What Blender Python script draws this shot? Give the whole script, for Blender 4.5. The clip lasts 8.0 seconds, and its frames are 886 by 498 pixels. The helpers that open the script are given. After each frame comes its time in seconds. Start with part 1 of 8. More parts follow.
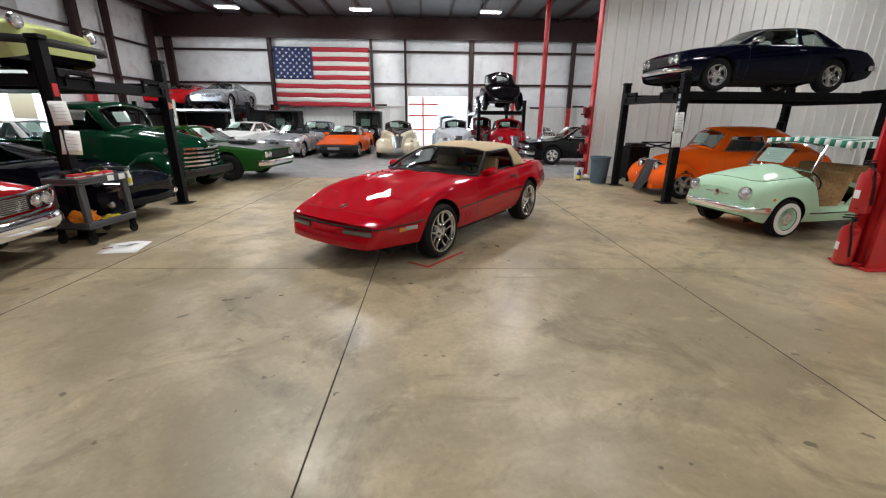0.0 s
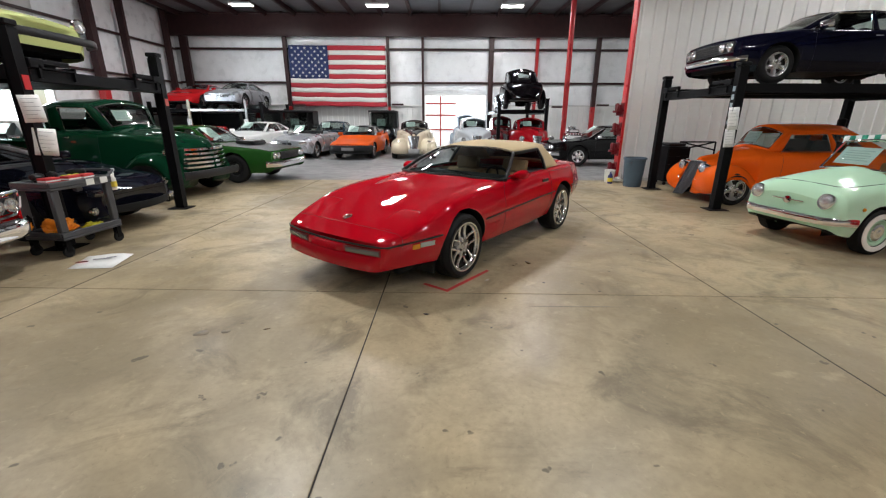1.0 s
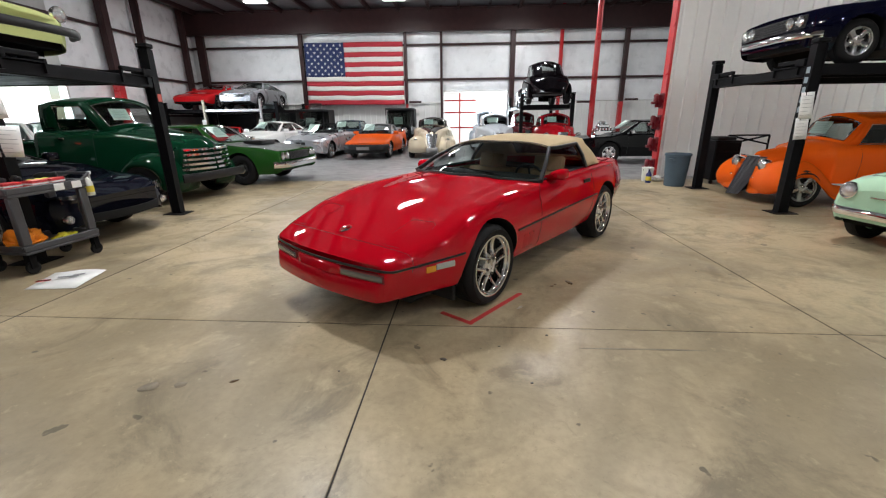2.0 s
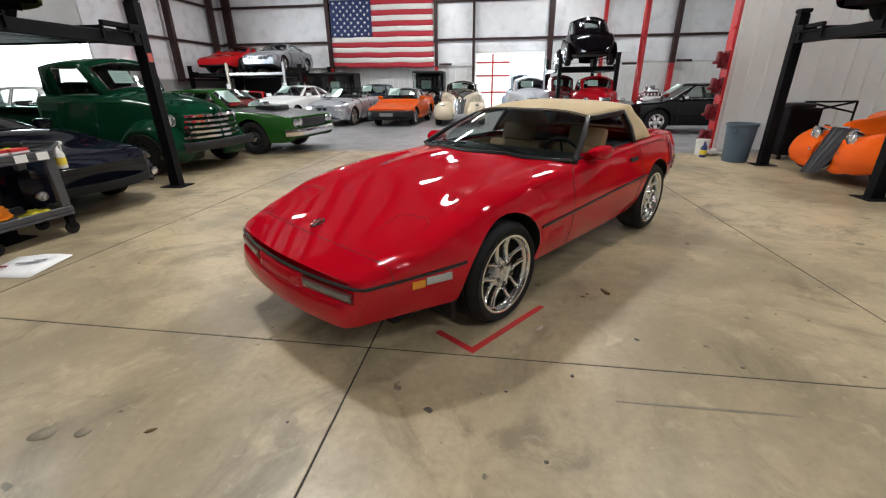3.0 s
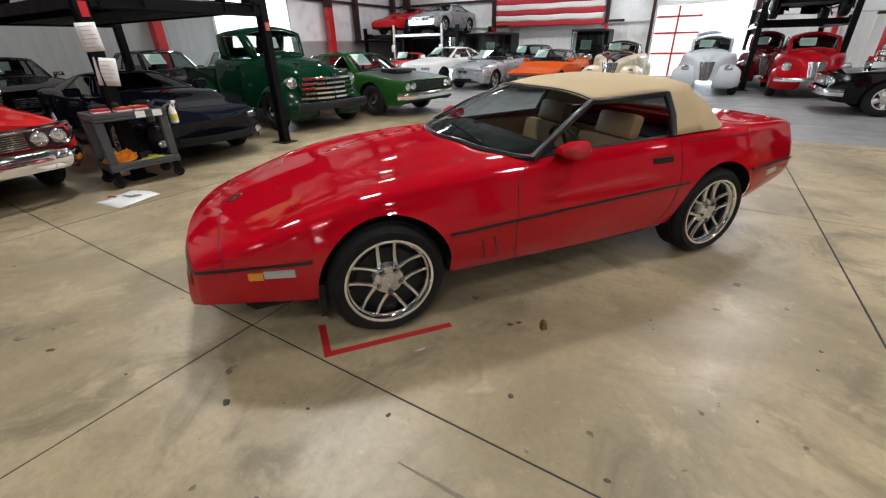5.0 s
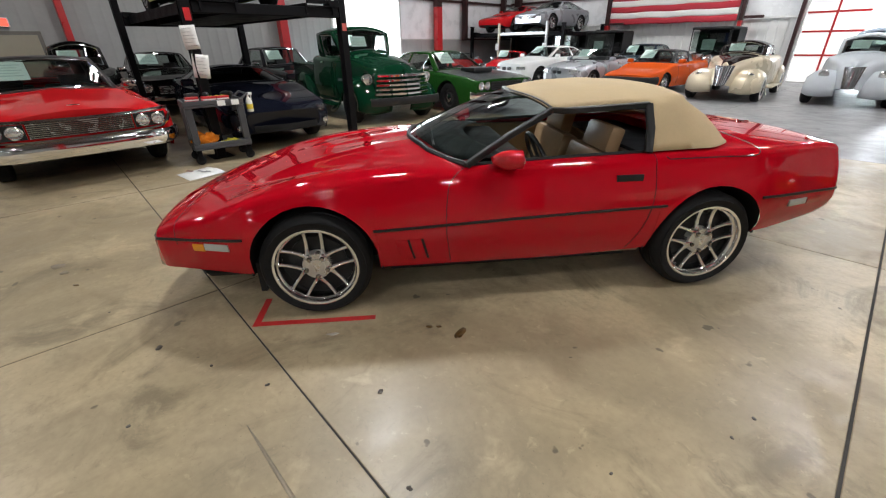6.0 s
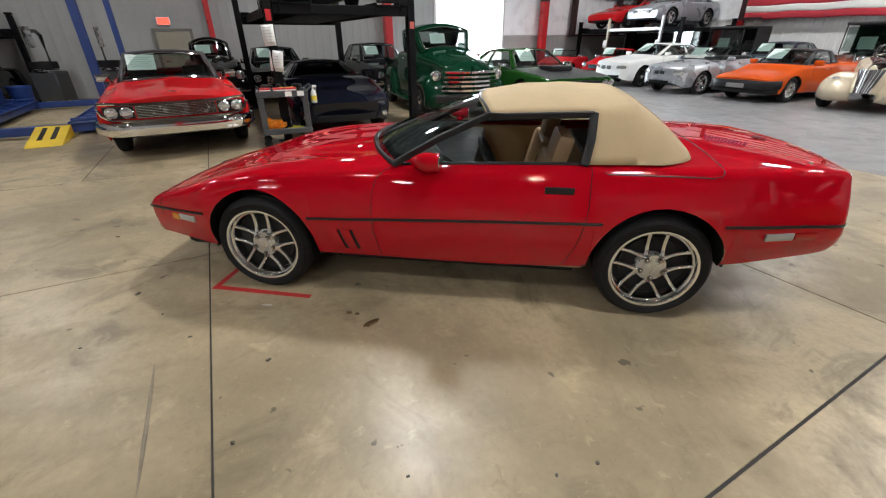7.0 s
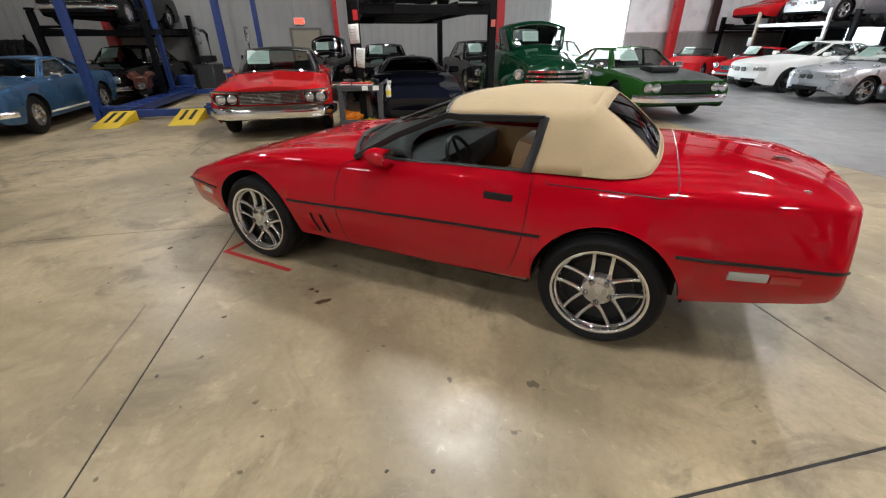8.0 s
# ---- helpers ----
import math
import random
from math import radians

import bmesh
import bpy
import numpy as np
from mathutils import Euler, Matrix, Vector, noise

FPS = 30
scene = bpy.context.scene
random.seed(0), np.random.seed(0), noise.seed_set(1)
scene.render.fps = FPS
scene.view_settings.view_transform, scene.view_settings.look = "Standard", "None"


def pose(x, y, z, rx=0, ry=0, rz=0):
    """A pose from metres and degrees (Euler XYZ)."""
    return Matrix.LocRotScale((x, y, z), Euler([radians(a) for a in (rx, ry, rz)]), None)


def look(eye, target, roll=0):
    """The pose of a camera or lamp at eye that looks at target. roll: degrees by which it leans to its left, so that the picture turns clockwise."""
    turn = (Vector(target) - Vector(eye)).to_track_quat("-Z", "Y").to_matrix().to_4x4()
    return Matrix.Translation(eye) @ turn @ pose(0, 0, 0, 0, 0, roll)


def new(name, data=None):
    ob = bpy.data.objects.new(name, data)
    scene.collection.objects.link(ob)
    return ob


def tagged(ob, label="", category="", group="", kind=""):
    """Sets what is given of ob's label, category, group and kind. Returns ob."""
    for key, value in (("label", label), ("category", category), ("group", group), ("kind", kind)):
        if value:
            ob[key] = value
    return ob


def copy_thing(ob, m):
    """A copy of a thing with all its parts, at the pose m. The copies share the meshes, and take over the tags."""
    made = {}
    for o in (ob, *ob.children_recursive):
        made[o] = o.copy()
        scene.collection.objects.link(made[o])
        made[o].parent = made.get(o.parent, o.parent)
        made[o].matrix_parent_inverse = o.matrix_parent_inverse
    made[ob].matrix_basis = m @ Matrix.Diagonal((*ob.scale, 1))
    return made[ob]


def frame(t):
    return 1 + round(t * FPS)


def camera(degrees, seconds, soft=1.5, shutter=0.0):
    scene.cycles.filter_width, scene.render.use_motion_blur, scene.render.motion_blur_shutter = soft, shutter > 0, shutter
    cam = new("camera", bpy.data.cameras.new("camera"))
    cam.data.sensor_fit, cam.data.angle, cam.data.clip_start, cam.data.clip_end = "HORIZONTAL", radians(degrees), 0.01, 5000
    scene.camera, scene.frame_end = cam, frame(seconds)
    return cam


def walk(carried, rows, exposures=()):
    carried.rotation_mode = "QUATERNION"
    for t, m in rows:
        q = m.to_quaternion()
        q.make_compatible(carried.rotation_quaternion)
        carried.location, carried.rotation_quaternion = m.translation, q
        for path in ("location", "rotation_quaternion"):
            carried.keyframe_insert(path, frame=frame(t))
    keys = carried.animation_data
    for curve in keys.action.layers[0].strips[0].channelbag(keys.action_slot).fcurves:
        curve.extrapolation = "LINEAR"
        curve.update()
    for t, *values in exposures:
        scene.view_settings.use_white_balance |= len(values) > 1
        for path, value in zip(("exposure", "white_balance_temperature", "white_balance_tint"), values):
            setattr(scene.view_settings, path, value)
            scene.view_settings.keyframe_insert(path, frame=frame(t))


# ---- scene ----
cam = camera(94.3, 8.0, soft=1.2)
PATH = [
    (0, (-0.059, 0.086, 1.588), (0.031, 1.99, 0.983), 0.4),
    (0.5, (-0.078, 0.469, 1.555), (-0.026, 2.374, 0.95), 0.2),
    (1, (-0.084, 0.886, 1.523), (-0.071, 2.794, 0.921), 0.2),
    (1.5, (-0.12, 1.298, 1.467), (-0.142, 3.207, 0.869), 0.0),
    (1.7, (-0.113, 1.453, 1.454), (-0.157, 3.364, 0.865), -0.3),
    (2.8, (-0.01, 2.354, 1.384), (-0.198, 4.211, 0.664), -0.8),
    (3, (0.055, 2.471, 1.403), (-0.169, 4.313, 0.656), -0.7),
    (3.5, (0.315, 2.706, 1.443), (-0.046, 4.494, 0.621), -0.9),
    (4, (0.645, 2.844, 1.473), (0.107, 4.566, 0.61), -1.1),
    (4.5, (1.005, 3.052, 1.473), (0.281, 4.696, 0.593), -1.1),
    (5, (1.394, 3.261, 1.467), (0.474, 4.798, 0.578), -1.2),
    (5.2, (1.544, 3.329, 1.475), (0.551, 4.819, 0.584), -1.1),
    (6.3, (2.439, 4.058, 1.503), (1.052, 5.187, 0.609), -0.8),
    (6.5, (2.582, 4.207, 1.52), (1.14, 5.262, 0.621), -0.8),
    (7, (2.878, 4.631, 1.521), (1.312, 5.486, 0.618), -0.5),
    (7.5, (3.1, 5.064, 1.517), (1.425, 5.677, 0.611), -0.5),
    (8, (3.258, 5.518, 1.526), (1.515, 5.89, 0.617), -0.5),
]
walk(cam, [(t, look(eye, target, roll)) for t, eye, target, roll in PATH], [(0.0, -0.08), (3.5, -0.04), (6.5, 0.01), (7.2, 0.08), (8.0, 0.1)])

# ---- sky and sun ----
world = bpy.data.worlds.new("sky")
scene.world = world
world.use_nodes = True
wn = world.node_tree.nodes
sky = wn.new("ShaderNodeTexSky")
sky.sky_type, sky.sun_disc = "NISHITA", False
sky.sun_elevation, sky.sun_rotation = radians(50), radians(20)
world.node_tree.links.new(sky.outputs[0], wn["Background"].inputs[0])
wn["Background"].inputs[1].default_value = 0.15
sun = new("sun", bpy.data.lights.new("sun", "SUN"))
sun.data.energy, sun.data.angle, sun.data.color = 3.0, radians(0.6), (1.0, 0.95, 0.88)
sun.matrix_world = look((0, 0, 30), (-6, -18, 0))
LAMP_POWER = 26.0          # glow of the lamp diffusers
LAMP_WATTS = 72.0          # each strip of a high-bay lamp
LAMP_SIDE = 48.0          # light that a lamp throws sideways
FILL_SKY = 75.0            # daylight in the door openings, W per square metre
# ---- small helpers ----
def lerp(a, b, t):
    return a + (b - a) * t


def curve1(keys, x):
    """Smooth curve through (x, value) keys."""
    if x <= keys[0][0]:
        return keys[0][1]
    if x >= keys[-1][0]:
        return keys[-1][1]
    i = 0
    while keys[i + 1][0] < x:
        i += 1
    (x0, y0), (x1, y1) = keys[i], keys[i + 1]

    def slope(k):
        if k == 0 or k == len(keys) - 1:
            a, b = (0, 1) if k == 0 else (-2, -1)
            return (keys[b][1] - keys[a][1]) / (keys[b][0] - keys[a][0])
        d0 = (keys[k][1] - keys[k - 1][1]) / (keys[k][0] - keys[k - 1][0])
        d1 = (keys[k + 1][1] - keys[k][1]) / (keys[k + 1][0] - keys[k][0])
        return 0.0 if d0 * d1 <= 0 else 2 * d0 * d1 / (d0 + d1)
    h = x1 - x0
    t = (x - x0) / h
    m0, m1 = slope(i) * h, slope(i + 1) * h
    return (2 * t ** 3 - 3 * t * t + 1) * y0 + (t ** 3 - 2 * t * t + t) * m0 + (3 * t * t - 2 * t ** 3) * y1 + (t ** 3 - t * t) * m1


def part(name, bm, material, parent=None, label="", sharp=38, solid=0.0):
    """Links a bmesh as one mesh object under a thing or a part."""
    me = bpy.data.meshes.new(name)
    bm.to_mesh(me)
    bm.free()
    me.materials.append(material)
    me.shade_smooth()
    me.set_sharp_from_angle(angle=radians(sharp))
    ob = new(name, me)
    if parent:
        ob.parent = parent
    if label:
        ob["label"] = label
    if solid:
        so = ob.modifiers.new("thickness", "SOLIDIFY")
        so.thickness, so.offset = solid, -1.0
    return ob


def thing(name, label, category, m=None, group="", kind=""):
    ob = new(name)
    ob.empty_display_size = 0.2
    tagged(ob, label, category, group, kind)
    if m is not None:
        ob.matrix_basis = m
    return ob


def box(bm, x0, x1, y0, y1, z0, z1, bevel=0.0, seg=1, m=None):
    g = bmesh.ops.create_cube(bm, size=1.0)
    bmesh.ops.scale(bm, vec=(x1 - x0, y1 - y0, z1 - z0), verts=g["verts"])
    bmesh.ops.translate(bm, vec=((x0 + x1) / 2, (y0 + y1) / 2, (z0 + z1) / 2), verts=g["verts"])
    verts = g["verts"]
    if bevel:
        edges = list({e for v in verts for e in v.link_edges})
        r = bmesh.ops.bevel(bm, geom=edges, offset=bevel, segments=seg, affect="EDGES", profile=0.6)
        verts = list({v for f in r["faces"] for v in f.verts} | {v for v in verts if v.is_valid})
    if m is not None:
        bmesh.ops.transform(bm, matrix=m, verts=verts)
    return bm


def boxes(*items, bevel=0.0):
    bm = bmesh.new()
    for it in items:
        box(bm, *it, bevel=bevel)
    return bm


def grid(bm, rows, close_u=False, flip=False):
    """Quads over rows of points; returns the vertex rows."""
    vr = [[bm.verts.new(p) for p in row] for row in rows]
    for a, b in zip(vr, vr[1:]):
        n = len(a)
        for k in range(n if close_u else n - 1):
            q = (a[k], a[(k + 1) % n], b[(k + 1) % n], b[k])
            try:
                bm.faces.new(q[::-1] if flip else q)
            except ValueError:
                pass
    return vr


def lathe(bm, profile, m=Matrix(), n=24, closed=False):
    """Turns (radius, along) points about the local z axis of m."""
    rows = []
    pr = list(profile) + ([profile[0]] if closed else [])
    for r, z in pr:
        r = max(r, 0.0004)
        rows.append([m @ Vector((r * math.cos(2 * math.pi * k / n), r * math.sin(2 * math.pi * k / n), z)) for k in range(n)])
    vr = grid(bm, rows, close_u=True)
    if not closed:
        for row in (vr[0], vr[-1]):
            try:
                bm.faces.new(row)
            except ValueError:
                pass
    return bm


def tube(bm, pts, r, n=6, closed=False, flat=1.0, up=(0, 0, 1)):
    """A round (or flattened) bar along points."""
    pts = [Vector(p) for p in pts]
    rows = []
    c = len(pts)
    for i, p in enumerate(pts):
        d = (pts[(i + 1) % c] - pts[i - 1]) if closed else (pts[min(i + 1, c - 1)] - pts[max(i - 1, 0)])
        d.normalize()
        s = d.cross(Vector(up))
        if s.length < 1e-4:
            s = d.cross(Vector((1, 0, 0)))
        s.normalize()
        u = s.cross(d)
        rows.append([p + s * r * math.cos(2 * math.pi * k / n) + u * r * flat * math.sin(2 * math.pi * k / n) for k in range(n)])
    if closed:
        rows.append(rows[0])
    vr = grid(bm, rows, close_u=True, flip=True)
    if not closed:
        bm.faces.new(vr[0])
        bm.faces.new(vr[-1][::-1])
    else:
        bmesh.ops.remove_doubles(bm, verts=bm.verts, dist=1e-5)
    return bm


def bar(bm, pts, w, h, up=(0, 0, 1), ch=0.3):
    """A chamfered flat bar along points: w across, h along up."""
    pts = [Vector(p) for p in pts]
    rows = []
    prof = [(-1, -1 + ch), (-1, 1 - ch), (-1 + ch, 1), (1 - ch, 1), (1, 1 - ch), (1, -1 + ch), (1 - ch, -1), (-1 + ch, -1)]
    for i, p in enumerate(pts):
        d = (pts[min(i + 1, len(pts) - 1)] - pts[max(i - 1, 0)]).normalized()
        s = d.cross(Vector(up)).normalized()
        u = s.cross(d)
        rows.append([p + s * a * w / 2 + u * b * h / 2 for a, b in prof])
    vr = grid(bm, rows, close_u=True)
    bm.faces.new(vr[0][::-1])
    bm.faces.new(vr[-1])
    bmesh.ops.recalc_face_normals(bm, faces=bm.faces)
    return bm


# ---- materials ----
MATS = {}


def mat(name, color, rough=0.5, metal=0.0, coat=0.0, noise_amt=0.0, noise_scale=8.0, bump=0.0, bump_scale=60.0, emit=0.0, fine=0.0, spec=0.5):
    """A surface with colour variation at two scales, roughness variation and fine relief."""
    if name in MATS:
        return MATS[name]
    m = bpy.data.materials.new(name)
    m.use_nodes = True
    nt = m.node_tree
    n, ln = nt.nodes, nt.links
    b = n["Principled BSDF"]
    b.inputs["Base Color"].default_value = (*color, 1)
    b.inputs["Roughness"].default_value = rough
    b.inputs["Metallic"].default_value = metal
    b.inputs["Coat Weight"].default_value = coat
    b.inputs["Coat Roughness"].default_value = 0.015
    b.inputs["Specular IOR Level"].default_value = spec
    tc = n.new("ShaderNodeTexCoord")
    if noise_amt:
        nz = n.new("ShaderNodeTexNoise")
        nz.inputs["Scale"].default_value, nz.inputs["Detail"].default_value = noise_scale, 6
        ln.new(tc.outputs["Object"], nz.inputs["Vector"])
        nz2 = n.new("ShaderNodeTexNoise")
        nz2.inputs["Scale"].default_value, nz2.inputs["Detail"].default_value = noise_scale * 9, 3
        ln.new(tc.outputs["Object"], nz2.inputs["Vector"])
        add = n.new("ShaderNodeMath")
        add.operation = "MULTIPLY_ADD"
        add.inputs[1].default_value = 0.35
        ln.new(nz2.outputs[0], add.inputs[0])
        ln.new(nz.outputs[0], add.inputs[2])
        ramp = n.new("ShaderNodeMapRange")
        ramp.inputs[1].default_value, ramp.inputs[2].default_value = 0.4, 0.95
        ramp.inputs[3].default_value, ramp.inputs[4].default_value = 1 - noise_amt, 1 + noise_amt
        ln.new(add.outputs[0], ramp.inputs[0])
        mx = n.new("ShaderNodeVectorMath")
        mx.operation = "SCALE"
        mx.inputs[0].default_value = color
        ln.new(ramp.outputs[0], mx.inputs["Scale"])
        ln.new(mx.outputs[0], b.inputs["Base Color"])
        rr = n.new("ShaderNodeMapRange")
        rr.inputs[1].default_value, rr.inputs[2].default_value = 0.35, 0.75
        rr.inputs[3].default_value, rr.inputs[4].default_value = max(0.02, rough - 0.08), min(1, rough + 0.08)
        ln.new(nz.outputs[0], rr.inputs[0])
        ln.new(rr.outputs[0], b.inputs["Roughness"])
    if bump:
        bz = n.new("ShaderNodeTexNoise")
        bz.inputs["Scale"].default_value, bz.inputs["Detail"].default_value = bump_scale, 4
        ln.new(tc.outputs["Object"], bz.inputs["Vector"])
        bp = n.new("ShaderNodeBump")
        bp.inputs["Strength"].default_value, bp.inputs["Distance"].default_value = bump, 0.01
        ln.new(bz.outputs[0], bp.inputs["Height"])
        ln.new(bp.outputs[0], b.inputs["Normal"])
        if coat:
            ln.new(bp.outputs[0], b.inputs["Coat Normal"])
    if emit:
        b.inputs["Emission Color"].default_value = (*color, 1)
        b.inputs["Emission Strength"].default_value = emit
    MATS[name] = m
    return m


def paint(name, color, metal=0.0, rough=0.32, coat=0.6):
    """Car paint: base coat under clear coat with a little orange peel."""
    return mat("paint_%s_%d_%d_%d" % (name, color[0] * 999, color[1] * 999, color[2] * 999), color, rough, metal, coat, 0.03, 2.5, 0.0025, 24.0, spec=0.0 if metal < 0.5 else 0.4)


def glass_mat(name, tint, gloss=0.9, ior=1.5):
    if name in MATS:
        return MATS[name]
    m = bpy.data.materials.new(name)
    m.use_nodes = True
    n, ln = m.node_tree.nodes, m.node_tree.links
    n.remove(n["Principled BSDF"])
    tr, gl, mix, lw, pw, ma = (n.new(k) for k in ("ShaderNodeBsdfTransparent", "ShaderNodeBsdfGlossy", "ShaderNodeMixShader", "ShaderNodeLayerWeight", "ShaderNodeMath", "ShaderNodeMath"))
    tr.inputs[0].default_value = (*tint, 1)
    gl.inputs["Roughness"].default_value = 0.015
    gl.inputs[0].default_value = (gloss, gloss, gloss, 1)
    lw.inputs[0].default_value = 0.5
    pw.operation, ma.operation = "POWER", "MULTIPLY_ADD"
    pw.inputs[1].default_value = 5.0
    f0 = ((ior - 1) / (ior + 1)) ** 2 * 2      # both faces of the pane
    ma.inputs[1].default_value, ma.inputs[2].default_value = 1 - f0, f0
    ln.new(lw.outputs["Facing"], pw.inputs[0])
    ln.new(pw.outputs[0], ma.inputs[0])
    ln.new(ma.outputs[0], mix.inputs[0])
    ln.new(tr.outputs[0], mix.inputs[1])
    ln.new(gl.outputs[0], mix.inputs[2])
    ln.new(mix.outputs[0], n["Material Output"].inputs[0])
    MATS[name] = m
    return m


GLASS = glass_mat("window_glass", (0.66, 0.72, 0.7), 0.85)
GLASS_DARK = glass_mat("tinted_glass", (0.22, 0.25, 0.26), 0.85)
LENS = glass_mat("lamp_lens", (0.85, 0.87, 0.88))
CHROME = mat("chrome", (0.82, 0.82, 0.83), 0.07, 1.0, noise_amt=0.04, noise_scale=5)
DULL = mat("dull_aluminium", (0.55, 0.55, 0.56), 0.28, 1.0, noise_amt=0.08, noise_scale=7)
RUBBER = mat("tyre_rubber", (0.009, 0.009, 0.0095), 0.7, noise_amt=0.25, noise_scale=14, bump=0.15, bump_scale=120, spec=0.25)
BLACK = mat("black_trim", (0.014, 0.014, 0.015), 0.4, noise_amt=0.2, noise_scale=10, spec=0.3)
UNDER = mat("underbody_dark", (0.012, 0.012, 0.012), 0.8, noise_amt=0.3, noise_scale=6, spec=0.15)
WHITEWALL = mat("whitewall_rubber", (0.78, 0.76, 0.7), 0.6, noise_amt=0.06, noise_scale=9)
TAN = mat("tan_leather", (0.36, 0.24, 0.13), 0.5, noise_amt=0.12, noise_scale=9, bump=0.12, bump_scale=90)
DARKSEAT = mat("dark_vinyl", (0.018, 0.017, 0.017), 0.55, noise_amt=0.2, noise_scale=8, bump=0.1, spec=0.2)
AMBER = mat("amber_lens", (0.75, 0.28, 0.02), 0.2, coat=0.6)
CLEARLENS = mat("clear_ribbed_lens", (0.42, 0.42, 0.41), 0.22, coat=0.6, bump=0.2, bump_scale=180)
FOGLENS = mat("fog_lamp_lens", (0.2, 0.195, 0.19), 0.2, metal=0.5, coat=0.6, bump=0.2, bump_scale=180)
# body red darkened: shade of the lamp pockets put into the colour
RECESS_SHADE = mat("shaded_red_recess", (0.16, 0.005, 0.008), 0.5)
HEADLENS = mat("headlamp_lens", (0.62, 0.63, 0.64), 0.13, metal=0.75, coat=0.8, bump=0.2, bump_scale=150)
REDLENS = mat("red_lens", (0.4, 0.01, 0.012), 0.18, coat=0.7)
PAPER = mat("white_paper", (0.78, 0.78, 0.76), 0.7, noise_amt=0.03, noise_scale=4)
INK = mat("printed_ink", (0.28, 0.28, 0.29), 0.7)
SMOKED = mat("smoked_lens", (0.2, 0.19, 0.19), 0.15, coat=0.8, bump=0.15, bump_scale=160)
# ---- vehicles ----
class Shell:
    """The lower body of a car. Local frame: x ahead, y left, z up, origin on the floor between the axles; s runs back from the nose."""

    def __init__(self, L, W, wb, fo, R, top, sh, half, bot, zw=0.5, tuck=0.06, tumble=0.05, rc=0.09, arch=1.12, bow=0.06, bowr=0.05, rake=0.0, raker=0.0, arches=True, archc=None, crown=2.0, squeeze=(0.0, 0.0), bulge=None, NT=8, rcs=None, tump=1.6):
        self.L, self.W, self.wb, self.fo, self.R = L, W, wb, fo, R
        self.top, self.sh, self.half, self.bot = top, sh, half, bot
        self.zw, self.tuck, self.tumble, self.rc, self.crown = zw, tuck, tumble, rc, crown
        self.bow, self.bowr, self.rake, self.raker = bow, bowr, rake, raker
        self.arches = [(fo, R * arch), (fo + wb, R * arch)] if arches else []
        self.archc = archc or R
        self.squeeze = squeeze
        self.xn = wb / 2 + fo
        self.NS, self.NC, self.NT = 8, 5, NT
        self.bulge = bulge
        self.rcs = rcs
        self.tump = tump

    def hw(self, s):
        return curve1(self.half, s) * self.W / 2

    def zb(self, s):
        z = curve1(self.bot, s)
        for c, r in self.arches:
            if abs(s - c) < r:
                z = max(z, self.archc + math.sqrt(max(0, r * r - (s - c) ** 2)))
        return z

    def yside(self, s, z):
        h, zb, zs = self.hw(s), curve1(self.bot, s), curve1(self.sh, s)
        if z < self.zw:
            return h - self.tuck * ((self.zw - z) / max(0.05, self.zw - zb)) ** 2
        return h - self.tumble * (min(1, (z - self.zw) / max(0.05, zs - self.zw))) ** self.tump

    def section(self, s):
        zs, zt = curve1(self.sh, s), curve1(self.top, s)
        zb = self.zb(s)
        rcn = curve1(self.rcs, s) if self.rcs else self.rc
        rz = min(rcn, (zs - curve1(self.bot, s)) * 0.45)
        zc = zs - rz
        zb = min(zb, zc - 0.012)
        pts = []
        for k in range(self.NS):
            z = lerp(zb, zc, k / (self.NS - 1))
            pts.append((self.yside(s, z), z))
        y0 = pts[-1][0]
        ry = rcn * 1.25
        for k in range(1, self.NC):
            a = math.pi / 2 * k / (self.NC - 1)
            pts.append((y0 - ry * (1 - math.cos(a)), zc + rz * math.sin(a)))
        yc = pts[-1][0]
        for k in range(1, self.NT):
            y = yc * (1 - k / (self.NT - 1))
            z = zt - (zt - zs) * (y / yc) ** self.crown
            if self.bulge:
                z += self.bulge(s, y)
            pts.append((y, z))
        return pts

    def place(self, s, y, z):
        h = max(0.05, self.hw(s))
        q = 1 - min(1, (y / h) ** 2)
        f, r = max(0, 1 - s / 0.6) ** 1.5, max(0, 1 - (self.L - s) / 0.6) ** 1.5
        zb, zt = curve1(self.bot, s), max(curve1(self.top, s), curve1(self.sh, s))
        v = (z - zb) / max(0.1, zt - zb)
        x = self.xn - s + self.bow * q * f - self.bowr * q * r - self.rake * v * f + self.raker * v * r
        x -= self.squeeze[0] * max(0, 1 - s / 0.55)
        x += self.squeeze[1] * max(0, 1 - (self.L - s) / 0.65)
        return Vector((x, y, z))

    def at(self, s, j):
        """A point on the left side: j counts section points up from the sill to the middle of the top."""
        sec = self.section(s)
        i = min(int(j), len(sec) - 2)
        t = j - i
        return self.place(s, lerp(sec[i][0], sec[i + 1][0], t), lerp(sec[i][1], sec[i + 1][1], t))

    def side(self, s, z, out=0.0):
        return self.place(s, self.yside(s, z) + out, z)

    def topz(self, s, y):
        sec = self.section(s)
        for (ya, za), (yb, zb) in zip(sec[self.NS - 1:], sec[self.NS:]):
            if yb <= abs(y) <= ya:
                return lerp(za, zb, (ya - abs(y)) / max(1e-6, ya - yb))
        return sec[-1][1]

    def nose(self, y, z=None, out=0.0):
        """A point on the front at this y."""
        s = 0.0
        while s < 1.0 and self.hw(s) < abs(y):
            s += 0.01
        p = self.place(s, y, z if z is not None else self.zw)
        return p + Vector((out, 0, 0))

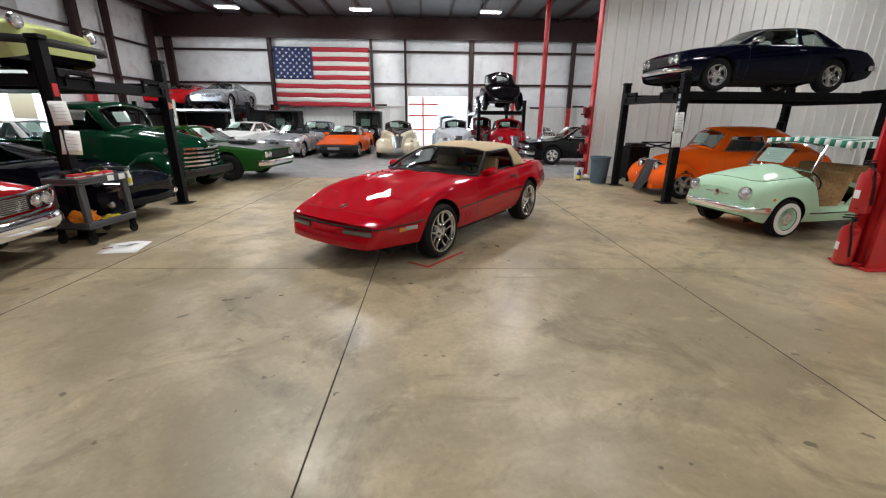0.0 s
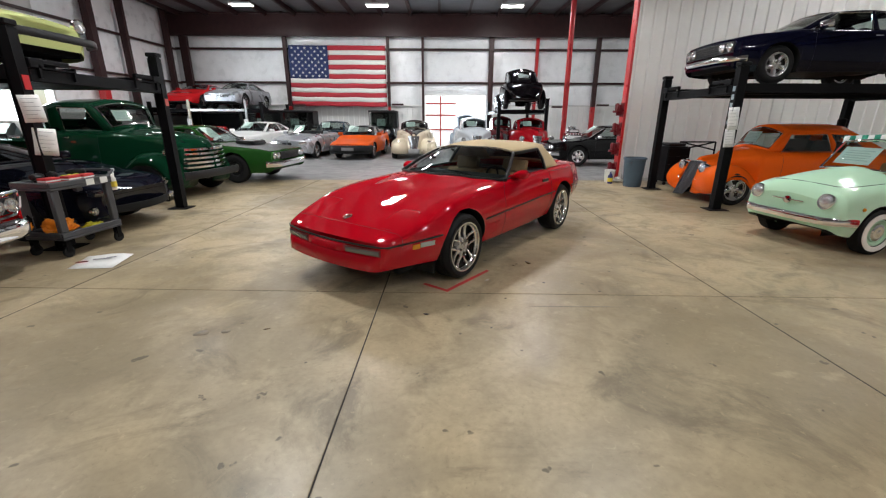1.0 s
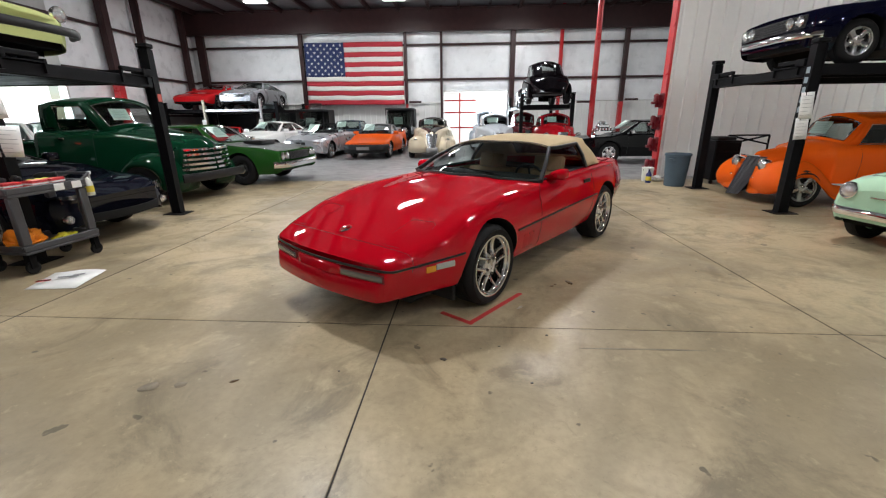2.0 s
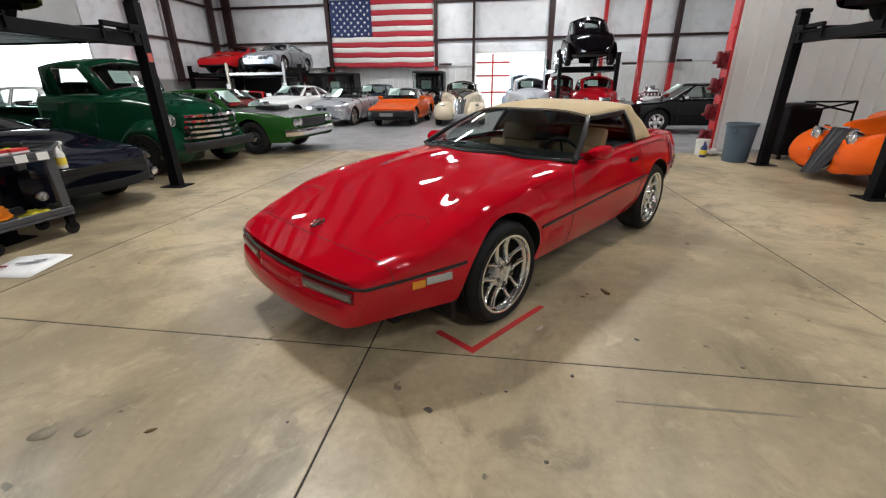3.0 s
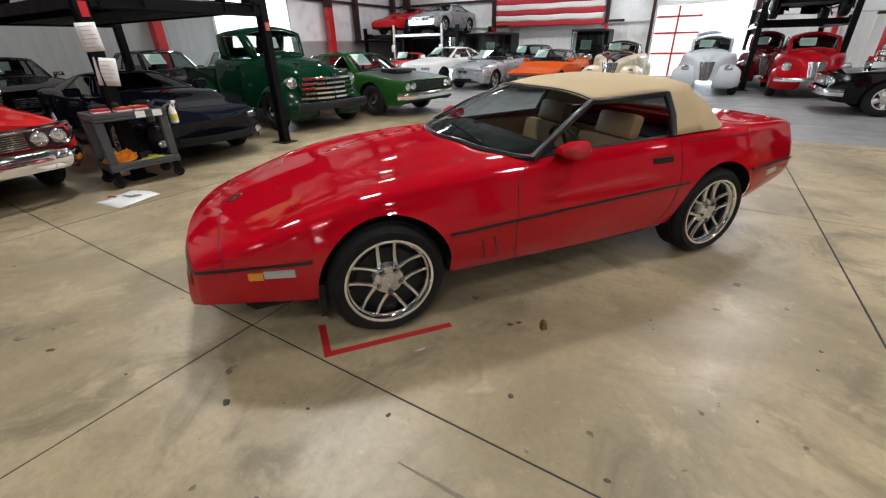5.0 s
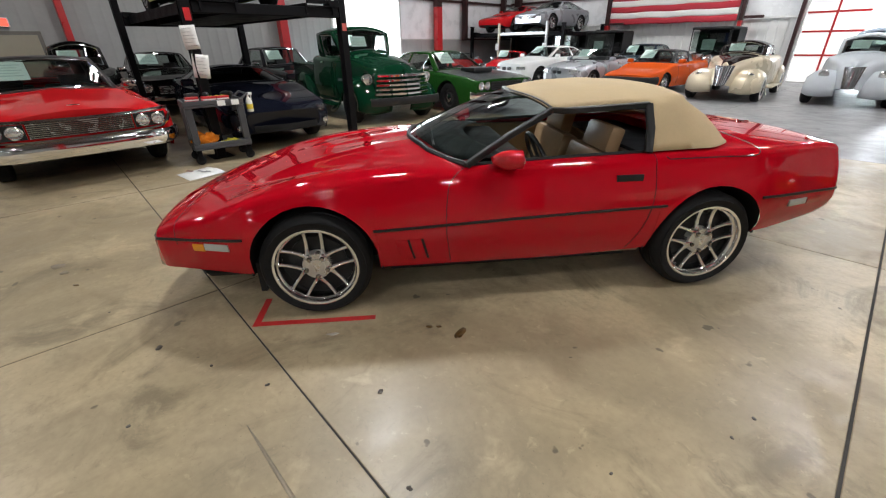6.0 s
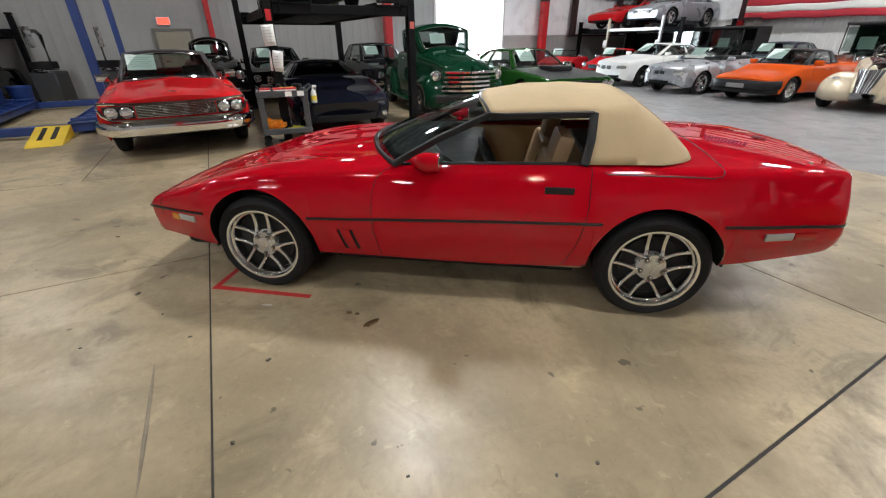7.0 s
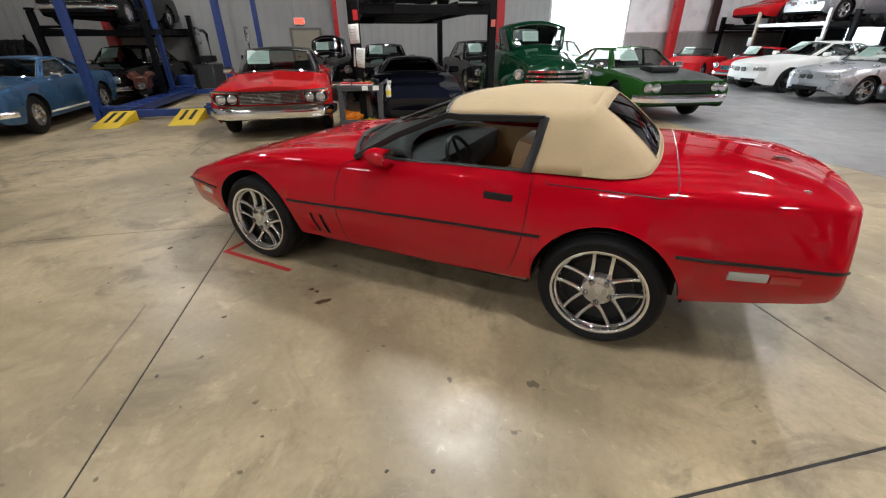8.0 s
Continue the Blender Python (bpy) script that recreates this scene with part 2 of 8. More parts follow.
    def tail(self, y, z=None, out=0.0):
        s = self.L
        while s > self.L - 1.0 and self.hw(s) < abs(y):
            s -= 0.01
        p = self.place(s, y, z if z is not None else self.zw)
        return p - Vector((out, 0, 0))

    def build(self, car, paint_mat, hood=None, doors=(), trunk=None, hole=None, extra=(), hood_mat=None, hole_in=1):
        """The skin, split into body, hood, doors and boot lid; hole: (s0, s1) the open cabin."""
        st = set()
        n = 34
        for k in range(n + 1):
            st.add(round(self.L * k / n, 4))
        for k in (0.015, 0.04, 0.08, 0.13):
            st.add(k), st.add(round(self.L - k, 4))
        for c, r in self.arches:
            st = {x for x in st if not (c - r - 0.03 < x < c + r + 0.03)}
            st |= {round(c - r - 0.004, 4), round(c + r + 0.004, 4)}
            st |= {round(c + r * math.cos(math.pi * k / 16), 4) for k in range(17)}
        cuts = [v for v in (*(hood or ()), *(trunk or ()), *(hole or ()), *extra) for v in (v,)]
        for d in doors:
            cuts += list(d)
        for v in cuts:
            near = [x for x in st if abs(x - v) < 0.045]
            if all(abs(x - v) > 0.002 for x in near):
                st -= {x for x in near if not any(abs(x - c) < r + 0.01 for c, r in self.arches)}
                st.add(v)
        st = sorted(x for x in st if 0 <= x <= self.L)
        secs = [self.section(s) for s in st]
        full = []
        for s, sec in zip(st, secs):
            row = [self.place(s, y, z) for y, z in sec] + [self.place(s, -y, z) for y, z in sec[-2::-1]]
            full.append(row)
        m = len(full[0])
        jt = self.NS + self.NC - 2          # first index of the top surface
        norm = []
        for i in range(len(full)):
            row = []
            for j in range(m):
                du = full[min(i + 1, len(full) - 1)][j] - full[max(i - 1, 0)][j]
                dv = full[i][min(j + 1, m - 1)] - full[i][max(j - 1, 0)]
                row.append(du.cross(dv).normalized())
            norm.append(row)
        groups = {}
        for i in range(len(st) - 1):
            sm = (st[i] + st[i + 1]) / 2
            for j in range(m - 1):
                jj = min(j, m - 2 - j)
                key = "body"
                if hole and hole[0] < sm < hole[1] and jj >= jt + hole_in:
                    continue
                if hood and hood[0] < sm < hood[1] and jj >= jt:
                    key = "hood"
                elif trunk and trunk[0] < sm < trunk[1] and jj >= jt:
                    key = "boot_lid"
                else:
                    for d, (a, b) in enumerate(doors):
                        if a < sm < b and 1 <= jj < jt:
                            key = ("door", d, j < m / 2)
                groups.setdefault(key, []).append((i, j))
        made = {}
        for key, cells in groups.items():
            bm = bmesh.new()
            vs = {}

            def v(i, j):
                if (i, j) not in vs:
                    vs[(i, j)] = bm.verts.new(full[i][j])
                return vs[(i, j)]
            for i, j in cells:
                bm.faces.new((v(i, j), v(i + 1, j), v(i + 1, j + 1), v(i, j + 1)))
            if key == "body":
                for i in (0, len(st) - 1):
                    f = [v(i, j) for j in range(m)]
                    bm.faces.new(f if i == 0 else f[::-1])
            name = key if isinstance(key, str) else "door"
            keys = list(vs)
            made[key] = part(name, bm, hood_mat if (key == "hood" and hood_mat) else paint_mat, car, sharp=180)
            me = made[key].data
            nl = [norm[i][j] for i, j in keys]
            cap = set()
            if key == "body":
                for pl in me.polygons:
                    if len(pl.vertices) > 4:
                        cap.add(pl.index)
            loops = []
            for pl in me.polygons:
                for li in pl.loop_indices:
                    loops.append(pl.normal.copy() if pl.index in cap else nl[me.loops[li].vertex_index])
            me.normals_split_custom_set(loops)
        # dark underside and wheel housings
        bm = bmesh.new()
        segs = [0.12]
        for c, r in self.arches:
            segs += [c - r, c + r]
        segs.append(self.L - 0.12 - self.squeeze[1] * 1.4)
        for a, b in zip(segs[::2], segs[1::2]):
            zb = max(curve1(self.bot, a), curve1(self.bot, b)) + 0.02
            h = min(self.hw(a), self.hw(b), self.hw((a + b) / 2)) - self.tuck - 0.03
            if b - a > 0.05:
                box(bm, self.xn - b, self.xn - a, -h, h, zb, zb + 0.12)
        if not self.arches:
            h = self.hw(self.L / 2) - 0.1
        for c, r in self.arches:
            h = self.hw(c)
            for sy in (-1, 1):
                rows = []
                for k in range(13):
                    a = math.pi * k / 12
                    x, z = self.xn - c + (r + 0.012) * math.cos(a), self.archc + (r + 0.012) * math.sin(a)
                    xe, ze = self.xn - c + (r + 0.002) * math.cos(a), self.archc + (r + 0.002) * math.sin(a)
                    se = min(max(self.xn - xe, 0.0), self.L)
                    rows.append([(xe, sy * (self.yside(se, ze) - 0.004), ze), (x, sy * (h - 0.36), z), (x, sy * (h - 0.36), self.archc - 0.12)])
                grid(bm, rows)
                for e in (-1, 1):
                    x, se = self.xn - c + e * (r + 0.014), min(max(c - e * (r + 0.014), 0.0), self.L)
                    zl = curve1(self.bot, se)
                    yo = sy * (self.yside(se, zl + 0.02) - 0.006)
                    box(bm, x - 0.006, x + 0.006, min(yo, sy * (h - 0.36)), max(yo, sy * (h - 0.36)), zl - 0.01, max(zl, self.archc) + 0.03)
        part("underbody", bm, UNDER, car)
        return made


RIMS = {}


def wheel_meshes(R, rr, w, style, rim_mat, side_mat):
    key = (R, rr, w, style, rim_mat.name, side_mat.name)
    if key in RIMS:
        return RIMS[key]
    # the wheel turns about local z, outer face towards +z
    bm = bmesh.new()
    prof = [(rr, -w / 2 + 0.01), (rr + 0.01, -w / 2), (lerp(rr, R, 0.55), -w / 2 - 0.004), (R - 0.02, -w / 2 + 0.012), (R, -w / 2 + 0.04),
            (R, -0.06), (R - 0.006, -0.055), (R - 0.006, -0.045), (R, -0.04), (R, 0.04), (R - 0.006, 0.045), (R - 0.006, 0.055), (R, 0.06),
            (R, w / 2 - 0.04), (R - 0.02, w / 2 - 0.012), (R - 0.035, w / 2 - 0.004), (lerp(rr, R, 0.55), w / 2 + 0.006), (rr + 0.016, w / 2 + 0.002), (rr + 0.004, w / 2 - 0.008), (rr, w / 2 - 0.02)]
    lathe(bm, prof, n=40, closed=True)
    bmesh.ops.recalc_face_normals(bm, faces=bm.faces)
    tyre = bm
    wall = None
    if side_mat is not RUBBER:
        wall = bmesh.new()
        r0, r1 = rr + 0.012, lerp(rr, R, 0.62)
        lathe(wall, [(r0, w / 2 + 0.0), (r0, w / 2 + 0.01), (lerp(r0, r1, 0.5), w / 2 + 0.013), (r1, w / 2 + 0.009), (r1, w / 2)], n=40, closed=True)
    rim = bmesh.new()
    zf = w / 2 - 0.012
    lip = [(rr + 0.004, zf - 0.02), (rr + 0.005, zf + 0.006), (rr + 0.002, zf + 0.011), (rr - 0.004, zf + 0.012), (rr - 0.012, zf + 0.009), (rr - 0.015, zf + 0.002), (rr - 0.018, zf - 0.01), (rr - 0.024, zf - 0.014), (rr - 0.028, zf - 0.018), (rr - 0.031, zf - 0.034), (rr - 0.032, zf - 0.09), (rr - 0.032, -w / 2 + 0.02), (rr, -w / 2 + 0.02)]
    lathe(rim, lip, n=40, closed=True)
    # brake and dark backing discs: shade inside the wheel put into their colour
    back = bmesh.new()
    hub = bmesh.new()
    nuts = []
    if style == "split":
        # five pairs of chrome spokes that flare into a satin hub, dark brake and backing behind
        lathe(back, [(0.02, 0.036), (rr - 0.075, 0.036), (rr - 0.075, 0.02), (0.02, 0.02)], n=32, closed=True)
        lathe(back, [(0.02, 0.012), (rr - 0.034, 0.012), (rr - 0.034, 0.0), (0.02, 0.0)], n=32, closed=True)
        for k in range(5):
            a0 = 2 * math.pi * k / 5 - math.pi / 2
            rad, tan = Vector((math.cos(a0), math.sin(a0), 0)), Vector((-math.sin(a0), math.cos(a0), 0))
            for sg in (-1, 1):
                rows = []
                for i in range(9):
                    t = i / 8
                    r = lerp(0.058, rr - 0.014, t)
                    off = sg * (0.043 + 0.005 * t)
                    ww = 0.0105 + 0.011 * max(0, 1 - t / 0.35) ** 2 + 0.004 * max(0, (t - 0.8) / 0.2) ** 2
                    z = zf - 0.012 - 0.02 * math.sin(math.pi * min(1, t * 1.05)) ** 0.8
                    p = rad * r + tan * off + Vector((0, 0, z))
                    rows.append([p - tan * ww * 1.2 + Vector((0, 0, -0.034)), p - tan * ww * 1.05 + Vector((0, 0, -0.006)), p - tan * ww * 0.7 + Vector((0, 0, -0.001)), p + Vector((0, 0, 0.0012)), p + tan * ww * 0.7 + Vector((0, 0, -0.001)), p + tan * ww * 1.05 + Vector((0, 0, -0.006)), p + tan * ww * 1.2 + Vector((0, 0, -0.034))])
                grid(rim, rows, close_u=True)
        lathe(hub, [(0.086, zf - 0.075), (0.086, zf - 0.034), (0.08, zf - 0.021), (0.06, zf - 0.0185), (0.05, zf - 0.0175), (0.048, zf - 0.013), (0.044, zf - 0.0115), (0.0, zf - 0.0115)], n=36)
        for k in range(5):
            a = 2 * math.pi * k / 5 - math.pi / 2 + math.pi / 5
            nuts.append(bmesh.new())
            lathe(nuts[-1], [(0.0135, zf - 0.03), (0.0135, zf - 0.004), (0.009, zf + 0.002), (0.0, zf + 0.003)], Matrix.Translation((0.064 * math.cos(a), 0.064 * math.sin(a), 0)), n=10)
    elif style in ("five", "slot"):
        lathe(back, [(0.02, zf - 0.07), (rr - 0.032, zf - 0.07), (rr - 0.032, zf - 0.085), (0.02, zf - 0.085)], n=32, closed=True)
        for k in range(5):
            a0 = 2 * math.pi * k / 5 + math.pi / 2
            wd = 0.075 if style == "five" else 0.11
            for da in (0.0,):
                p0 = Vector((0.055 * math.cos(a0), 0.055 * math.sin(a0), zf - 0.018))
                p1 = Vector(((rr - 0.012) * math.cos(a0), (rr - 0.012) * math.sin(a0), zf - 0.008))
                rows = []
                d = (p1 - p0).normalized()
                sd = Vector((-d.y, d.x, 0))
                for t in (0, 0.25, 0.5, 0.75, 1):
                    p = p0.lerp(p1, t)
                    p.z -= 0.012 * math.sin(math.pi * t)
                    ww = lerp(wd * 0.8, wd, t) / 2
                    rows.append([p - sd * ww * 1.15 + Vector((0, 0, -0.035)), p - sd * ww + Vector((0, 0, -0.006)), p - sd * ww * 0.7, p + sd * ww * 0.7, p + sd * ww + Vector((0, 0, -0.006)), p + sd * ww * 1.15 + Vector((0, 0, -0.035))])
                grid(rim, rows, close_u=True)
        lathe(hub, [(0.082, zf - 0.07), (0.081, zf - 0.036), (0.074, zf - 0.027), (0.052, zf - 0.022), (0.05, zf - 0.014), (0.046, zf - 0.011), (0.0, zf - 0.011)], n=30)
        for k in range(5):
            a = 2 * math.pi * k / 5 + math.pi / 2 + math.pi / 5
            lathe(hub, [(0.0125, zf - 0.03), (0.0125, zf + 0.0), (0.008, zf + 0.003), (0.0, zf + 0.003)], Matrix.Translation((0.066 * math.cos(a), 0.066 * math.sin(a), 0)), n=8)
    elif style == "many":
        lathe(back, [(0.02, -0.02), (rr - 0.032, -0.02), (rr - 0.032, -0.035), (0.02, -0.035)], n=32, closed=True)
        for k in range(10):
            a = 2 * math.pi * k / 10
            p0, p1 = Vector((0.05 * math.cos(a), 0.05 * math.sin(a), zf - 0.02)), Vector(((rr - 0.012) * math.cos(a), (rr - 0.012) * math.sin(a), zf - 0.01))
            bar(rim, [p0, p1], 0.024, 0.03)
        lathe(hub, [(0.07, zf - 0.05), (0.07, zf - 0.014), (0.05, zf - 0.006), (0.0, zf - 0.004)], n=24)
    else:   # steel wheel with cap
        lathe(rim, [(rr - 0.02, zf - 0.03), (rr - 0.05, zf - 0.035), (rr - 0.075, zf - 0.01), (0.09, zf - 0.02), (0.0, zf - 0.02)], n=32)
        rc = 0.09 if style == "dog" else rr - 0.05
        dz = 0.03 if style == "dog" else 0.022
        lathe(hub, [(rc, zf - 0.03), (rc, zf - 0.008), (rc * 0.94, zf + dz * 0.35), (rc * 0.7, zf + dz * 0.75), (rc * 0.62, zf + dz * 0.6), (rc * 0.3, zf + dz), (0.0, zf + dz * 1.15)], n=32)
    data = []
    for nm, b, ma in (("tyre", tyre, RUBBER), ("whitewall", wall, side_mat), ("rim", rim, rim_mat), ("brake_backing", back, mat("dark_brake_backing", (0.02, 0.019, 0.018), 0.6, noise_amt=0.2, spec=0.2)), ("hub", hub, CHROME if style in ("cap", "dog") else mat("satin_hub", (0.62, 0.61, 0.58), 0.3, 0.75, noise_amt=0.08)), *(("lug_nut", nb, mat("dark_chrome", (0.3, 0.29, 0.27), 0.15, 1.0)) for nb in nuts)):
        if b is None or not b.verts:
            continue
        bmesh.ops.recalc_face_normals(b, faces=b.faces)
        me = bpy.data.meshes.new(nm)
        b.to_mesh(me)
        b.free()
        me.materials.append(ma)
        me.shade_smooth()
        me.set_sharp_from_angle(angle=radians(40))
        data.append((nm, me))
    RIMS[key] = data
    return data


def wheels(car, sh, track, R=None, rr=0.2, w=0.2, style="five", rim_mat=CHROME, side_mat=RUBBER, rear_R=None, steer=0.0):
    R = R or sh.R
    for s, r in ((sh.fo, R), (sh.fo + sh.wb, rear_R or R)):
        for sy in (1, -1):
            data = wheel_meshes(r, rr, w, style, rim_mat, side_mat)
            m = pose(sh.xn - s, sy * (track / 2), r) @ pose(0, 0, 0, 0, 0, steer if s == sh.fo else 0) @ pose(0, 0, 0, -90 * sy, 0, 0)
            tyre = new("wheel", data[0][1])
            tyre.parent, tyre.matrix_basis = car, m
            for nm, me in data[1:]:
                o = new(nm, me)
                o.parent = tyre


def patch(bm, a, b, c, d, nu=6, nv=3, bulge=0.0, out=Vector((0, 0, 0))):
    """Quads between corner points a-b (bottom) and d-c (top), bulged along out."""
    rows = []
    for i in range(nv + 1):
        v = i / nv
        row = []
        for k in range(nu + 1):
            u = k / nu
            p = a.lerp(b, u).lerp(d.lerp(c, u), v) + out * bulge * 4 * u * (1 - u) * 0.5 + out * bulge * 2 * v * (1 - v)
            row.append(p)
        rows.append(row)
    grid(bm, rows)


def greenhouse(car, sh, roof_mat, sa, sb, ra, rb, zr, wr, zrs=None, inset=0.06, segs=(("p", 0.05), ("g", 0.5), ("p", 0.06), ("g", 0.29), ("p", 0.1)), bowa=0.16, bowb=0.14, bowra=0.06, bowrb=0.06,
               glass=GLASS, frame_mat=None, pane=("windshield", "side_window", "rear_window"), fw=0.045, rear_glass=(0.12, 0.88, 0.12, 0.9), lift=0.0, roof_solid=0.03, crown=0.05, front_glass=(0.03, 0.97, 0.03, 0.97), rail=0.0):
    """Roof, pillars and panes. sa, sb: base of windshield and backlight at the sides; ra, rb: roof ends; wr: roof half-width."""
    zrs = zrs or zr - crown
    frame_mat = frame_mat or roof_mat

    def base(s):
        y = sh.section(s)[sh.NS + sh.NC - 2][0] + 0.02 - inset
        return Vector((sh.xn - s, y, curve1(sh.sh, s) + lift))

    def roof_edge(s):
        t = (s - ra) / (rb - ra)
        return Vector((sh.xn - s, wr * (1 - 0.05 * (2 * t - 1) ** 2), zrs - 0.02 * (2 * t - 1) ** 2))

    def arc(p, bow, zc, n=10):
        """Points from the left edge p across to its mirror, bowed ahead by bow and raised to zc in the middle."""
        out = []
        for k in range(n + 1):
            y = p.y * (1 - 2 * k / n)
            q = 1 - (y / p.y) ** 2
            out.append(Vector((p.x + bow * q, y, p.z + (zc - p.z) * q)))
        return out
    A, B, RA, RB = base(sa), base(sb), roof_edge(ra), roof_edge(rb)
    za, zb = curve1(sh.top, sa - bowa) + 0.004, curve1(sh.top, min(sh.L, sb + bowb)) + 0.004
    la, lra = arc(A, bowa, max(za, A.z), 10), arc(RA, bowra, zr - 0.02, 10)
    lb, lrb = arc(B, -bowb, max(zb, B.z), 10), arc(RB, -bowrb, zr - 0.03, 10)
    # roof skin
    bm = bmesh.new()
    rows = []
    for i in range(9):
        t = i / 8
        e = RA.lerp(RB, t)
        e = roof_edge(lerp(ra, rb, t))
        row = []
        for k in range(11):
            f, r = lra[k], lrb[k]
            p = f.lerp(r, t)
            q = 1 - (p.y / wr) ** 2
            y = e.y * (1 - 2 * k / 10)
            zc = lerp(lerp(f.z, r.z, t), e.z + (zr - e.z) * q, abs(math.sin(math.pi * t)) ** 0.6)
            row.append(Vector((p.x, y, zc)))
        rows.append(row)
    grid(bm, rows, flip=True)
    # sides
    sideg = []
    for sgn in (1, -1):
        ub = ut = 0.0
        for sg in segs:
            kind, fb = sg[0], sg[1]
            ft = sg[2] if len(sg) > 2 else fb
            nb, ntp = min(1, ub + fb), min(1, ut + ft)
            c = [base(lerp(sa, sb, ub)), base(lerp(sa, sb, nb)), roof_edge(lerp(ra, rb, ntp)), roof_edge(lerp(ra, rb, ut))]
            c = [Vector((p.x, p.y * sgn, p.z)) for p in c]
            o = Vector((0, sgn, 0))
            if kind == "p":
                b2 = bm
                patch(b2, *(c if sgn > 0 else (c[1], c[0], c[3], c[2])), nu=3, nv=6, bulge=0.014, out=o)
            else:
                if rail:
                    top_c = [c[0].lerp(c[3], 1 - rail), c[1].lerp(c[2], 1 - rail), c[2], c[3]]
                    patch(bm, *(top_c if sgn > 0 else (top_c[1], top_c[0], top_c[3], top_c[2])), nu=4, nv=2, bulge=0.01, out=o)
                    c = [c[0], c[1], top_c[1], top_c[0]]
                g = bmesh.new()
                patch(g, *(c if sgn > 0 else (c[1], c[0], c[3], c[2])), nu=4, nv=6, bulge=0.012, out=o)
                fr = bmesh.new()
                ins = [p - o * 0.004 for p in c]
                tube(fr, [ins[0].lerp(ins[1], t) for t in (0, 0.5, 1)] + [ins[1].lerp(ins[2], t) for t in (0.5, 1)] + [ins[2].lerp(ins[3], t) for t in (0.5, 1)] + [ins[3].lerp(ins[0], t) for t in (0.5,)], 0.011, 6, closed=True)
                sideg.append((g, fr))
            ub, ut = nb, ntp
    # windshield and backlight with their frames
    fronts = []
    for lo, hi, nm, cut in ((la, lra, pane[0], front_glass), (lb, lrb, pane[2], rear_glass)):
        g = bmesh.new()
        n = 5
        gr = []
        for i in range(n + 1):
            v = i / n
            gr.append([lo[k].lerp(hi[k], v) + (Vector((0.03, 0, 0)) if lo is la else Vector((-0.03, 0, 0))) * math.sin(math.pi * v) * 0.5 for k in range(11)])

        def at(u, v):
            x, y = u * 10, v * n
            i, k = min(int(y), n - 1), min(int(x), 9)
            a, b = gr[i][k].lerp(gr[i][k + 1], x - k), gr[i + 1][k].lerp(gr[i + 1][k + 1], x - k)
            return a.lerp(b, y - i)
        u0, u1, v0, v1 = cut
        grid(g, [[at(lerp(u0, u1, k / 10), lerp(v0, v1, i / 4)) for k in range(11)] for i in range(5)], flip=(lo is lb))
        fr = bmesh.new()
        loop = [at(lerp(u0, u1, k / 10), v0) for k in range(11)] + [at(u1, lerp(v0, v1, k / 4)) for k in range(1, 4)] + [at(lerp(u1, u0, k / 10), v1) for k in range(11)] + [at(u0, lerp(v1, v0, k / 4)) for k in range(1, 4)]
        tube(fr, loop, 0.013, 6, closed=True)
        # surround up to the pillars
        for (ua, ub_, va, vb) in ((0, u0, 0, 1), (u1, 1, 0, 1), (u0, u1, 0, v0), (u0, u1, v1, 1)):
            nu = 10 if ub_ - ua > 0.5 else 2
            grid(bm, [[at(lerp(ua, ub_, k / nu), lerp(va, vb, i / 4)) for k in range(nu + 1)] for i in range(5)], flip=(lo is lb))
        fronts.append((nm, g, fr))
    bmesh.ops.remove_doubles(bm, verts=bm.verts, dist=0.002)
    bmesh.ops.recalc_face_normals(bm, faces=bm.faces)
    if sum(f.normal.z * f.calc_area() for f in bm.faces) < 0:
        bmesh.ops.reverse_faces(bm, faces=bm.faces)
    roof = part("roof", bm, roof_mat, car, solid=roof_solid, sharp=50)
    for nm, g, fr in fronts:
        o = part(nm, g, glass, car)
        part("window_frame", fr, frame_mat if frame_mat is not roof_mat else BLACK, o)
    for g, fr in sideg:
        o = part(pane[1], g, glass, car)
        part("window_frame", fr, frame_mat if frame_mat is not roof_mat else BLACK, o)
    return roof, gr


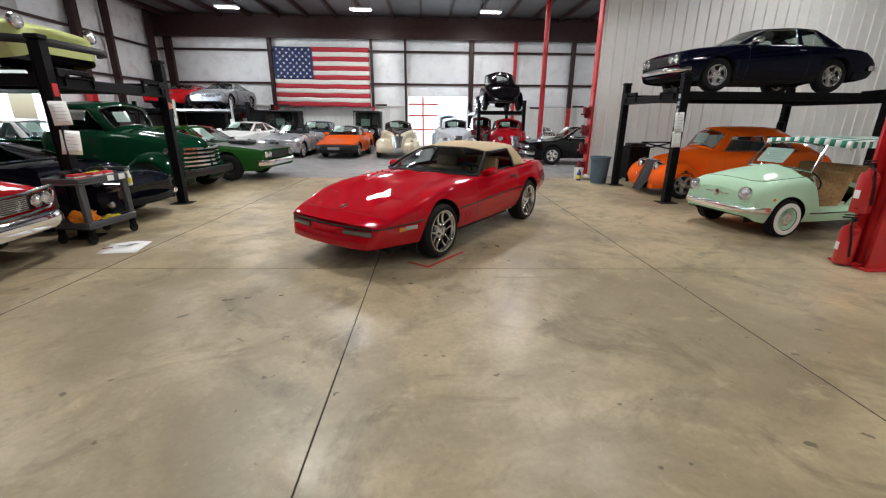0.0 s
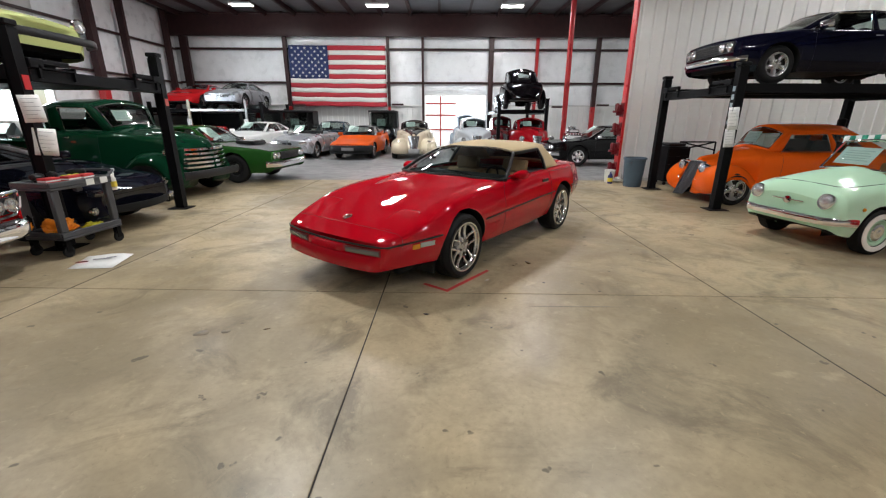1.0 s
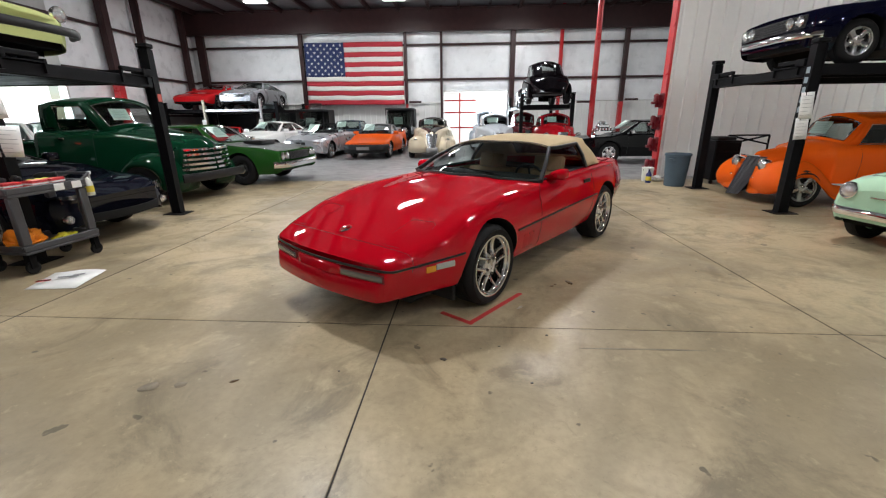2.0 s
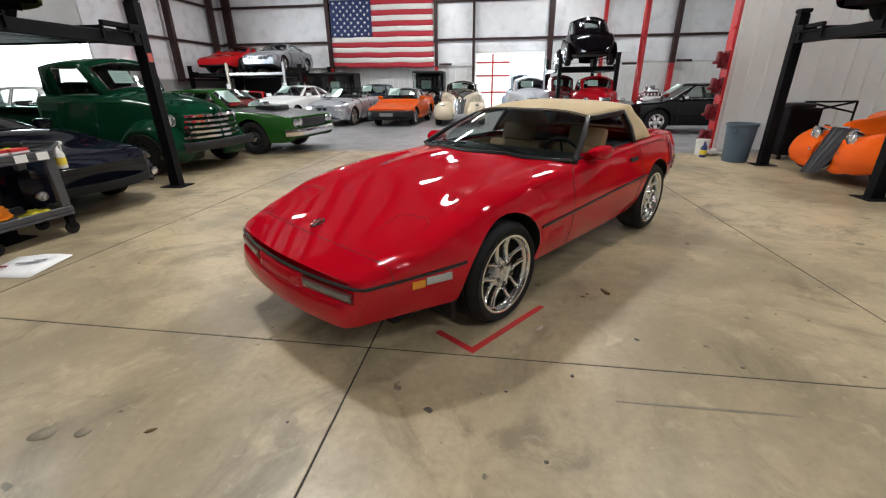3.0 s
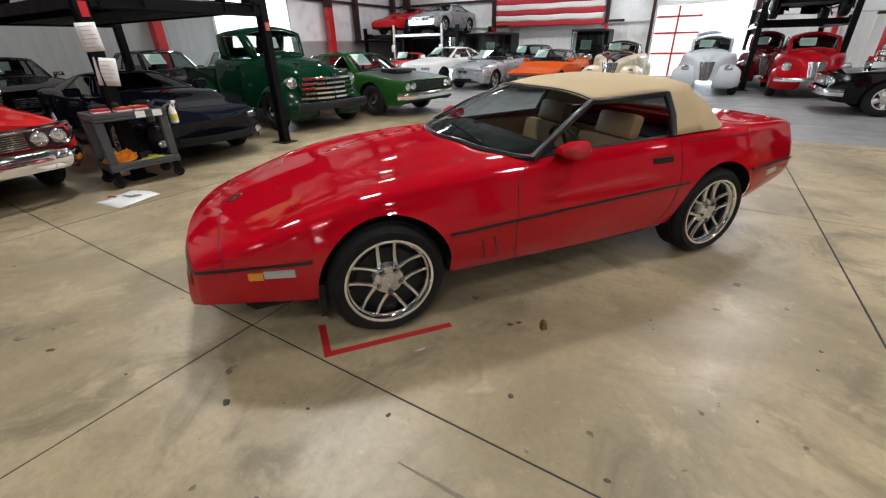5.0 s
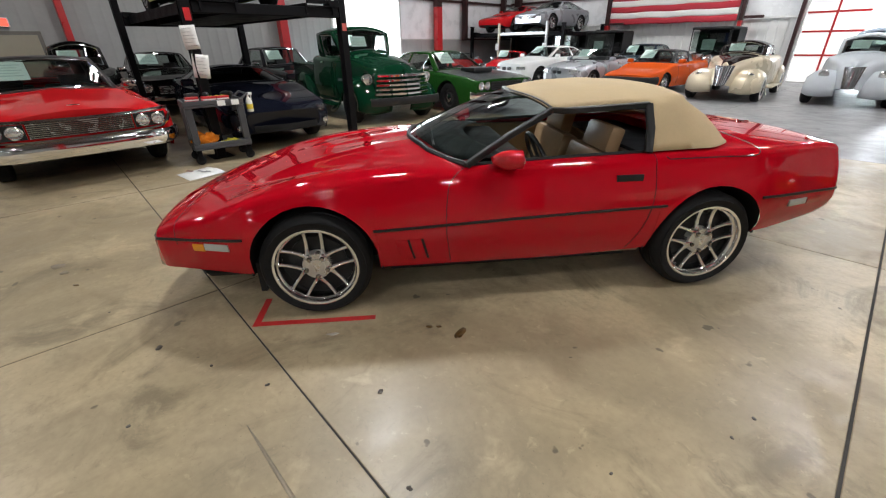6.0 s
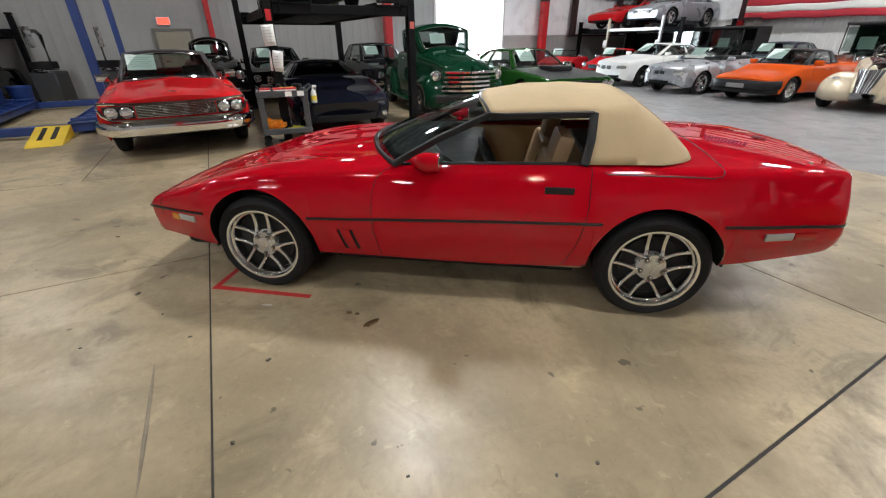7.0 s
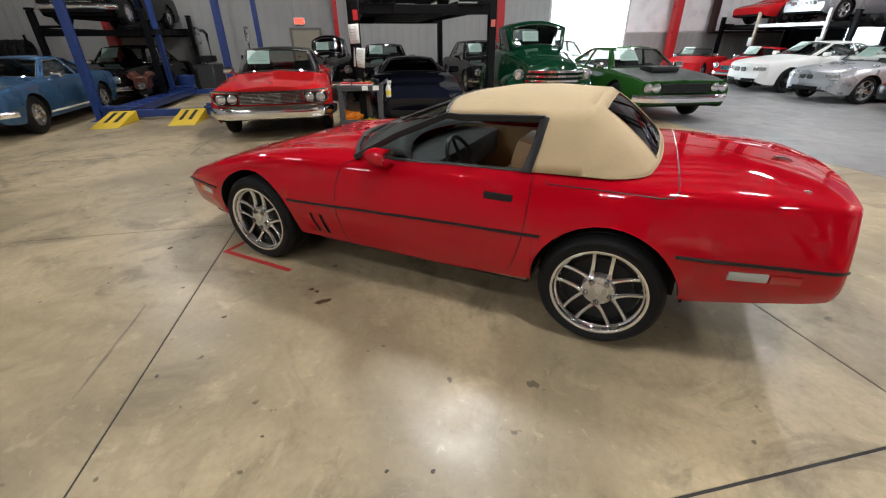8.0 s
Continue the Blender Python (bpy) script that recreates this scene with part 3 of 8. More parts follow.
def interior(car, sh, s0, s1, zfloor=0.3, seat_mat=DARKSEAT, tub_mat=DARKSEAT, rear=True, zseat=None, wheel_side=1, width=None, seat_h=0.55, seat_at=0.5):
    """Cabin tub, seats, dashboard and steering wheel."""
    h = (width or min(sh.hw(s0 + 0.2), sh.hw(s1 - 0.2)) - 0.16)
    x0, x1 = sh.xn - s1, sh.xn - s0
    belt = curve1(sh.sh, (s0 + s1) / 2) - 0.03
    bm = bmesh.new()
    box(bm, x0, x1, -h, h, zfloor, zfloor + 0.03)
    box(bm, x0, x1, h - 0.05, h, zfloor + 0.03, belt - 0.01)
    box(bm, x0, x1, -h, -h + 0.05, zfloor + 0.03, belt - 0.01)
    box(bm, x0, x0 + 0.04, -h + 0.05, h - 0.05, zfloor + 0.03, belt - 0.02)
    box(bm, x1 - 0.04, x1, -h + 0.05, h - 0.05, zfloor + 0.03, belt - 0.04)
    part("cabin_lining", bm, tub_mat, car)
    bm = bmesh.new()
    box(bm, x1 - 0.42, x1 - 0.05, -h + 0.06, h - 0.06, belt - 0.22, belt - 0.02, bevel=0.04, seg=2)
    part("dashboard", bm, DARKSEAT, car)
    z0 = zseat or zfloor + 0.18
    xs = [lerp(x1, x0, seat_at)] + ([lerp(x1, x0, 0.86)] if rear else [])
    for i, x in enumerate(xs):
        for sy in (-1, 1):
            bm = bmesh.new()
            w = h * 0.42
            box(bm, x - 0.05, x + 0.45, sy * h * 0.5 - w, sy * h * 0.5 + w, z0 - 0.1, z0 + 0.08, bevel=0.05, seg=2)
            box(bm, -0.075, 0.075, -w, w, 0, seat_h, bevel=0.05, seg=2, m=pose(x - 0.05, sy * h * 0.5, z0, 0, -14, 0))
            if i == 0:
                box(bm, -0.05, 0.05, -w * 0.55, w * 0.55, seat_h, seat_h + 0.17, bevel=0.03, seg=2, m=pose(x - 0.05, sy * h * 0.5, z0, 0, -14, 0))
            part("seat", bm, seat_mat, car)
    bm = bmesh.new()
    c = Vector((x1 - 0.52, wheel_side * h * 0.5, belt - 0.06))
    mm = Matrix.Translation(c) @ pose(0, 0, 0, 0, -65, 0)
    ring = [mm @ Vector((0.18 * math.cos(2 * math.pi * k / 20), 0.18 * math.sin(2 * math.pi * k / 20), 0)) for k in range(20)]
    tube(bm, ring, 0.014, 6, closed=True)
    for a in (0, 120, 240):
        tube(bm, [mm @ Vector((0, 0, 0)), mm @ Vector((0.17 * math.cos(radians(a)), 0.17 * math.sin(radians(a)), 0))], 0.012, 5)
    tube(bm, [c, c + Vector((0.3, 0, -0.14))], 0.025, 6)
    part("steering_wheel", bm, BLACK, car)


def lamp(car, p, r, ring=CHROME, depth=0.05, tilt=0.0, lens=HEADLENS, yaw=0.0, name="headlight"):
    """A round lamp that looks ahead from p."""
    m = Matrix.Translation(p) @ pose(0, 0, 0, 0, 0, yaw) @ pose(0, 0, 0, 0, 90 - tilt, 0)
    bm = bmesh.new()
    lathe(bm, [(r * 1.02, -depth), (r * 1.18, -0.012), (r * 1.16, 0.008), (r * 1.05, 0.014), (r, 0.006), (r * 0.97, -0.004), (r * 0.8, -0.025), (r * 0.4, -0.042), (0, -0.045)], m, n=24)
    o = part(name, bm, ring, car)
    bm = bmesh.new()
    lathe(bm, [(r * 0.99, 0.0), (r * 0.8, 0.012), (r * 0.45, 0.02), (0, 0.022)], m, n=24)
    part("lens", bm, lens, o)
    return o


def bumper(car, sh, z, h, d=0.06, out=0.07, wmax=None, material=CHROME, rear=False, wrap=0.25, name="bumper", curl=0.0):
    """A bar that follows the plan of the nose or tail and turns back along the sides."""
    w = wmax or sh.W / 2
    pts = []
    fn = sh.tail if rear else sh.nose
    sg = -1 if rear else 1
    n = 14
    for k in range(n + 1):
        y = lerp(-w, w, k / n)
        p = fn(max(-w, min(w, y)) * 0.97, sh.zw)
        edge = abs(y) / w
        x = fn(0, sh.zw).x + sg * out - sg * (wrap * max(0, edge - 0.72) / 0.28 * max(0, edge - 0.72) / 0.28 + 0.05 * edge ** 2)
        pts.append(Vector((x, y, z + curl * edge ** 3)))
    bm = bmesh.new()
    bar(bm, pts, d, h, ch=0.45)
    return part("rear_" + name if rear else "front_" + name, bm, material, car)


def blk(car, name, material, x0, x1, y0, y1, z0, z1, bevel=0.006, label=""):
    bm = bmesh.new()
    box(bm, x0, x1, y0, y1, z0, z1, bevel=bevel)
    return part(name, bm, material, car, label)


def card(car, p, w, h, tilt, yaw=0.0, name="price_card"):
    """A printed sheet behind the windshield."""
    m = Matrix.Translation(p) @ pose(0, 0, 0, 0, 0, yaw) @ pose(0, 0, 0, 0, -tilt, 0)
    bm = bmesh.new()
    box(bm, -0.002, 0.002, -w / 2, w / 2, 0, h, m=m)
    o = part(name, bm, mat("pale_card", (0.72, 0.85, 0.79), 0.6, noise_amt=0.05), car)
    bm = bmesh.new()
    for k in range(5):
        z = h * (0.2 + 0.14 * k)
        box(bm, 0.003, 0.004, -w * 0.38, w * (0.38 - 0.1 * (k % 2)), z, z + h * 0.05, m=m)
    part("print_bar", bm, mat("faded_ink", (0.5, 0.62, 0.58), 0.7), o)
    return o


def mirror(car, p, sy, material):
    bm = bmesh.new()
    box(bm, -0.05, 0.06, -0.1, 0.1, -0.06, 0.06, bevel=0.04, seg=3, m=Matrix.Translation(p + Vector((0, sy * 0.1, 0.05))))
    tube(bm, [p + Vector((0, -0.03 * sy, -0.03)), p + Vector((0, 0.06 * sy, 0.03))], 0.025, 6)
    o = part("door_mirror", bm, material, car)
    bm = bmesh.new()
    box(bm, -0.054, -0.0515, -0.085, 0.085, -0.045, 0.045, m=Matrix.Translation(p + Vector((0, sy * 0.1, 0.05))))
    part("mirror_glass", bm, CHROME, o)


def seam(car, pts, r=0.003, material=None, name="panel_gap"):
    bm = bmesh.new()
    tube(bm, pts, r, 4)
    return part(name, bm, material or BLACK, car)


# ---- the hall ----
def concrete(name, base, dark, warm):
    m = bpy.data.materials.new(name)
    m.use_nodes = True
    n, ln = m.node_tree.nodes, m.node_tree.links
    b = n["Principled BSDF"]
    geo = n.new("ShaderNodeNewGeometry")
    info = n.new("ShaderNodeObjectInfo")

    def nz(scale, detail=6, rough=0.55, dist=0.0):
        t = n.new("ShaderNodeTexNoise")
        t.inputs["Scale"].default_value, t.inputs["Detail"].default_value = scale, detail
        t.inputs["Roughness"].default_value, t.inputs["Distortion"].default_value = rough, dist
        ln.new(geo.outputs["Position"], t.inputs["Vector"])
        return t.outputs[0]

    def rng(src, a, b_, c, d, smooth=True):
        r = n.new("ShaderNodeMapRange")
        r.interpolation_type = "SMOOTHSTEP" if smooth else "LINEAR"
        for k, v in enumerate((a, b_, c, d)):
            r.inputs[k + 1].default_value = v
        ln.new(src, r.inputs[0])
        return r.outputs[0]

    def mixc(f, a, b_):
        x = n.new("ShaderNodeMix")
        x.data_type = "RGBA"
        ln.new(f, x.inputs[0])
        for sock, v in ((x.inputs[6], a), (x.inputs[7], b_)):
            if isinstance(v, tuple):
                sock.default_value = (*v, 1)
            else:
                ln.new(v, sock)
        return x.outputs[2]
    big, mid, fine = nz(0.45, 5, 0.6, 0.6), nz(2.3, 7, 0.62, 0.8), nz(26, 5, 0.6)
    c = mixc(rng(big, 0.36, 0.64, 0, 1), tuple(lerp(a, d, 0.5) for a, d in zip(base, dark)), warm)
    c = mixc(rng(mid, 0.45, 0.72, 0, 0.75), c, tuple(lerp(a, d, 0.45) for a, d in zip(base, dark)))
    c = mixc(rng(nz(1.1, 8, 0.7, 1.2), 0.5, 0.68, 0, 0.85), c, dark)
    c = mixc(rng(nz(5.5, 6, 0.7, 0.5), 0.6, 0.74, 0, 0.35), c, tuple(min(1, v * 1.3) for v in base))
    c = mixc(rng(nz(6.0, 3, 0.5), 0.69, 0.72, 0, 0.8), c, tuple(v * 0.4 for v in dark))
    c = mixc(rng(nz(3.1, 5, 0.6, 0.4), 0.6, 0.7, 0, 0.3), c, tuple(min(1, v * 1.25) for v in warm))
    c = mixc(rng(nz(9.5, 8, 0.75, 1.5), 0.56, 0.66, 0, 0.3), c, dark)
    c = mixc(rng(nz(14, 6, 0.7, 0.6), 0.6, 0.68, 0, 0.28), c, tuple(min(1, v * 1.2) for v in warm))
    c = mixc(rng(fine, 0.35, 0.7, 0.0, 0.2), c, dark)
    c = mixc(rng(nz(75, 3, 0.6), 0.66, 0.72, 0.0, 0.45), c, tuple(v * 0.6 for v in dark))
    sc = n.new("ShaderNodeVectorMath")
    sc.operation = "SCALE"
    ln.new(c, sc.inputs[0])
    ln.new(rng(info.outputs["Random"], 0, 1, 0.94, 1.05, False), sc.inputs["Scale"])
    ln.new(sc.outputs[0], b.inputs["Base Color"])
    ln.new(rng(mid, 0.3, 0.75, 0.31, 0.5), b.inputs["Roughness"])
    bp = n.new("ShaderNodeBump")
    bp.inputs["Strength"].default_value, bp.inputs["Distance"].default_value = 0.1, 0.004
    ln.new(nz(60, 4), bp.inputs["Height"])
    ln.new(bp.outputs[0], b.inputs["Normal"])
    return m


CONCRETE = concrete("sealed_concrete", (0.376, 0.3, 0.184), (0.179, 0.143, 0.088), (0.522, 0.42, 0.261))
CONCRETE_GREY = concrete("grey_concrete", (0.25, 0.25, 0.252), (0.17, 0.17, 0.17), (0.28, 0.278, 0.276))
JOINT = mat("joint_filler", (0.035, 0.032, 0.028), 0.85, noise_amt=0.3, noise_scale=9)
WALL_WHITE = mat("white_wall_panel", (0.8, 0.8, 0.78), 0.42, noise_amt=0.05, noise_scale=1.3, bump=0.03, bump_scale=18)
WALL_GREY = mat("grey_wall_panel", (0.6, 0.6, 0.58), 0.5, noise_amt=0.08, noise_scale=1.1)
BLANKET = mat("insulation_facing", (0.88, 0.89, 0.9), 0.33, noise_amt=0.08, noise_scale=2.2, bump=0.75, bump_scale=3.2)
# pale roof insulation set dark: shade in the colour, to cut bounce
ROOF_BLANKET_DARK = mat("darkened_roof_insulation", (0.16, 0.16, 0.165), 0.5, noise_amt=0.1, noise_scale=1.5, bump=0.5, bump_scale=3)
MAROON = mat("maroon_steel", (0.042, 0.018, 0.018), 0.45, noise_amt=0.2, noise_scale=4, spec=0.25)
STEEL_RED = mat("red_painted_steel", (0.5, 0.018, 0.022), 0.35, noise_amt=0.12, noise_scale=4, coat=0.3)
BLACKSTEEL = mat("black_powder_coat", (0.005, 0.005, 0.006), 0.55, noise_amt=0.2, noise_scale=6, bump=0.08, spec=0.1)
BLUESTEEL = mat("blue_powder_coat", (0.02, 0.05, 0.2), 0.4, noise_amt=0.15, noise_scale=5)

X0, X1, Y0, Y1, ZC = -14.6, 16.0, -9.0, 25.7, 6.9


def structure(name, bm, material, label=""):
    o = part(name, bm, material, None, label)
    return tagged(o, label or name.replace("_", " "), "structure", "", "structure")


floor = structure("floor", boxes((X0 - 0.3, X1 + 0.3, Y0 - 0.3, Y1 + 0.3, -0.3, -0.003)), JOINT, "concrete floor slab with dark filled control joints")
structure("ground", boxes((-400, 400, -400, 400, -0.6, -0.31)), mat("outside_paving", (0.42, 0.41, 0.39), 0.8, noise_amt=0.15, noise_scale=0.4), "pale paving outside the hall")

# walls
def ribbed(bm, x0, x1, z0, z1, y, facing, pitch=0.305, depth=0.028, along="x"):
    """Trapezoid-ribbed metal sheet."""
    rows = [[], []]
    k = 0
    x = x0
    while x < x1 - 1e-6:
        for dx, d in ((0, 0), (0.05, 0), (0.068, depth), (0.098, depth), (0.116, 0)):
            xx = min(x + dx, x1)
            for row, z in zip(rows, (z0, z1)):
                row.append((xx, y + facing * d, z) if along == "x" else (y + facing * d, xx, z))
        x += pitch
    for row, z in zip(rows, (z0, z1)):
        row.append((x1, y, z) if along == "x" else (y, x1, z))
    grid(bm, rows, flip=(facing > 0) == (along == "x"))
    bmesh.ops.dissolve_degenerate(bm, dist=1e-4, edges=bm.edges)


DX0, DX1, DZ = -0.95, 2.45, 2.8      # door opening in the far wall
LY0, LY1, LZ = 13.9, 17.3, 3.3       # door opening in the wall on the x- side
bm = boxes((X0 - 0.2, DX0, Y1, Y1 + 0.2, 0, ZC), (DX1, X1 + 0.2, Y1, Y1 + 0.2, 0, ZC), (DX0, DX1, Y1, Y1 + 0.2, DZ, ZC))
structure("wall_north", bm, WALL_GREY, "steel hall end wall behind insulation and white ribbed sheet")
bm = boxes((X0 - 0.2, X0, Y0, LY0, 0, ZC), (X0 - 0.2, X0, LY1, Y1, 0, ZC), (X0 - 0.2, X0, LY0, LY1, LZ, ZC))
structure("wall_west", bm, WALL_GREY, "steel hall side wall with pale panels")
# unseen walls close the hall; their grey is tuned for bounce and reflections
structure("wall_south", boxes((X0 - 0.2, X1 + 0.2, Y0 - 0.2, Y0, 0, ZC)), mat("unseen_wall_grey", (0.42, 0.42, 0.41), 0.7, noise_amt=0.1, noise_scale=1.0), "plain unseen wall behind the walk, grey set for bounce")
structure("wall_east", boxes((X1, X1 + 0.2, Y0, Y1, 0, ZC)), MATS["unseen_wall_grey"], "plain unseen side wall, grey set for bounce")
structure("ceiling", boxes((X0 - 0.2, X1 + 0.2, Y0 - 0.2, Y1 + 0.2, ZC, ZC + 0.2)), ROOF_BLANKET_DARK, "roof insulation between dark purlins, shade put into its colour")
bm = bmesh.new()
for a, b in ((X0, DX0 - 0.1), (DX1 + 0.1, X1)):
    ribbed(bm, a, b, 0, 2.25, Y1 - 0.03, -1)
structure("wainscot_north", bm, WALL_WHITE, "white ribbed metal sheet on the lower wall")
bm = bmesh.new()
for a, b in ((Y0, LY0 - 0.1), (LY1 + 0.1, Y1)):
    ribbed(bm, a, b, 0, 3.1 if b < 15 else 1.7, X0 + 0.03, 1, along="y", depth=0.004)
# a darker grey than the white sheet on the far wall
structure("wainscot_west", bm, mat("dull_grey_panel", (0.36, 0.36, 0.35), 0.5, noise_amt=0.1, noise_scale=1.0), "grey, faintly ribbed metal sheet on the side wall")
# partition with ribbed sheet and a red steel end post
PX, PY = 4.78, 12.2
structure("wall_partition", boxes((PX, X1, PY, PY + 0.2, 0, ZC)), WALL_WHITE, "white partition wall")
bm = bmesh.new()
ribbed(bm, PX, X1, 0, ZC - 0.02, PY - 0.004, -1, pitch=0.31, depth=0.03)
structure("partition_sheet", bm, WALL_WHITE, "white ribbed metal sheet on the partition")
structure("partition_post", boxes((PX - 0.06, PX - 0.004, PY - 0.02, PY + 0.22, 0, ZC)), STEEL_RED, "red painted steel post at the partition's end")

# insulation blankets between the girts
cols = [X0, -8.5, -2.95, -1.0, 2.76, 5.17, 8.5, 12, X1]
for z0, z1 in ((2.3, 3.4), (3.5, 5.1), (5.2, 6.0)):
    for a, b in zip(cols, cols[1:]):
        if z0 < DZ and a >= -1.01 and b <= 2.8:
            z0b = DZ + 0.06
        else:
            z0b = z0
        n = max(2, int((b - a) / 0.4))
        rows = []
        for i in range(5):
            v = i / 4
            rows.append([(lerp(a, b, k / n), Y1 - 0.035 - 0.07 * math.sin(math.pi * v) * abs(math.sin(math.pi * k / n)) ** 0.4 - 0.012 * math.sin(k * 2.4 + z0), lerp(z0b, z1, v)) for k in range(n + 1)])
        bm = bmesh.new()
        grid(bm, rows)
        structure("insulation_panel", bm, BLANKET, "white quilted insulation blanket between steel girts")
bm = bmesh.new()
ys = [17.4, 19.5, 21.4, 24.5, Y1]
for z0, z1 in ((1.75, 3.35), (3.45, 5.05), (5.15, 6.85)):
    for a, b in zip(ys, ys[1:]):
        n = 5
        grid(bm, [[(X0 + 0.035 + 0.07 * math.sin(math.pi * i / 4) * abs(math.sin(math.pi * k / n)) ** 0.4, lerp(a, b, k / n), lerp(z0, z1, i / 4)) for k in range(n + 1)] for i in range(5)], flip=True)
structure("insulation_west", bm, BLANKET, "white insulation blanket on the side wall")


def steel(name, items, material, label):
    return structure(name, boxes(*items, bevel=0.008), material, label)


for z in (2.27, 3.45, 5.15):
    if z < DZ:
        steel("girt", [(X0 + 0.1, DX0 - 0.1, Y1 - 0.16, Y1 - 0.05, z - 0.04, z + 0.04)], WALL_WHITE, "horizontal wall girt")
    else:
        steel("girt", [(X0 + 0.1, X1, Y1 - 0.2, Y1 - 0.13, z - 0.055, z + 0.055)], MAROON, "dark maroon horizontal steel girt")
for z, y0 in ((3.4, 17.3), (5.1, 10.0), (1.72, 21.4)):
    steel("girt", [(X0 + 0.13, X0 + 0.2, y0, Y1 - 0.2, z - 0.05, z + 0.05)], MAROON, "dark maroon horizontal steel girt")
for x, w, ma, lo in ((-13.9, 0.4, MAROON, 0), (-8.5, 0.2, MAROON, 2.2), (-2.95, 0.14, MAROON, 2.2), (-1.06, 0.12, MAROON, 0), (2.68, 0.26, MAROON, 0), (5.17, 0.16, STEEL_RED, 0), (8.5, 0.22, MAROON, 2.2), (12, 0.2, MAROON, 0)):
    if lo:
        steel("wall_post", [(x - w / 2, x + w / 2, Y1 - 0.42, Y1 - 0.21, 0, lo)], STEEL_RED, "red painted steel wall post")
    steel("wall_post", [(x - w / 2, x + w / 2, Y1 - 0.42, Y1 - 0.21, lo + 0.003, ZC)], ma, "dark steel wall post")
for y, w, ma in ((19.5, 0.32, STEEL_RED), (21.4, 0.18, MAROON), (24.5, 0.18, MAROON), (11.6, 0.3, STEEL_RED), (5.35, 0.16, STEEL_RED), (-2.0, 0.3, STEEL_RED)):
    steel("wall_post", [(X0 + 0.21, X0 + 0.5, y - w / 2, y + w / 2, 0 if ma is STEEL_RED else 1.7, 3.1 if y == 19.5 else ZC)], ma, "steel post on the side wall")
    if y == 19.5:
        steel("wall_post", [(X0 + 0.21, X0 + 0.5, y - w / 2, y + w / 2, 3.103, ZC)], MAROON, "dark steel post on the side wall")
for x, z in ((-7.9, 2.25), (-2.45, 2.3), (9.0, 2.3), (6.5, 2.2)):
    steel("bracket_arm", [(x - 0.35, x + 0.3, Y1 - 0.62, Y1 - 0.5, z - 0.05, z + 0.05), (x - 0.35, x - 0.25, Y1 - 0.6, Y1 - 0.43, z - 0.03, z + 0.03)], MAROON, "short steel bracket arm on the wall")
# the rafter at y 8.6 is unseen, added for reflections in the hood
for y in (25.2, 8.6, -7.5):
    zt = ZC - 0.08
    edge = [(-0.12, 5.71), (0.12, 5.71), (0.12, 5.745), (0.012, 5.745), (0.012, zt - 0.035), (0.12, zt - 0.035), (0.12, zt), (-0.12, zt), (-0.12, zt - 0.035), (-0.012, zt - 0.035), (-0.012, 5.745), (-0.12, 5.745)]
    bm = bmesh.new()
    ends = [[bm.verts.new((x, y + dy, z)) for dy, z in edge] for x in (X0, X1)]
    for k in range(12):
        bm.faces.new((ends[0][k - 1], ends[0][k], ends[1][k], ends[1][k - 1]))
    bm.faces.new(ends[0])
    bm.faces.new(ends[1][::-1])
    bmesh.ops.recalc_face_normals(bm, faces=bm.faces)
    structure("rafter", bm, MAROON, "dark maroon steel roof rafter")
x = X0 + 0.8
while x < X1:
    structure("purlin", boxes((x - 0.03, x + 0.03, Y0, Y1 - 0.02, ZC - 0.22, ZC - 0.004), (x - 0.09, x - 0.034, Y0, Y1 - 0.02, ZC - 0.225, ZC - 0.205)), MAROON, "dark roof purlin")
    x += 1.52
# free-standing red pipe column
bm = bmesh.new()
lathe(bm, [(0.11, 0), (0.11, ZC - 0.01)], Matrix.Translation((5.4, 20.0, 0)), n=20)
structure("pipe_column", bm, STEEL_RED, "red painted round steel column")

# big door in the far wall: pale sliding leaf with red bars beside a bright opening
door = tagged(new("door_1"), "pale translucent sliding door leaf with red bars, daylight put in as glow", "door", "", "structure")
# the leaf itself emits, in place of daylight coming through it
part("door_leaf", boxes((DX0 + 0.02, 0.82, Y1 + 0.1, Y1 + 0.13, 0.02, DZ - 0.02)), mat("glowing_translucent_panel", (0.85, 0.85, 0.83), 0.5, emit=0.75), door)
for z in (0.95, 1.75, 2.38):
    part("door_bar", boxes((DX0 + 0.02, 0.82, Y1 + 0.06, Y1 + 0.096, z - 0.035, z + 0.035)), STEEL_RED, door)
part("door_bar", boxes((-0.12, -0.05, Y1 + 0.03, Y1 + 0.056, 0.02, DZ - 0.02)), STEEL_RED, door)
structure("door_frame_1", boxes((DX0 - 0.1, DX0 - 0.003, Y1 - 0.1, Y1 + 0.2, 0, DZ), (DX1 + 0.003, DX1 + 0.1, Y1 - 0.1, Y1 + 0.2, 0, DZ), (DX0 - 0.1, DX1 + 0.1, Y1 - 0.1, Y1 + 0.2, DZ + 0.003, DZ + 0.1)), WALL_WHITE, "white frame of the big door")
structure("door_frame_2", boxes((X0 - 0.2, X0 + 0.1, LY0 - 0.1, LY0 - 0.003, 0, LZ), (X0 - 0.2, X0 + 0.1, LY1 + 0.003, LY1 + 0.1, 0, LZ), (X0 - 0.2, X0 + 0.1, LY0 - 0.1, LY1 + 0.1, LZ + 0.003, LZ + 0.1)), WALL_GREY, "frame of the open side door")
# added sheets that glow, in place of a sunlit distance
BACK = mat("glowing_backdrop", (1.0, 1.0, 0.98), 0.9, emit=2.2)
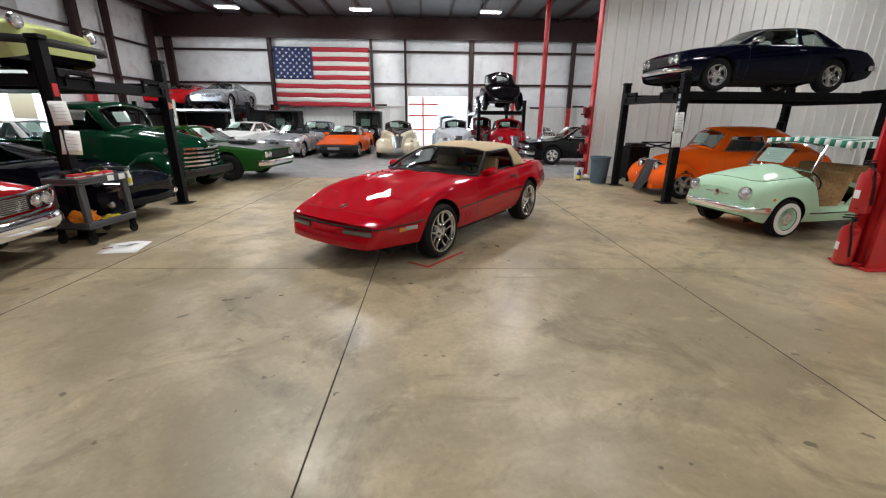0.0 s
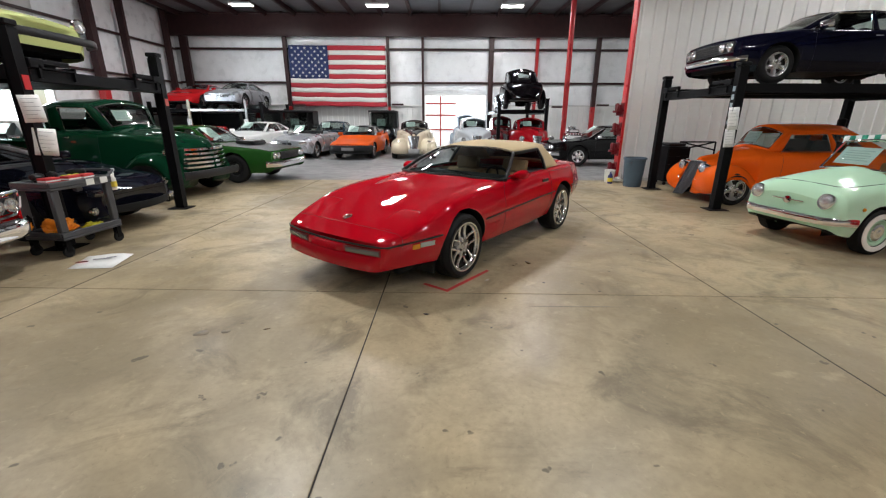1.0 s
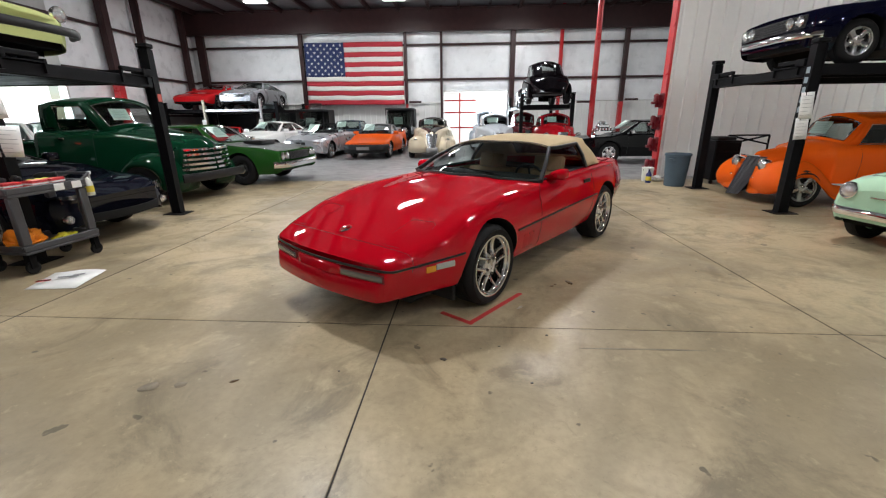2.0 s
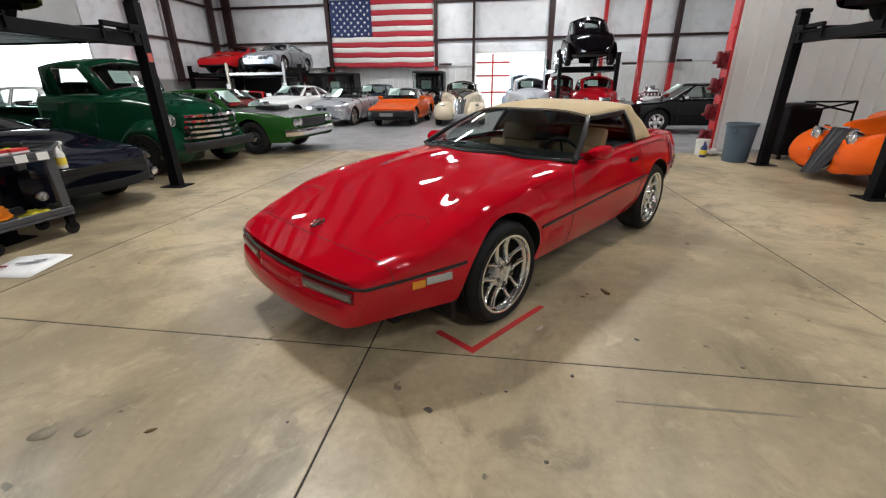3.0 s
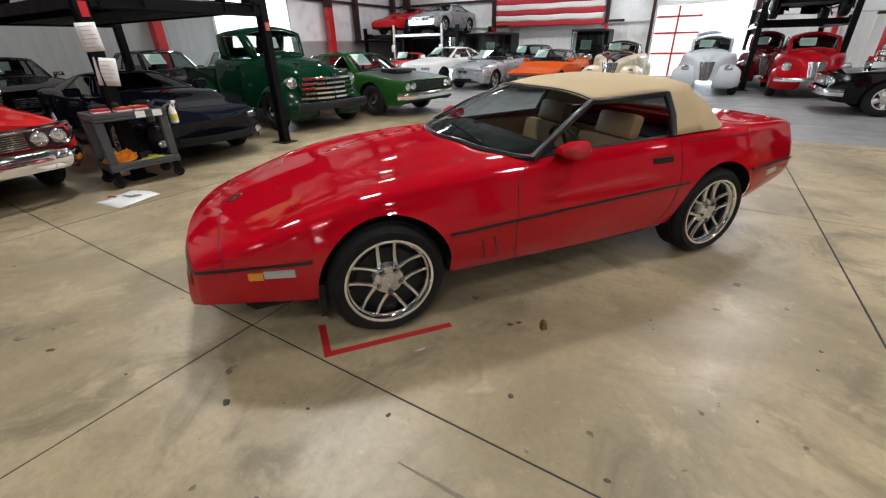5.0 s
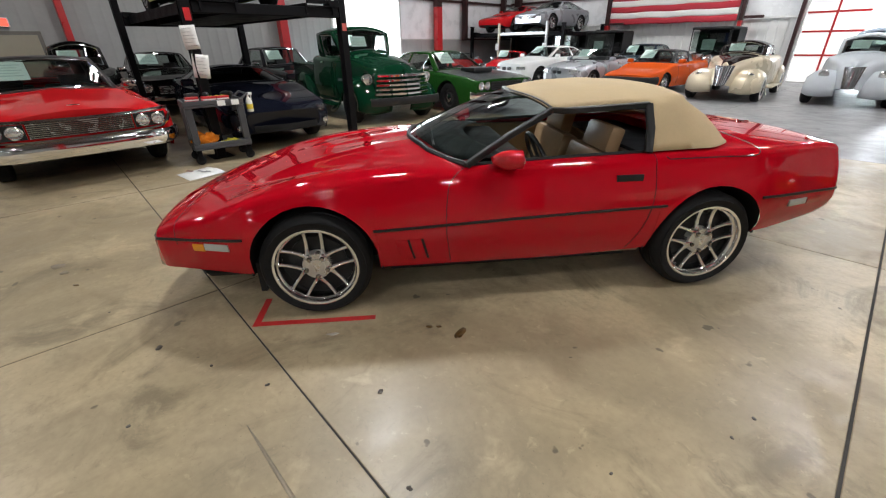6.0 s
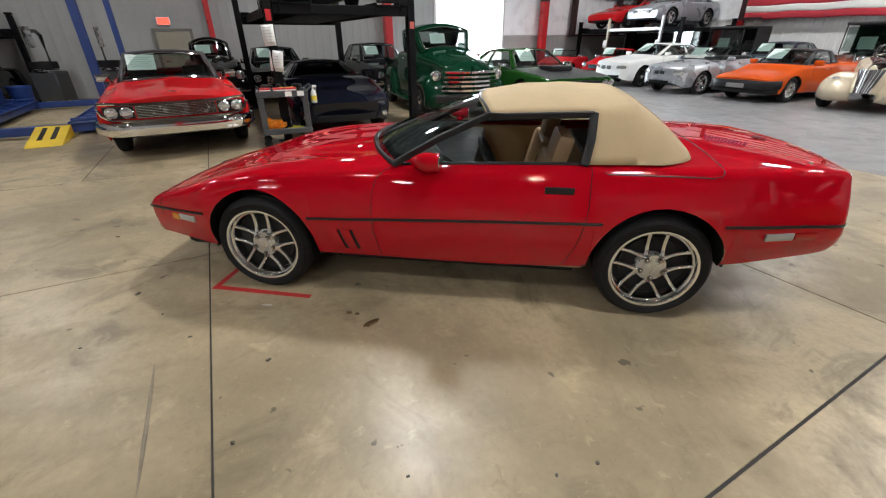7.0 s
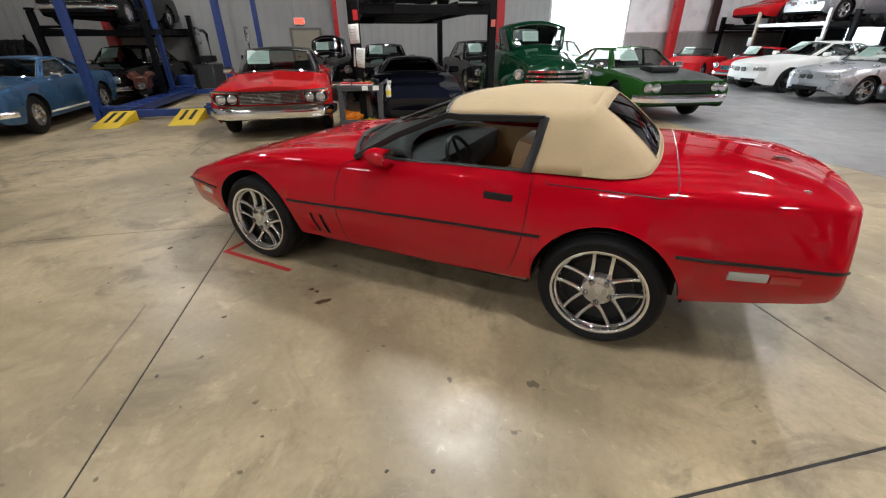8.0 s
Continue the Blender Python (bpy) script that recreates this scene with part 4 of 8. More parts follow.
structure("backdrop", boxes((-6, 8, Y1 + 9, Y1 + 9.1, -0.3, 7), (X0 - 9.1, X0 - 9, 6, 26, -0.3, 8)), BACK, "glowing sheets in place of the bright distance outside the doors")
for nm, loc, aim, sx, sy in (("door_daylight", ((DX0 + DX1) / 2 + 0.8, Y1 + 0.3, 1.4), ((DX0 + DX1) / 2 + 0.8, 0, 0.6), 1.7, 2.6), ("side_daylight", (X0 - 0.3, (LY0 + LY1) / 2, 1.7), (0, (LY0 + LY1) / 2, 0.8), 3.2, 3.0)):
    lp = new(nm, bpy.data.lights.new(nm, "AREA"))
    lp.data.shape, lp.data.size, lp.data.size_y = "RECTANGLE", sx, sy
    lp.data.energy, lp.data.color = FILL_SKY * sx * sy, (0.82, 0.92, 1.0)
    lp.matrix_world = look(loc, aim)

# exit door with its sign
d2 = tagged(new("door_2"), "beige steel exit door in the side wall", "door", "", "structure")
DOORTAN = mat("beige_door_paint", (0.34, 0.31, 0.24), 0.45, noise_amt=0.06, noise_scale=2)
part("door_leaf", boxes((X0 + 0.07, X0 + 0.11, 3.75, 4.7, 0.01, 1.86), bevel=0.004), DOORTAN, d2)
part("door_trim", boxes((X0 + 0.06, X0 + 0.13, 3.66, 3.745, 0, 1.95), (X0 + 0.06, X0 + 0.13, 4.705, 4.79, 0, 1.95), (X0 + 0.06, X0 + 0.13, 3.745, 4.705, 1.865, 1.95)), mat("dark_door_frame", (0.16, 0.15, 0.13), 0.5, noise_amt=0.1), d2)
part("door_handle", boxes((X0 + 0.11, X0 + 0.17, 3.83, 3.95, 0.98, 1.01)), CHROME, d2)
ex = thing("exit_sign", "red glowing exit sign above the beige door", "sign")
part("sign_box", boxes((X0 + 0.06, X0 + 0.13, 3.86, 4.24, 2.04, 2.27), bevel=0.008), WALL_WHITE, ex)
part("sign_face", boxes((X0 + 0.131, X0 + 0.135, 3.89, 4.21, 2.07, 2.24)), mat("exit_red", (1.0, 0.05, 0.03), 0.4, emit=3.0), ex)

# ---- high-bay lamps ----
TUBE = mat("lamp_tube", (1.0, 0.97, 0.92), 0.4, emit=LAMP_POWER)
LAMPBODY = mat("lamp_housing", (0.75, 0.75, 0.75), 0.35, noise_amt=0.03)
hb = thing("high_bay_lamp", "white linear high-bay lamp with two bright strips", "ceiling lamp", pose(-8.9, 21.5, 6.3), "high-bay lamps")
part("housing", boxes((-0.5, 0.5, -0.2, 0.2, 0.02, 0.09), bevel=0.01), LAMPBODY, hb)
for sy in (-0.13, 0.13):
    part("lamp_strip", boxes((-0.46, 0.46, sy - 0.05, sy + 0.05, 0.0, 0.018)), TUBE, hb)
for sx in (-0.4, 0.4):
    bm = bmesh.new()
    tube(bm, [(sx, 0, 0.09), (sx, 0, 0.58)], 0.006, 5)
    part("hanger", bm, BLACKSTEEL, hb)
LAMP_SCALE = {(-2.9, -0.1): 0.15, (3.1, -0.1): 1.0, (9.8, -0.1): 1.6, (9.8, 9.2): 0.8, (-2.9, 7.1): 1.75, (3.1, 7.1): 0.9, (3.1, 14.3): 1.35, (-2.9, 14.3): 1.25, (-2.9, -6.6): 0.15, (3.1, -6.6): 0.15, (9.8, -6.6): 0.15, (-8.9, 7.1): 0.65, (-8.9, 14.3): 0.65, (-8.9, 21.5): 0.9, (-2.9, 21.5): 1.3, (3.1, 21.5): 1.35, (9.8, 18.6): 1.2}     # brightness factor of each lamp, tuned for floor light and car shadows
for lx in (-8.9, -2.9, 3.1, 9.8):
    # the row at y -6.6 is unseen, added for highlight streaks on paint
    for ly in (21.5, 14.3, 7.1, -0.1, -6.6):
        if (lx > 4 and ly == 14.3) or (lx < -8 and ly < -5):
            continue
        # unseen east lamps, placed to brighten the partition and the bay behind it
        if lx > 4 and ly == 7.1:
            ly = 9.2
        if lx > 4 and ly == 21.5:
            ly = 18.6
        if (lx, ly) != (-8.9, 21.5):
            copy_thing(hb, pose(lx, ly, 6.3))
        for sy in (-0.13, 0.13):
            lp = new("lamp_light", bpy.data.lights.new("lamp_light", "AREA"))
            lp.data.shape, lp.data.size, lp.data.size_y = "RECTANGLE", 0.95, 0.07
            lp.data.energy, lp.data.color = LAMP_WATTS * LAMP_SCALE.get((lx, ly), 1.0), (0.98, 0.985, 1.0)
            lp.matrix_world = pose(lx, ly + sy, 6.292)
        lp = new("lamp_glow", bpy.data.lights.new("lamp_glow", "POINT"))
        lp.data.shadow_soft_size, lp.data.energy, lp.data.color = 0.1, LAMP_SIDE * LAMP_SCALE.get((lx, ly), 1.0), (0.98, 0.985, 1.0)
        lp.matrix_world = pose(lx, ly, 6.17)
# ---- the red sports convertible in the middle ----
RED = paint("bright_red", (0.46, 0.002, 0.011), coat=0.9)
CANVAS = mat("tan_canvas", (0.5, 0.38, 0.22), 0.85, noise_amt=0.06, noise_scale=6, bump=0.35, bump_scale=260)


def canvas_top(car, sh):
    """Windshield, door glass and the stretched canvas with its plastic rear window. Points are (s, y, z): s behind the nose."""
    SMOKE = glass_mat("smoked_glass", (0.5, 0.57, 0.56), 0.6)

    def P(s, y, z, sg=1):
        return Vector((sh.xn - s, y * sg, z))

    def belt(s):
        return sh.section(s)[sh.NS + sh.NC - 2][0] + 0.035, curve1(sh.sh, s) + 0.008
    edge_y = [(2.38, 0.575), (2.5, 0.598), (2.75, 0.61), (3.0, 0.61), (3.21, 0.6)]
    edge_z = [(2.38, 1.142), (2.5, 1.15), (2.75, 1.162), (3.0, 1.172), (3.21, 1.196)]
    mid_z = [(2.3, 1.19), (2.45, 1.222), (2.65, 1.248), (2.85, 1.256), (3.05, 1.25), (3.21, 1.236)]

    def roof_pt(i, n, u):
        """i of n rows back from the header, u from the middle (0) to the rail (1)."""
        t = i / n
        s = lerp(2.3 + 0.09 * u * u, 3.21, t)
        ye, ze, zc = curve1(edge_y, s), curve1(edge_z, s), curve1(mid_z, s)
        sag = -0.006 * math.sin(math.pi * t * 3) ** 2 * (1 - u)
        return s, ye * u, zc - (zc - ze) * u ** 3.0 + sag

    def bow_pt(w):
        """The rear bow from the middle (0) over the corner (0.6) down to the belt (1)."""
        if w <= 0.6:
            u = w / 0.6
            return 3.21, 0.6 * u, 1.236 - 0.04 * u ** 3.0
        v = (w - 0.6) / 0.4
        yb, zb = belt(3.21)[0], base_pt(1.0)[2]
        return 3.21, lerp(0.6, yb, v ** 0.85) + 0.006 * math.sin(math.pi * v), lerp(1.196, zb, v)

    def base_pt(w):
        """The hem of the canvas on the deck."""
        if w <= 0.6:
            u = w / 0.6
            s = 3.585 - 0.055 * u ** 3
            y = 0.645 * u
        else:
            v = (w - 0.6) / 0.4
            s = 3.53 - 0.32 * v ** 1.35
            y = lerp(0.645, belt(3.21)[0], min(1.0, v * 1.6) ** 0.8)
        return s, y, sh.topz(s, min(y, belt(s)[0] - 0.045)) + 0.008

    def rear_pt(w, t):
        a, b = bow_pt(w), base_pt(w)
        bulge = 0.018 * math.sin(math.pi * t) * (1 - 0.3 * w)
        return lerp(a[0], b[0], t) + bulge * 0.5, lerp(a[1], b[1], t), lerp(a[2], b[2], t) + bulge + 0.012 * math.sin(math.pi * t) * max(0, w - 0.6)
    ws = [0, 0.12, 0.24, 0.355, 0.42, 0.5, 0.56, 0.6, 0.64, 0.7, 0.78, 0.86, 0.94, 1.0]
    ts = [0, 0.05, 0.14, 0.3, 0.46, 0.62, 0.76, 0.87, 0.94, 1.0]
    bm = bmesh.new()
    glass = bmesh.new()
    for sg in (1, -1):
        grid(bm, [[P(*roof_pt(i, 14, k / 12), sg) for k in range(13)] for i in range(15)], flip=sg < 0)
        # side sail between the door glass and the rear bow
        rows = []
        for w in ws[ws.index(0.6):]:
            v = (w - 0.6) / 0.4
            row = []
            for k in range(5):
                s_top = roof_pt(10 + k, 14, 1)[0]
                sb = lerp(2.95, 3.21, k / 4)
                yb, zb = belt(sb)
                zb = lerp(zb, base_pt(1.0)[2], (k / 4) ** 1.5)
                row.append(P(lerp(s_top, sb, v), lerp(curve1(edge_y, s_top), yb, v ** 0.85) + 0.006 * math.sin(math.pi * v), lerp(curve1(edge_z, s_top), zb, v), sg))
            rows.append(row)
        grid(bm, rows, flip=sg > 0)
        for wa, wb_ in zip(ws, ws[1:]):
            for ta, tb in zip(ts, ts[1:]):
                pane = wb_ <= 0.43 and ta >= 0.13 and tb <= 0.95
                grid(glass if pane else bm, [[P(*rear_pt(wa, ta), sg), P(*rear_pt(wb_, ta), sg)], [P(*rear_pt(wa, tb), sg), P(*rear_pt(wb_, tb), sg)]], flip=sg < 0)
    bmesh.ops.remove_doubles(bm, verts=bm.verts, dist=0.003)
    soft = [v for v in bm.verts if abs(sh.xn - v.co.x - 3.21) < 0.13 and abs(v.co.y) > 0.55 and 0.918 < v.co.z < 1.185]
    for _ in range(8):
        bmesh.ops.smooth_vert(bm, verts=soft, factor=0.5, use_axis_x=True, use_axis_y=True, use_axis_z=True)
    bmesh.ops.recalc_face_normals(bm, faces=bm.faces)
    if sum(f.normal.z * f.calc_area() for f in bm.faces) < 0:
        bmesh.ops.reverse_faces(bm, faces=bm.faces)
    part("canvas_roof", bm, CANVAS, car, "closed tan canvas top", solid=0.012, sharp=75)
    bmesh.ops.remove_doubles(glass, verts=glass.verts, dist=0.001)
    rw = part("rear_window", glass, glass_mat("rear_plastic", (0.1, 0.105, 0.115), 0.4), car)
    loop = [P(*rear_pt(0.42 * k / 6, 0.14)) for k in range(7)] + [P(*rear_pt(0.42, t)) for t in (0.3, 0.46, 0.62, 0.76, 0.87)] + [P(*rear_pt(0.42 * k / 6, 0.94)) for k in range(6, -1, -1)]
    loop += [Vector((p.x, -p.y, p.z)) for p in loop[-2:0:-1]]
    bm = bmesh.new()
    tube(bm, loop, 0.0045, 6, closed=True)
    part("window_frame", bm, CANVAS, rw)
    # stitched seam at the hem
    for sg in (1, -1):
        bm = bmesh.new()
        tube(bm, [P(*rear_pt(w, 1.0), sg) + Vector((0, 0, 0.002)) for w in ws], 0.0035, 5)
        part("stitched_seam", bm, CANVAS, car)
    # windshield in its black surround
    yb, zb = belt(1.86)
    lo = [Vector((sh.xn - 1.87 + 0.3 * (1 - (y / yb) ** 2), y, max(zb, sh.topz(1.87 - 0.3 * (1 - (y / yb) ** 2), y)) + 0.004)) for y in (lerp(yb, -yb, k / 14) for k in range(15))]
    hi = []
    for k in range(15):
        u = 1 - 2 * k / 14
        s, y, z = roof_pt(0, 14, abs(u))
        hi.append(P(s + 0.012, y * 0.985, z - 0.004, 1 if u >= 0 else -1))
    bm = bmesh.new()
    grid(bm, [[p.lerp(q, v) + Vector((0.016, 0, 0.012)) * math.sin(math.pi * v) for p, q in zip(lo, hi)] for v in (0, 0.2, 0.4, 0.6, 0.8, 1)])
    wsh = part("windshield", bm, SMOKE, car)
    for pts, r in ((lo, 0.017), (hi, 0.014)):
        bm = bmesh.new()
        tube(bm, pts, r, 6)
        part("window_frame", bm, BLACK, wsh)
    for sg in (1, -1):
        f0, f1 = Vector((lo[0].x + 0.01, sg * (lo[0].y + 0.012), lo[0].z)), Vector((hi[0].x, sg * (hi[0].y + 0.012), hi[0].z - 0.008))
        rail = [P(s, curve1(edge_y, s) + 0.012, curve1(edge_z, s) - 0.02, sg) for s in (2.5, 2.62, 2.75, 2.88, 2.985)]
        bm = bmesh.new()
        bar(bm, [f0, f0.lerp(f1, 0.5) + Vector((0.004, sg * 0.012, 0.014)), f1] + rail, 0.036, 0.036)
        part("windshield_post", bm, BLACK, car)
        by, bz = belt(2.94)
        bm = bmesh.new()
        bar(bm, [rail[-1] + Vector((0, 0, 0.004)), P(2.972, (0.622 + by) / 2 + 0.016, (1.15 + bz) / 2, sg), P(2.945, by + 0.004, bz - 0.004, sg)], 0.03, 0.046, up=(1, 0, 0))
        part("quarter_seal", bm, BLACK, car)


def red_convertible():
    car = thing("sports_convertible", "bright red low sports convertible, closed tan canvas top, chrome wheels", "car", pose(0.219, 6.247, 0, 0, 0, -127.36))
    def hood_shape(s, y):
        def ease(x):
            x = min(1, max(0, x))
            return x * x * (3 - 2 * x)
        f = ease((s - 0.6) / 0.6) * ease((1.86 - s) / 0.14)
        a = abs(y)
        dome = ease((lerp(0.36, 0.46, f) - a) / 0.13)
        dip = ease((0.17 - a) / 0.12)
        crown = math.exp(-((a - 0.66) / 0.085) ** 2) * ease((s - 0.3) / 0.5) * ease((1.9 - s) / 0.4)
        valley = math.exp(-((a - 0.5) / 0.07) ** 2)
        return f * (0.013 * dome - 0.004 * dip - 0.004 * valley) + 0.009 * crown
    sh = Shell(4.4, 1.8, 2.438, 0.96, 0.325,
               top=[(0, 0.54), (0.1, 0.585), (0.22, 0.632), (0.35, 0.668), (0.65, 0.745), (0.96, 0.812), (1.3, 0.866), (1.6, 0.9), (1.75, 0.915), (2.6, 0.92), (3.45, 0.945), (3.75, 0.945), (4.1, 0.925), (4.3, 0.905), (4.4, 0.885)],
               sh=[(0, 0.53), (0.1, 0.572), (0.22, 0.61), (0.35, 0.646), (0.65, 0.738), (0.96, 0.802), (1.3, 0.835), (1.8, 0.86), (2.4, 0.885), (3.0, 0.9), (3.6, 0.91), (4.1, 0.902), (4.3, 0.888), (4.4, 0.868)],
               half=[(0, 0.715), (0.012, 0.748), (0.03, 0.77), (0.06, 0.784), (0.1, 0.798), (0.2, 0.836), (0.38, 0.9), (0.6, 0.962), (0.75, 0.972), (1.0, 0.975), (1.6, 0.975), (2.4, 0.975), (3.1, 0.985), (3.6, 0.985), (3.8, 0.965), (3.93, 0.94), (4.09, 0.898), (4.3, 0.85), (4.36, 0.832), (4.385, 0.815), (4.4, 0.785)],
               bot=[(0, 0.3), (0.02, 0.285), (0.3, 0.285), (0.6, 0.275), (1.4, 0.275), (2.4, 0.27), (3.0, 0.295), (3.7, 0.345), (4.1, 0.385), (4.36, 0.425), (4.4, 0.445)],
               zw=0.56, tuck=0.07, tumble=0.095, tump=2.1, rc=0.07, arch=1.14, bow=0.072, bowr=0.06, rake=0.03, raker=0.045, archc=0.335, crown=2.4, bulge=hood_shape, NT=16,
               rcs=[(0, 0.05), (0.2, 0.06), (0.7, 0.075), (3.6, 0.07), (4.1, 0.055), (4.4, 0.045)])
    sh.build(car, RED, hood=(0.17, 1.72), doors=((1.76, 2.97),), trunk=(3.62, 4.26), hole=(1.95, 3.4), extra=(0.17,), hole_in=0)
    strip_z = [(0, 0.5), (0.3, 0.516), (0.6, 0.53), (1.28, 0.543), (2.15, 0.573), (3.0, 0.6), (3.7, 0.618), (4.4, 0.606)]
    wheels(car, sh, 1.5, R=0.325, rr=0.246, w=0.24, style="split", rim_mat=mat("polished_rim", (0.8, 0.82, 0.84), 0.05, 1.0, noise_amt=0.03, noise_scale=30, bump=0.2, bump_scale=34))
    # panel gaps
    jt = sh.NS + sh.NC - 2
    for sg in (1, -1):
        def L(pts):
            return [Vector((p.x, p.y * sg, p.z)) for p in pts]
        o = Vector((0, 0.0008, 0.0006))
        seam(car, L([sh.at(0.17, lerp(5.2, sh.NS + sh.NC + sh.NT - 3, k / 24)) + o for k in range(25)]), 0.002)
        seam(car, L([sh.at(1.73 + 0.12 * max(0, (k - 6) / 8) ** 2 + 0.03 * max(0, 1 - k / 4), lerp(0.2, 10.2, k / 14)) + o for k in range(15)]), 0.0026)
        seam(car, L([sh.at(2.985 - 0.1 * max(0, 1 - k / 8) ** 2, lerp(0.2, 10.0, k / 14)) + o for k in range(15)]), 0.0026)
        # deck cover seam
        seam(car, L([sh.at(3.05, 9.0) + o] + [sh.at(lerp(3.07, 3.6, k / 10), lerp(8.4, 8.0, k / 10)) + o for k in range(11)] + [sh.at(3.64, 8.3) + o, sh.at(3.655, 9.0) + o] + [sh.at(3.658, lerp(9.6, jt + sh.NT - 1, k / 10)) + o for k in range(11)]), 0.0035)
        # hidden headlamp doors
        seam(car, L([Vector((sh.xn - s, y, sh.topz(s, y) + 0.001)) for s, y in ((0.2, 0.42), (0.24, 0.415), (0.5, 0.41), (0.54, 0.43), (0.555, 0.6), (0.53, 0.645), (0.47, 0.66))]), 0.0014)
        seam(car, L([Vector((sh.xn - s, y, sh.topz(s, y) + 0.001)) for s, y in ((0.2, 0.42), (0.19, 0.5), (0.2, 0.6))]), 0.0014)
        # black rub strip, broken at the arches, with a body-colour lip
        for a, b in ((0.0, 0.585), (1.31, 3.07), (3.7, 4.398)):
            n = 18
            pts = L([sh.side(lerp(a, b, k / n), curve1(strip_z, lerp(a, b, k / n)), 0.003) for k in range(n + 1)])
            bm = bmesh.new()
            bar(bm, pts, 0.014, 0.014)
            part("rub_strip", bm, BLACK, car)
        # side marker lamps
        for (a, b, z, ma) in ((0.275, 0.345, 0.468, AMBER), (0.35, 0.495, 0.476, CLEARLENS), (3.93, 4.09, 0.556, CLEARLENS), (4.1, 4.22, 0.553, REDLENS)):
            bm = bmesh.new()
            bar(bm, L([sh.side(lerp(a, b, k / 4), z, 0.002) for k in range(5)]), 0.012, 0.042, ch=0.35)
            part("side_marker", bm, ma, car)
        # fender gills: slits that open backwards behind a raised lip
        for s in (1.5, 1.58):
            def slit(t, ds, out):
                p = sh.side(s + ds + 0.035 * t, lerp(0.478, 0.332, t), out)
                return Vector((p.x, p.y * sg, p.z))
            steps = (0, 0.08, 0.35, 0.65, 0.92, 1)
            bm = bmesh.new()
            grid(bm, [[slit(t, d, o_) for d, o_ in ((-0.001, -0.012), (0.0005, 0.0115), (0.002, 0.004), (0.013, 0.0012), (0.014, -0.012))] for t in steps])
            bmesh.ops.recalc_face_normals(bm, faces=bm.faces)
            gill = part("fender_gill", bm, BLACK, car)
            bm = bmesh.new()
            rows = []
            for t in steps:
                e = 0.25 + 0.75 * min(1, t / 0.08, (1 - t) / 0.08)
                rows.append([slit(t, d, o_) for d, o_ in ((-0.078, -0.006), (-0.076, 0.0004), (-0.04, 0.006 * e), (-0.006, 0.0135 * e), (-0.001, 0.0125 * e), (0.0, -0.006))])
            vr = grid(bm, rows)
            bmesh.ops.recalc_face_normals(bm, faces=bm.faces)
            part("louvre", bm, RED, gill)
        # door handle
        bm = bmesh.new()
        bar(bm, L([sh.side(s, 0.775, 0.002) for s in (2.74, 2.82, 2.9)]), 0.014, 0.038)
        part("door_handle", bm, BLACK, car)
        # mirror
        p = sh.at(2.08, jt - 0.6)
        bm = bmesh.new()
        rows = []
        for t in range(7):
            a = t / 6
            sc = math.sin(math.pi * min(1, 0.12 + a * 0.62)) if a < 1 else 0.93
            cx = lerp(0.09, -0.07, a)
            rows.append([Vector((p.x + cx, sg * (p.y + 0.095 + 0.085 * sc * math.cos(2 * math.pi * k / 14)), p.z + 0.05 + 0.05 * sc * math.sin(2 * math.pi * k / 14) + 0.012 * sc * math.sin(4 * math.pi * k / 14))) for k in range(14)])
        vr = grid(bm, rows, close_u=True)
        bm.faces.new(vr[0])
        bm.faces.new(vr[-1])
        tube(bm, L([p + Vector((0.0, -0.04, 0.0)), p + Vector((0.0, 0.07, 0.03))]), 0.03, 8)
        bmesh.ops.recalc_face_normals(bm, faces=bm.faces)
        mo = part("door_mirror", bm, RED, car)
        bm = bmesh.new()
        lathe(bm, [(0.078, 0), (0.078, 0.004), (0, 0.004)], Matrix.Translation((p.x - 0.0725, sg * (p.y + 0.095), p.z + 0.05)) @ pose(0, 0, 0, 0, -90, 0) @ Matrix.Diagonal((0.5, 0.95, 1, 1)), n=20)
        part("mirror_glass", bm, CHROME, mo)
        # clear front lamps beside the plate, on bars coloured as the pockets' shade
        for yc, wd, h, out, nm, ma, lab in ((0.452, 0.375, 0.06, -0.004, "lamp_recess_shade", RECESS_SHADE, ""), (0.455, 0.35, 0.04, 0.0, "fog_lamp", FOGLENS, "clear rectangular fog lamp")):
            bm = bmesh.new()
            bar(bm, [Vector((sh.nose(yy, 0.446).x + out, sg * yy, 0.446)) for yy in (yc - wd / 2, yc - wd / 4, yc, yc + wd / 4, yc + wd / 2)], 0.02, h)
            part(nm, bm, ma, car, lab)
        # tail lamps
        for y in (0.3, 0.52):
            m = Matrix.Translation(sh.tail(y * sg, 0.7)) @ pose(0, 0, 0, 0, -90, 0)
            bm = bmesh.new()
            lathe(bm, [(0.075, -0.02), (0.075, 0.006), (0.06, 0.012), (0, 0.014)], m, n=20)
            part("tail_lamp", bm, REDLENS, car)
        # exhaust tip
        bm = bmesh.new()
        lathe(bm, [(0.03, 0), (0.033, 0.16), (0.027, 0.16), (0.025, 0.02)], Matrix.Translation((sh.xn - 4.1, sg * 0.42, 0.375)) @ pose(0, 0, 0, 0, -90, 0), n=14)
        part("exhaust_tip", bm, DULL, car)
        # black flap behind the nose and mud lip
        bm = boxes((sh.xn - 0.62, sh.xn - 0.585, sg * 0.5 - 0.25, sg * 0.5 + 0.25, 0.13, 0.33))
        part("air_dam", bm, BLACK, car)
    # low black boxes between the wheels and behind the nose: underbody, and shade made solid
    part("floor_pan", boxes((sh.xn - 3.0, sh.xn - 1.38, -0.68, 0.68, 0.175, 0.288), bevel=0.02), UNDER, car)
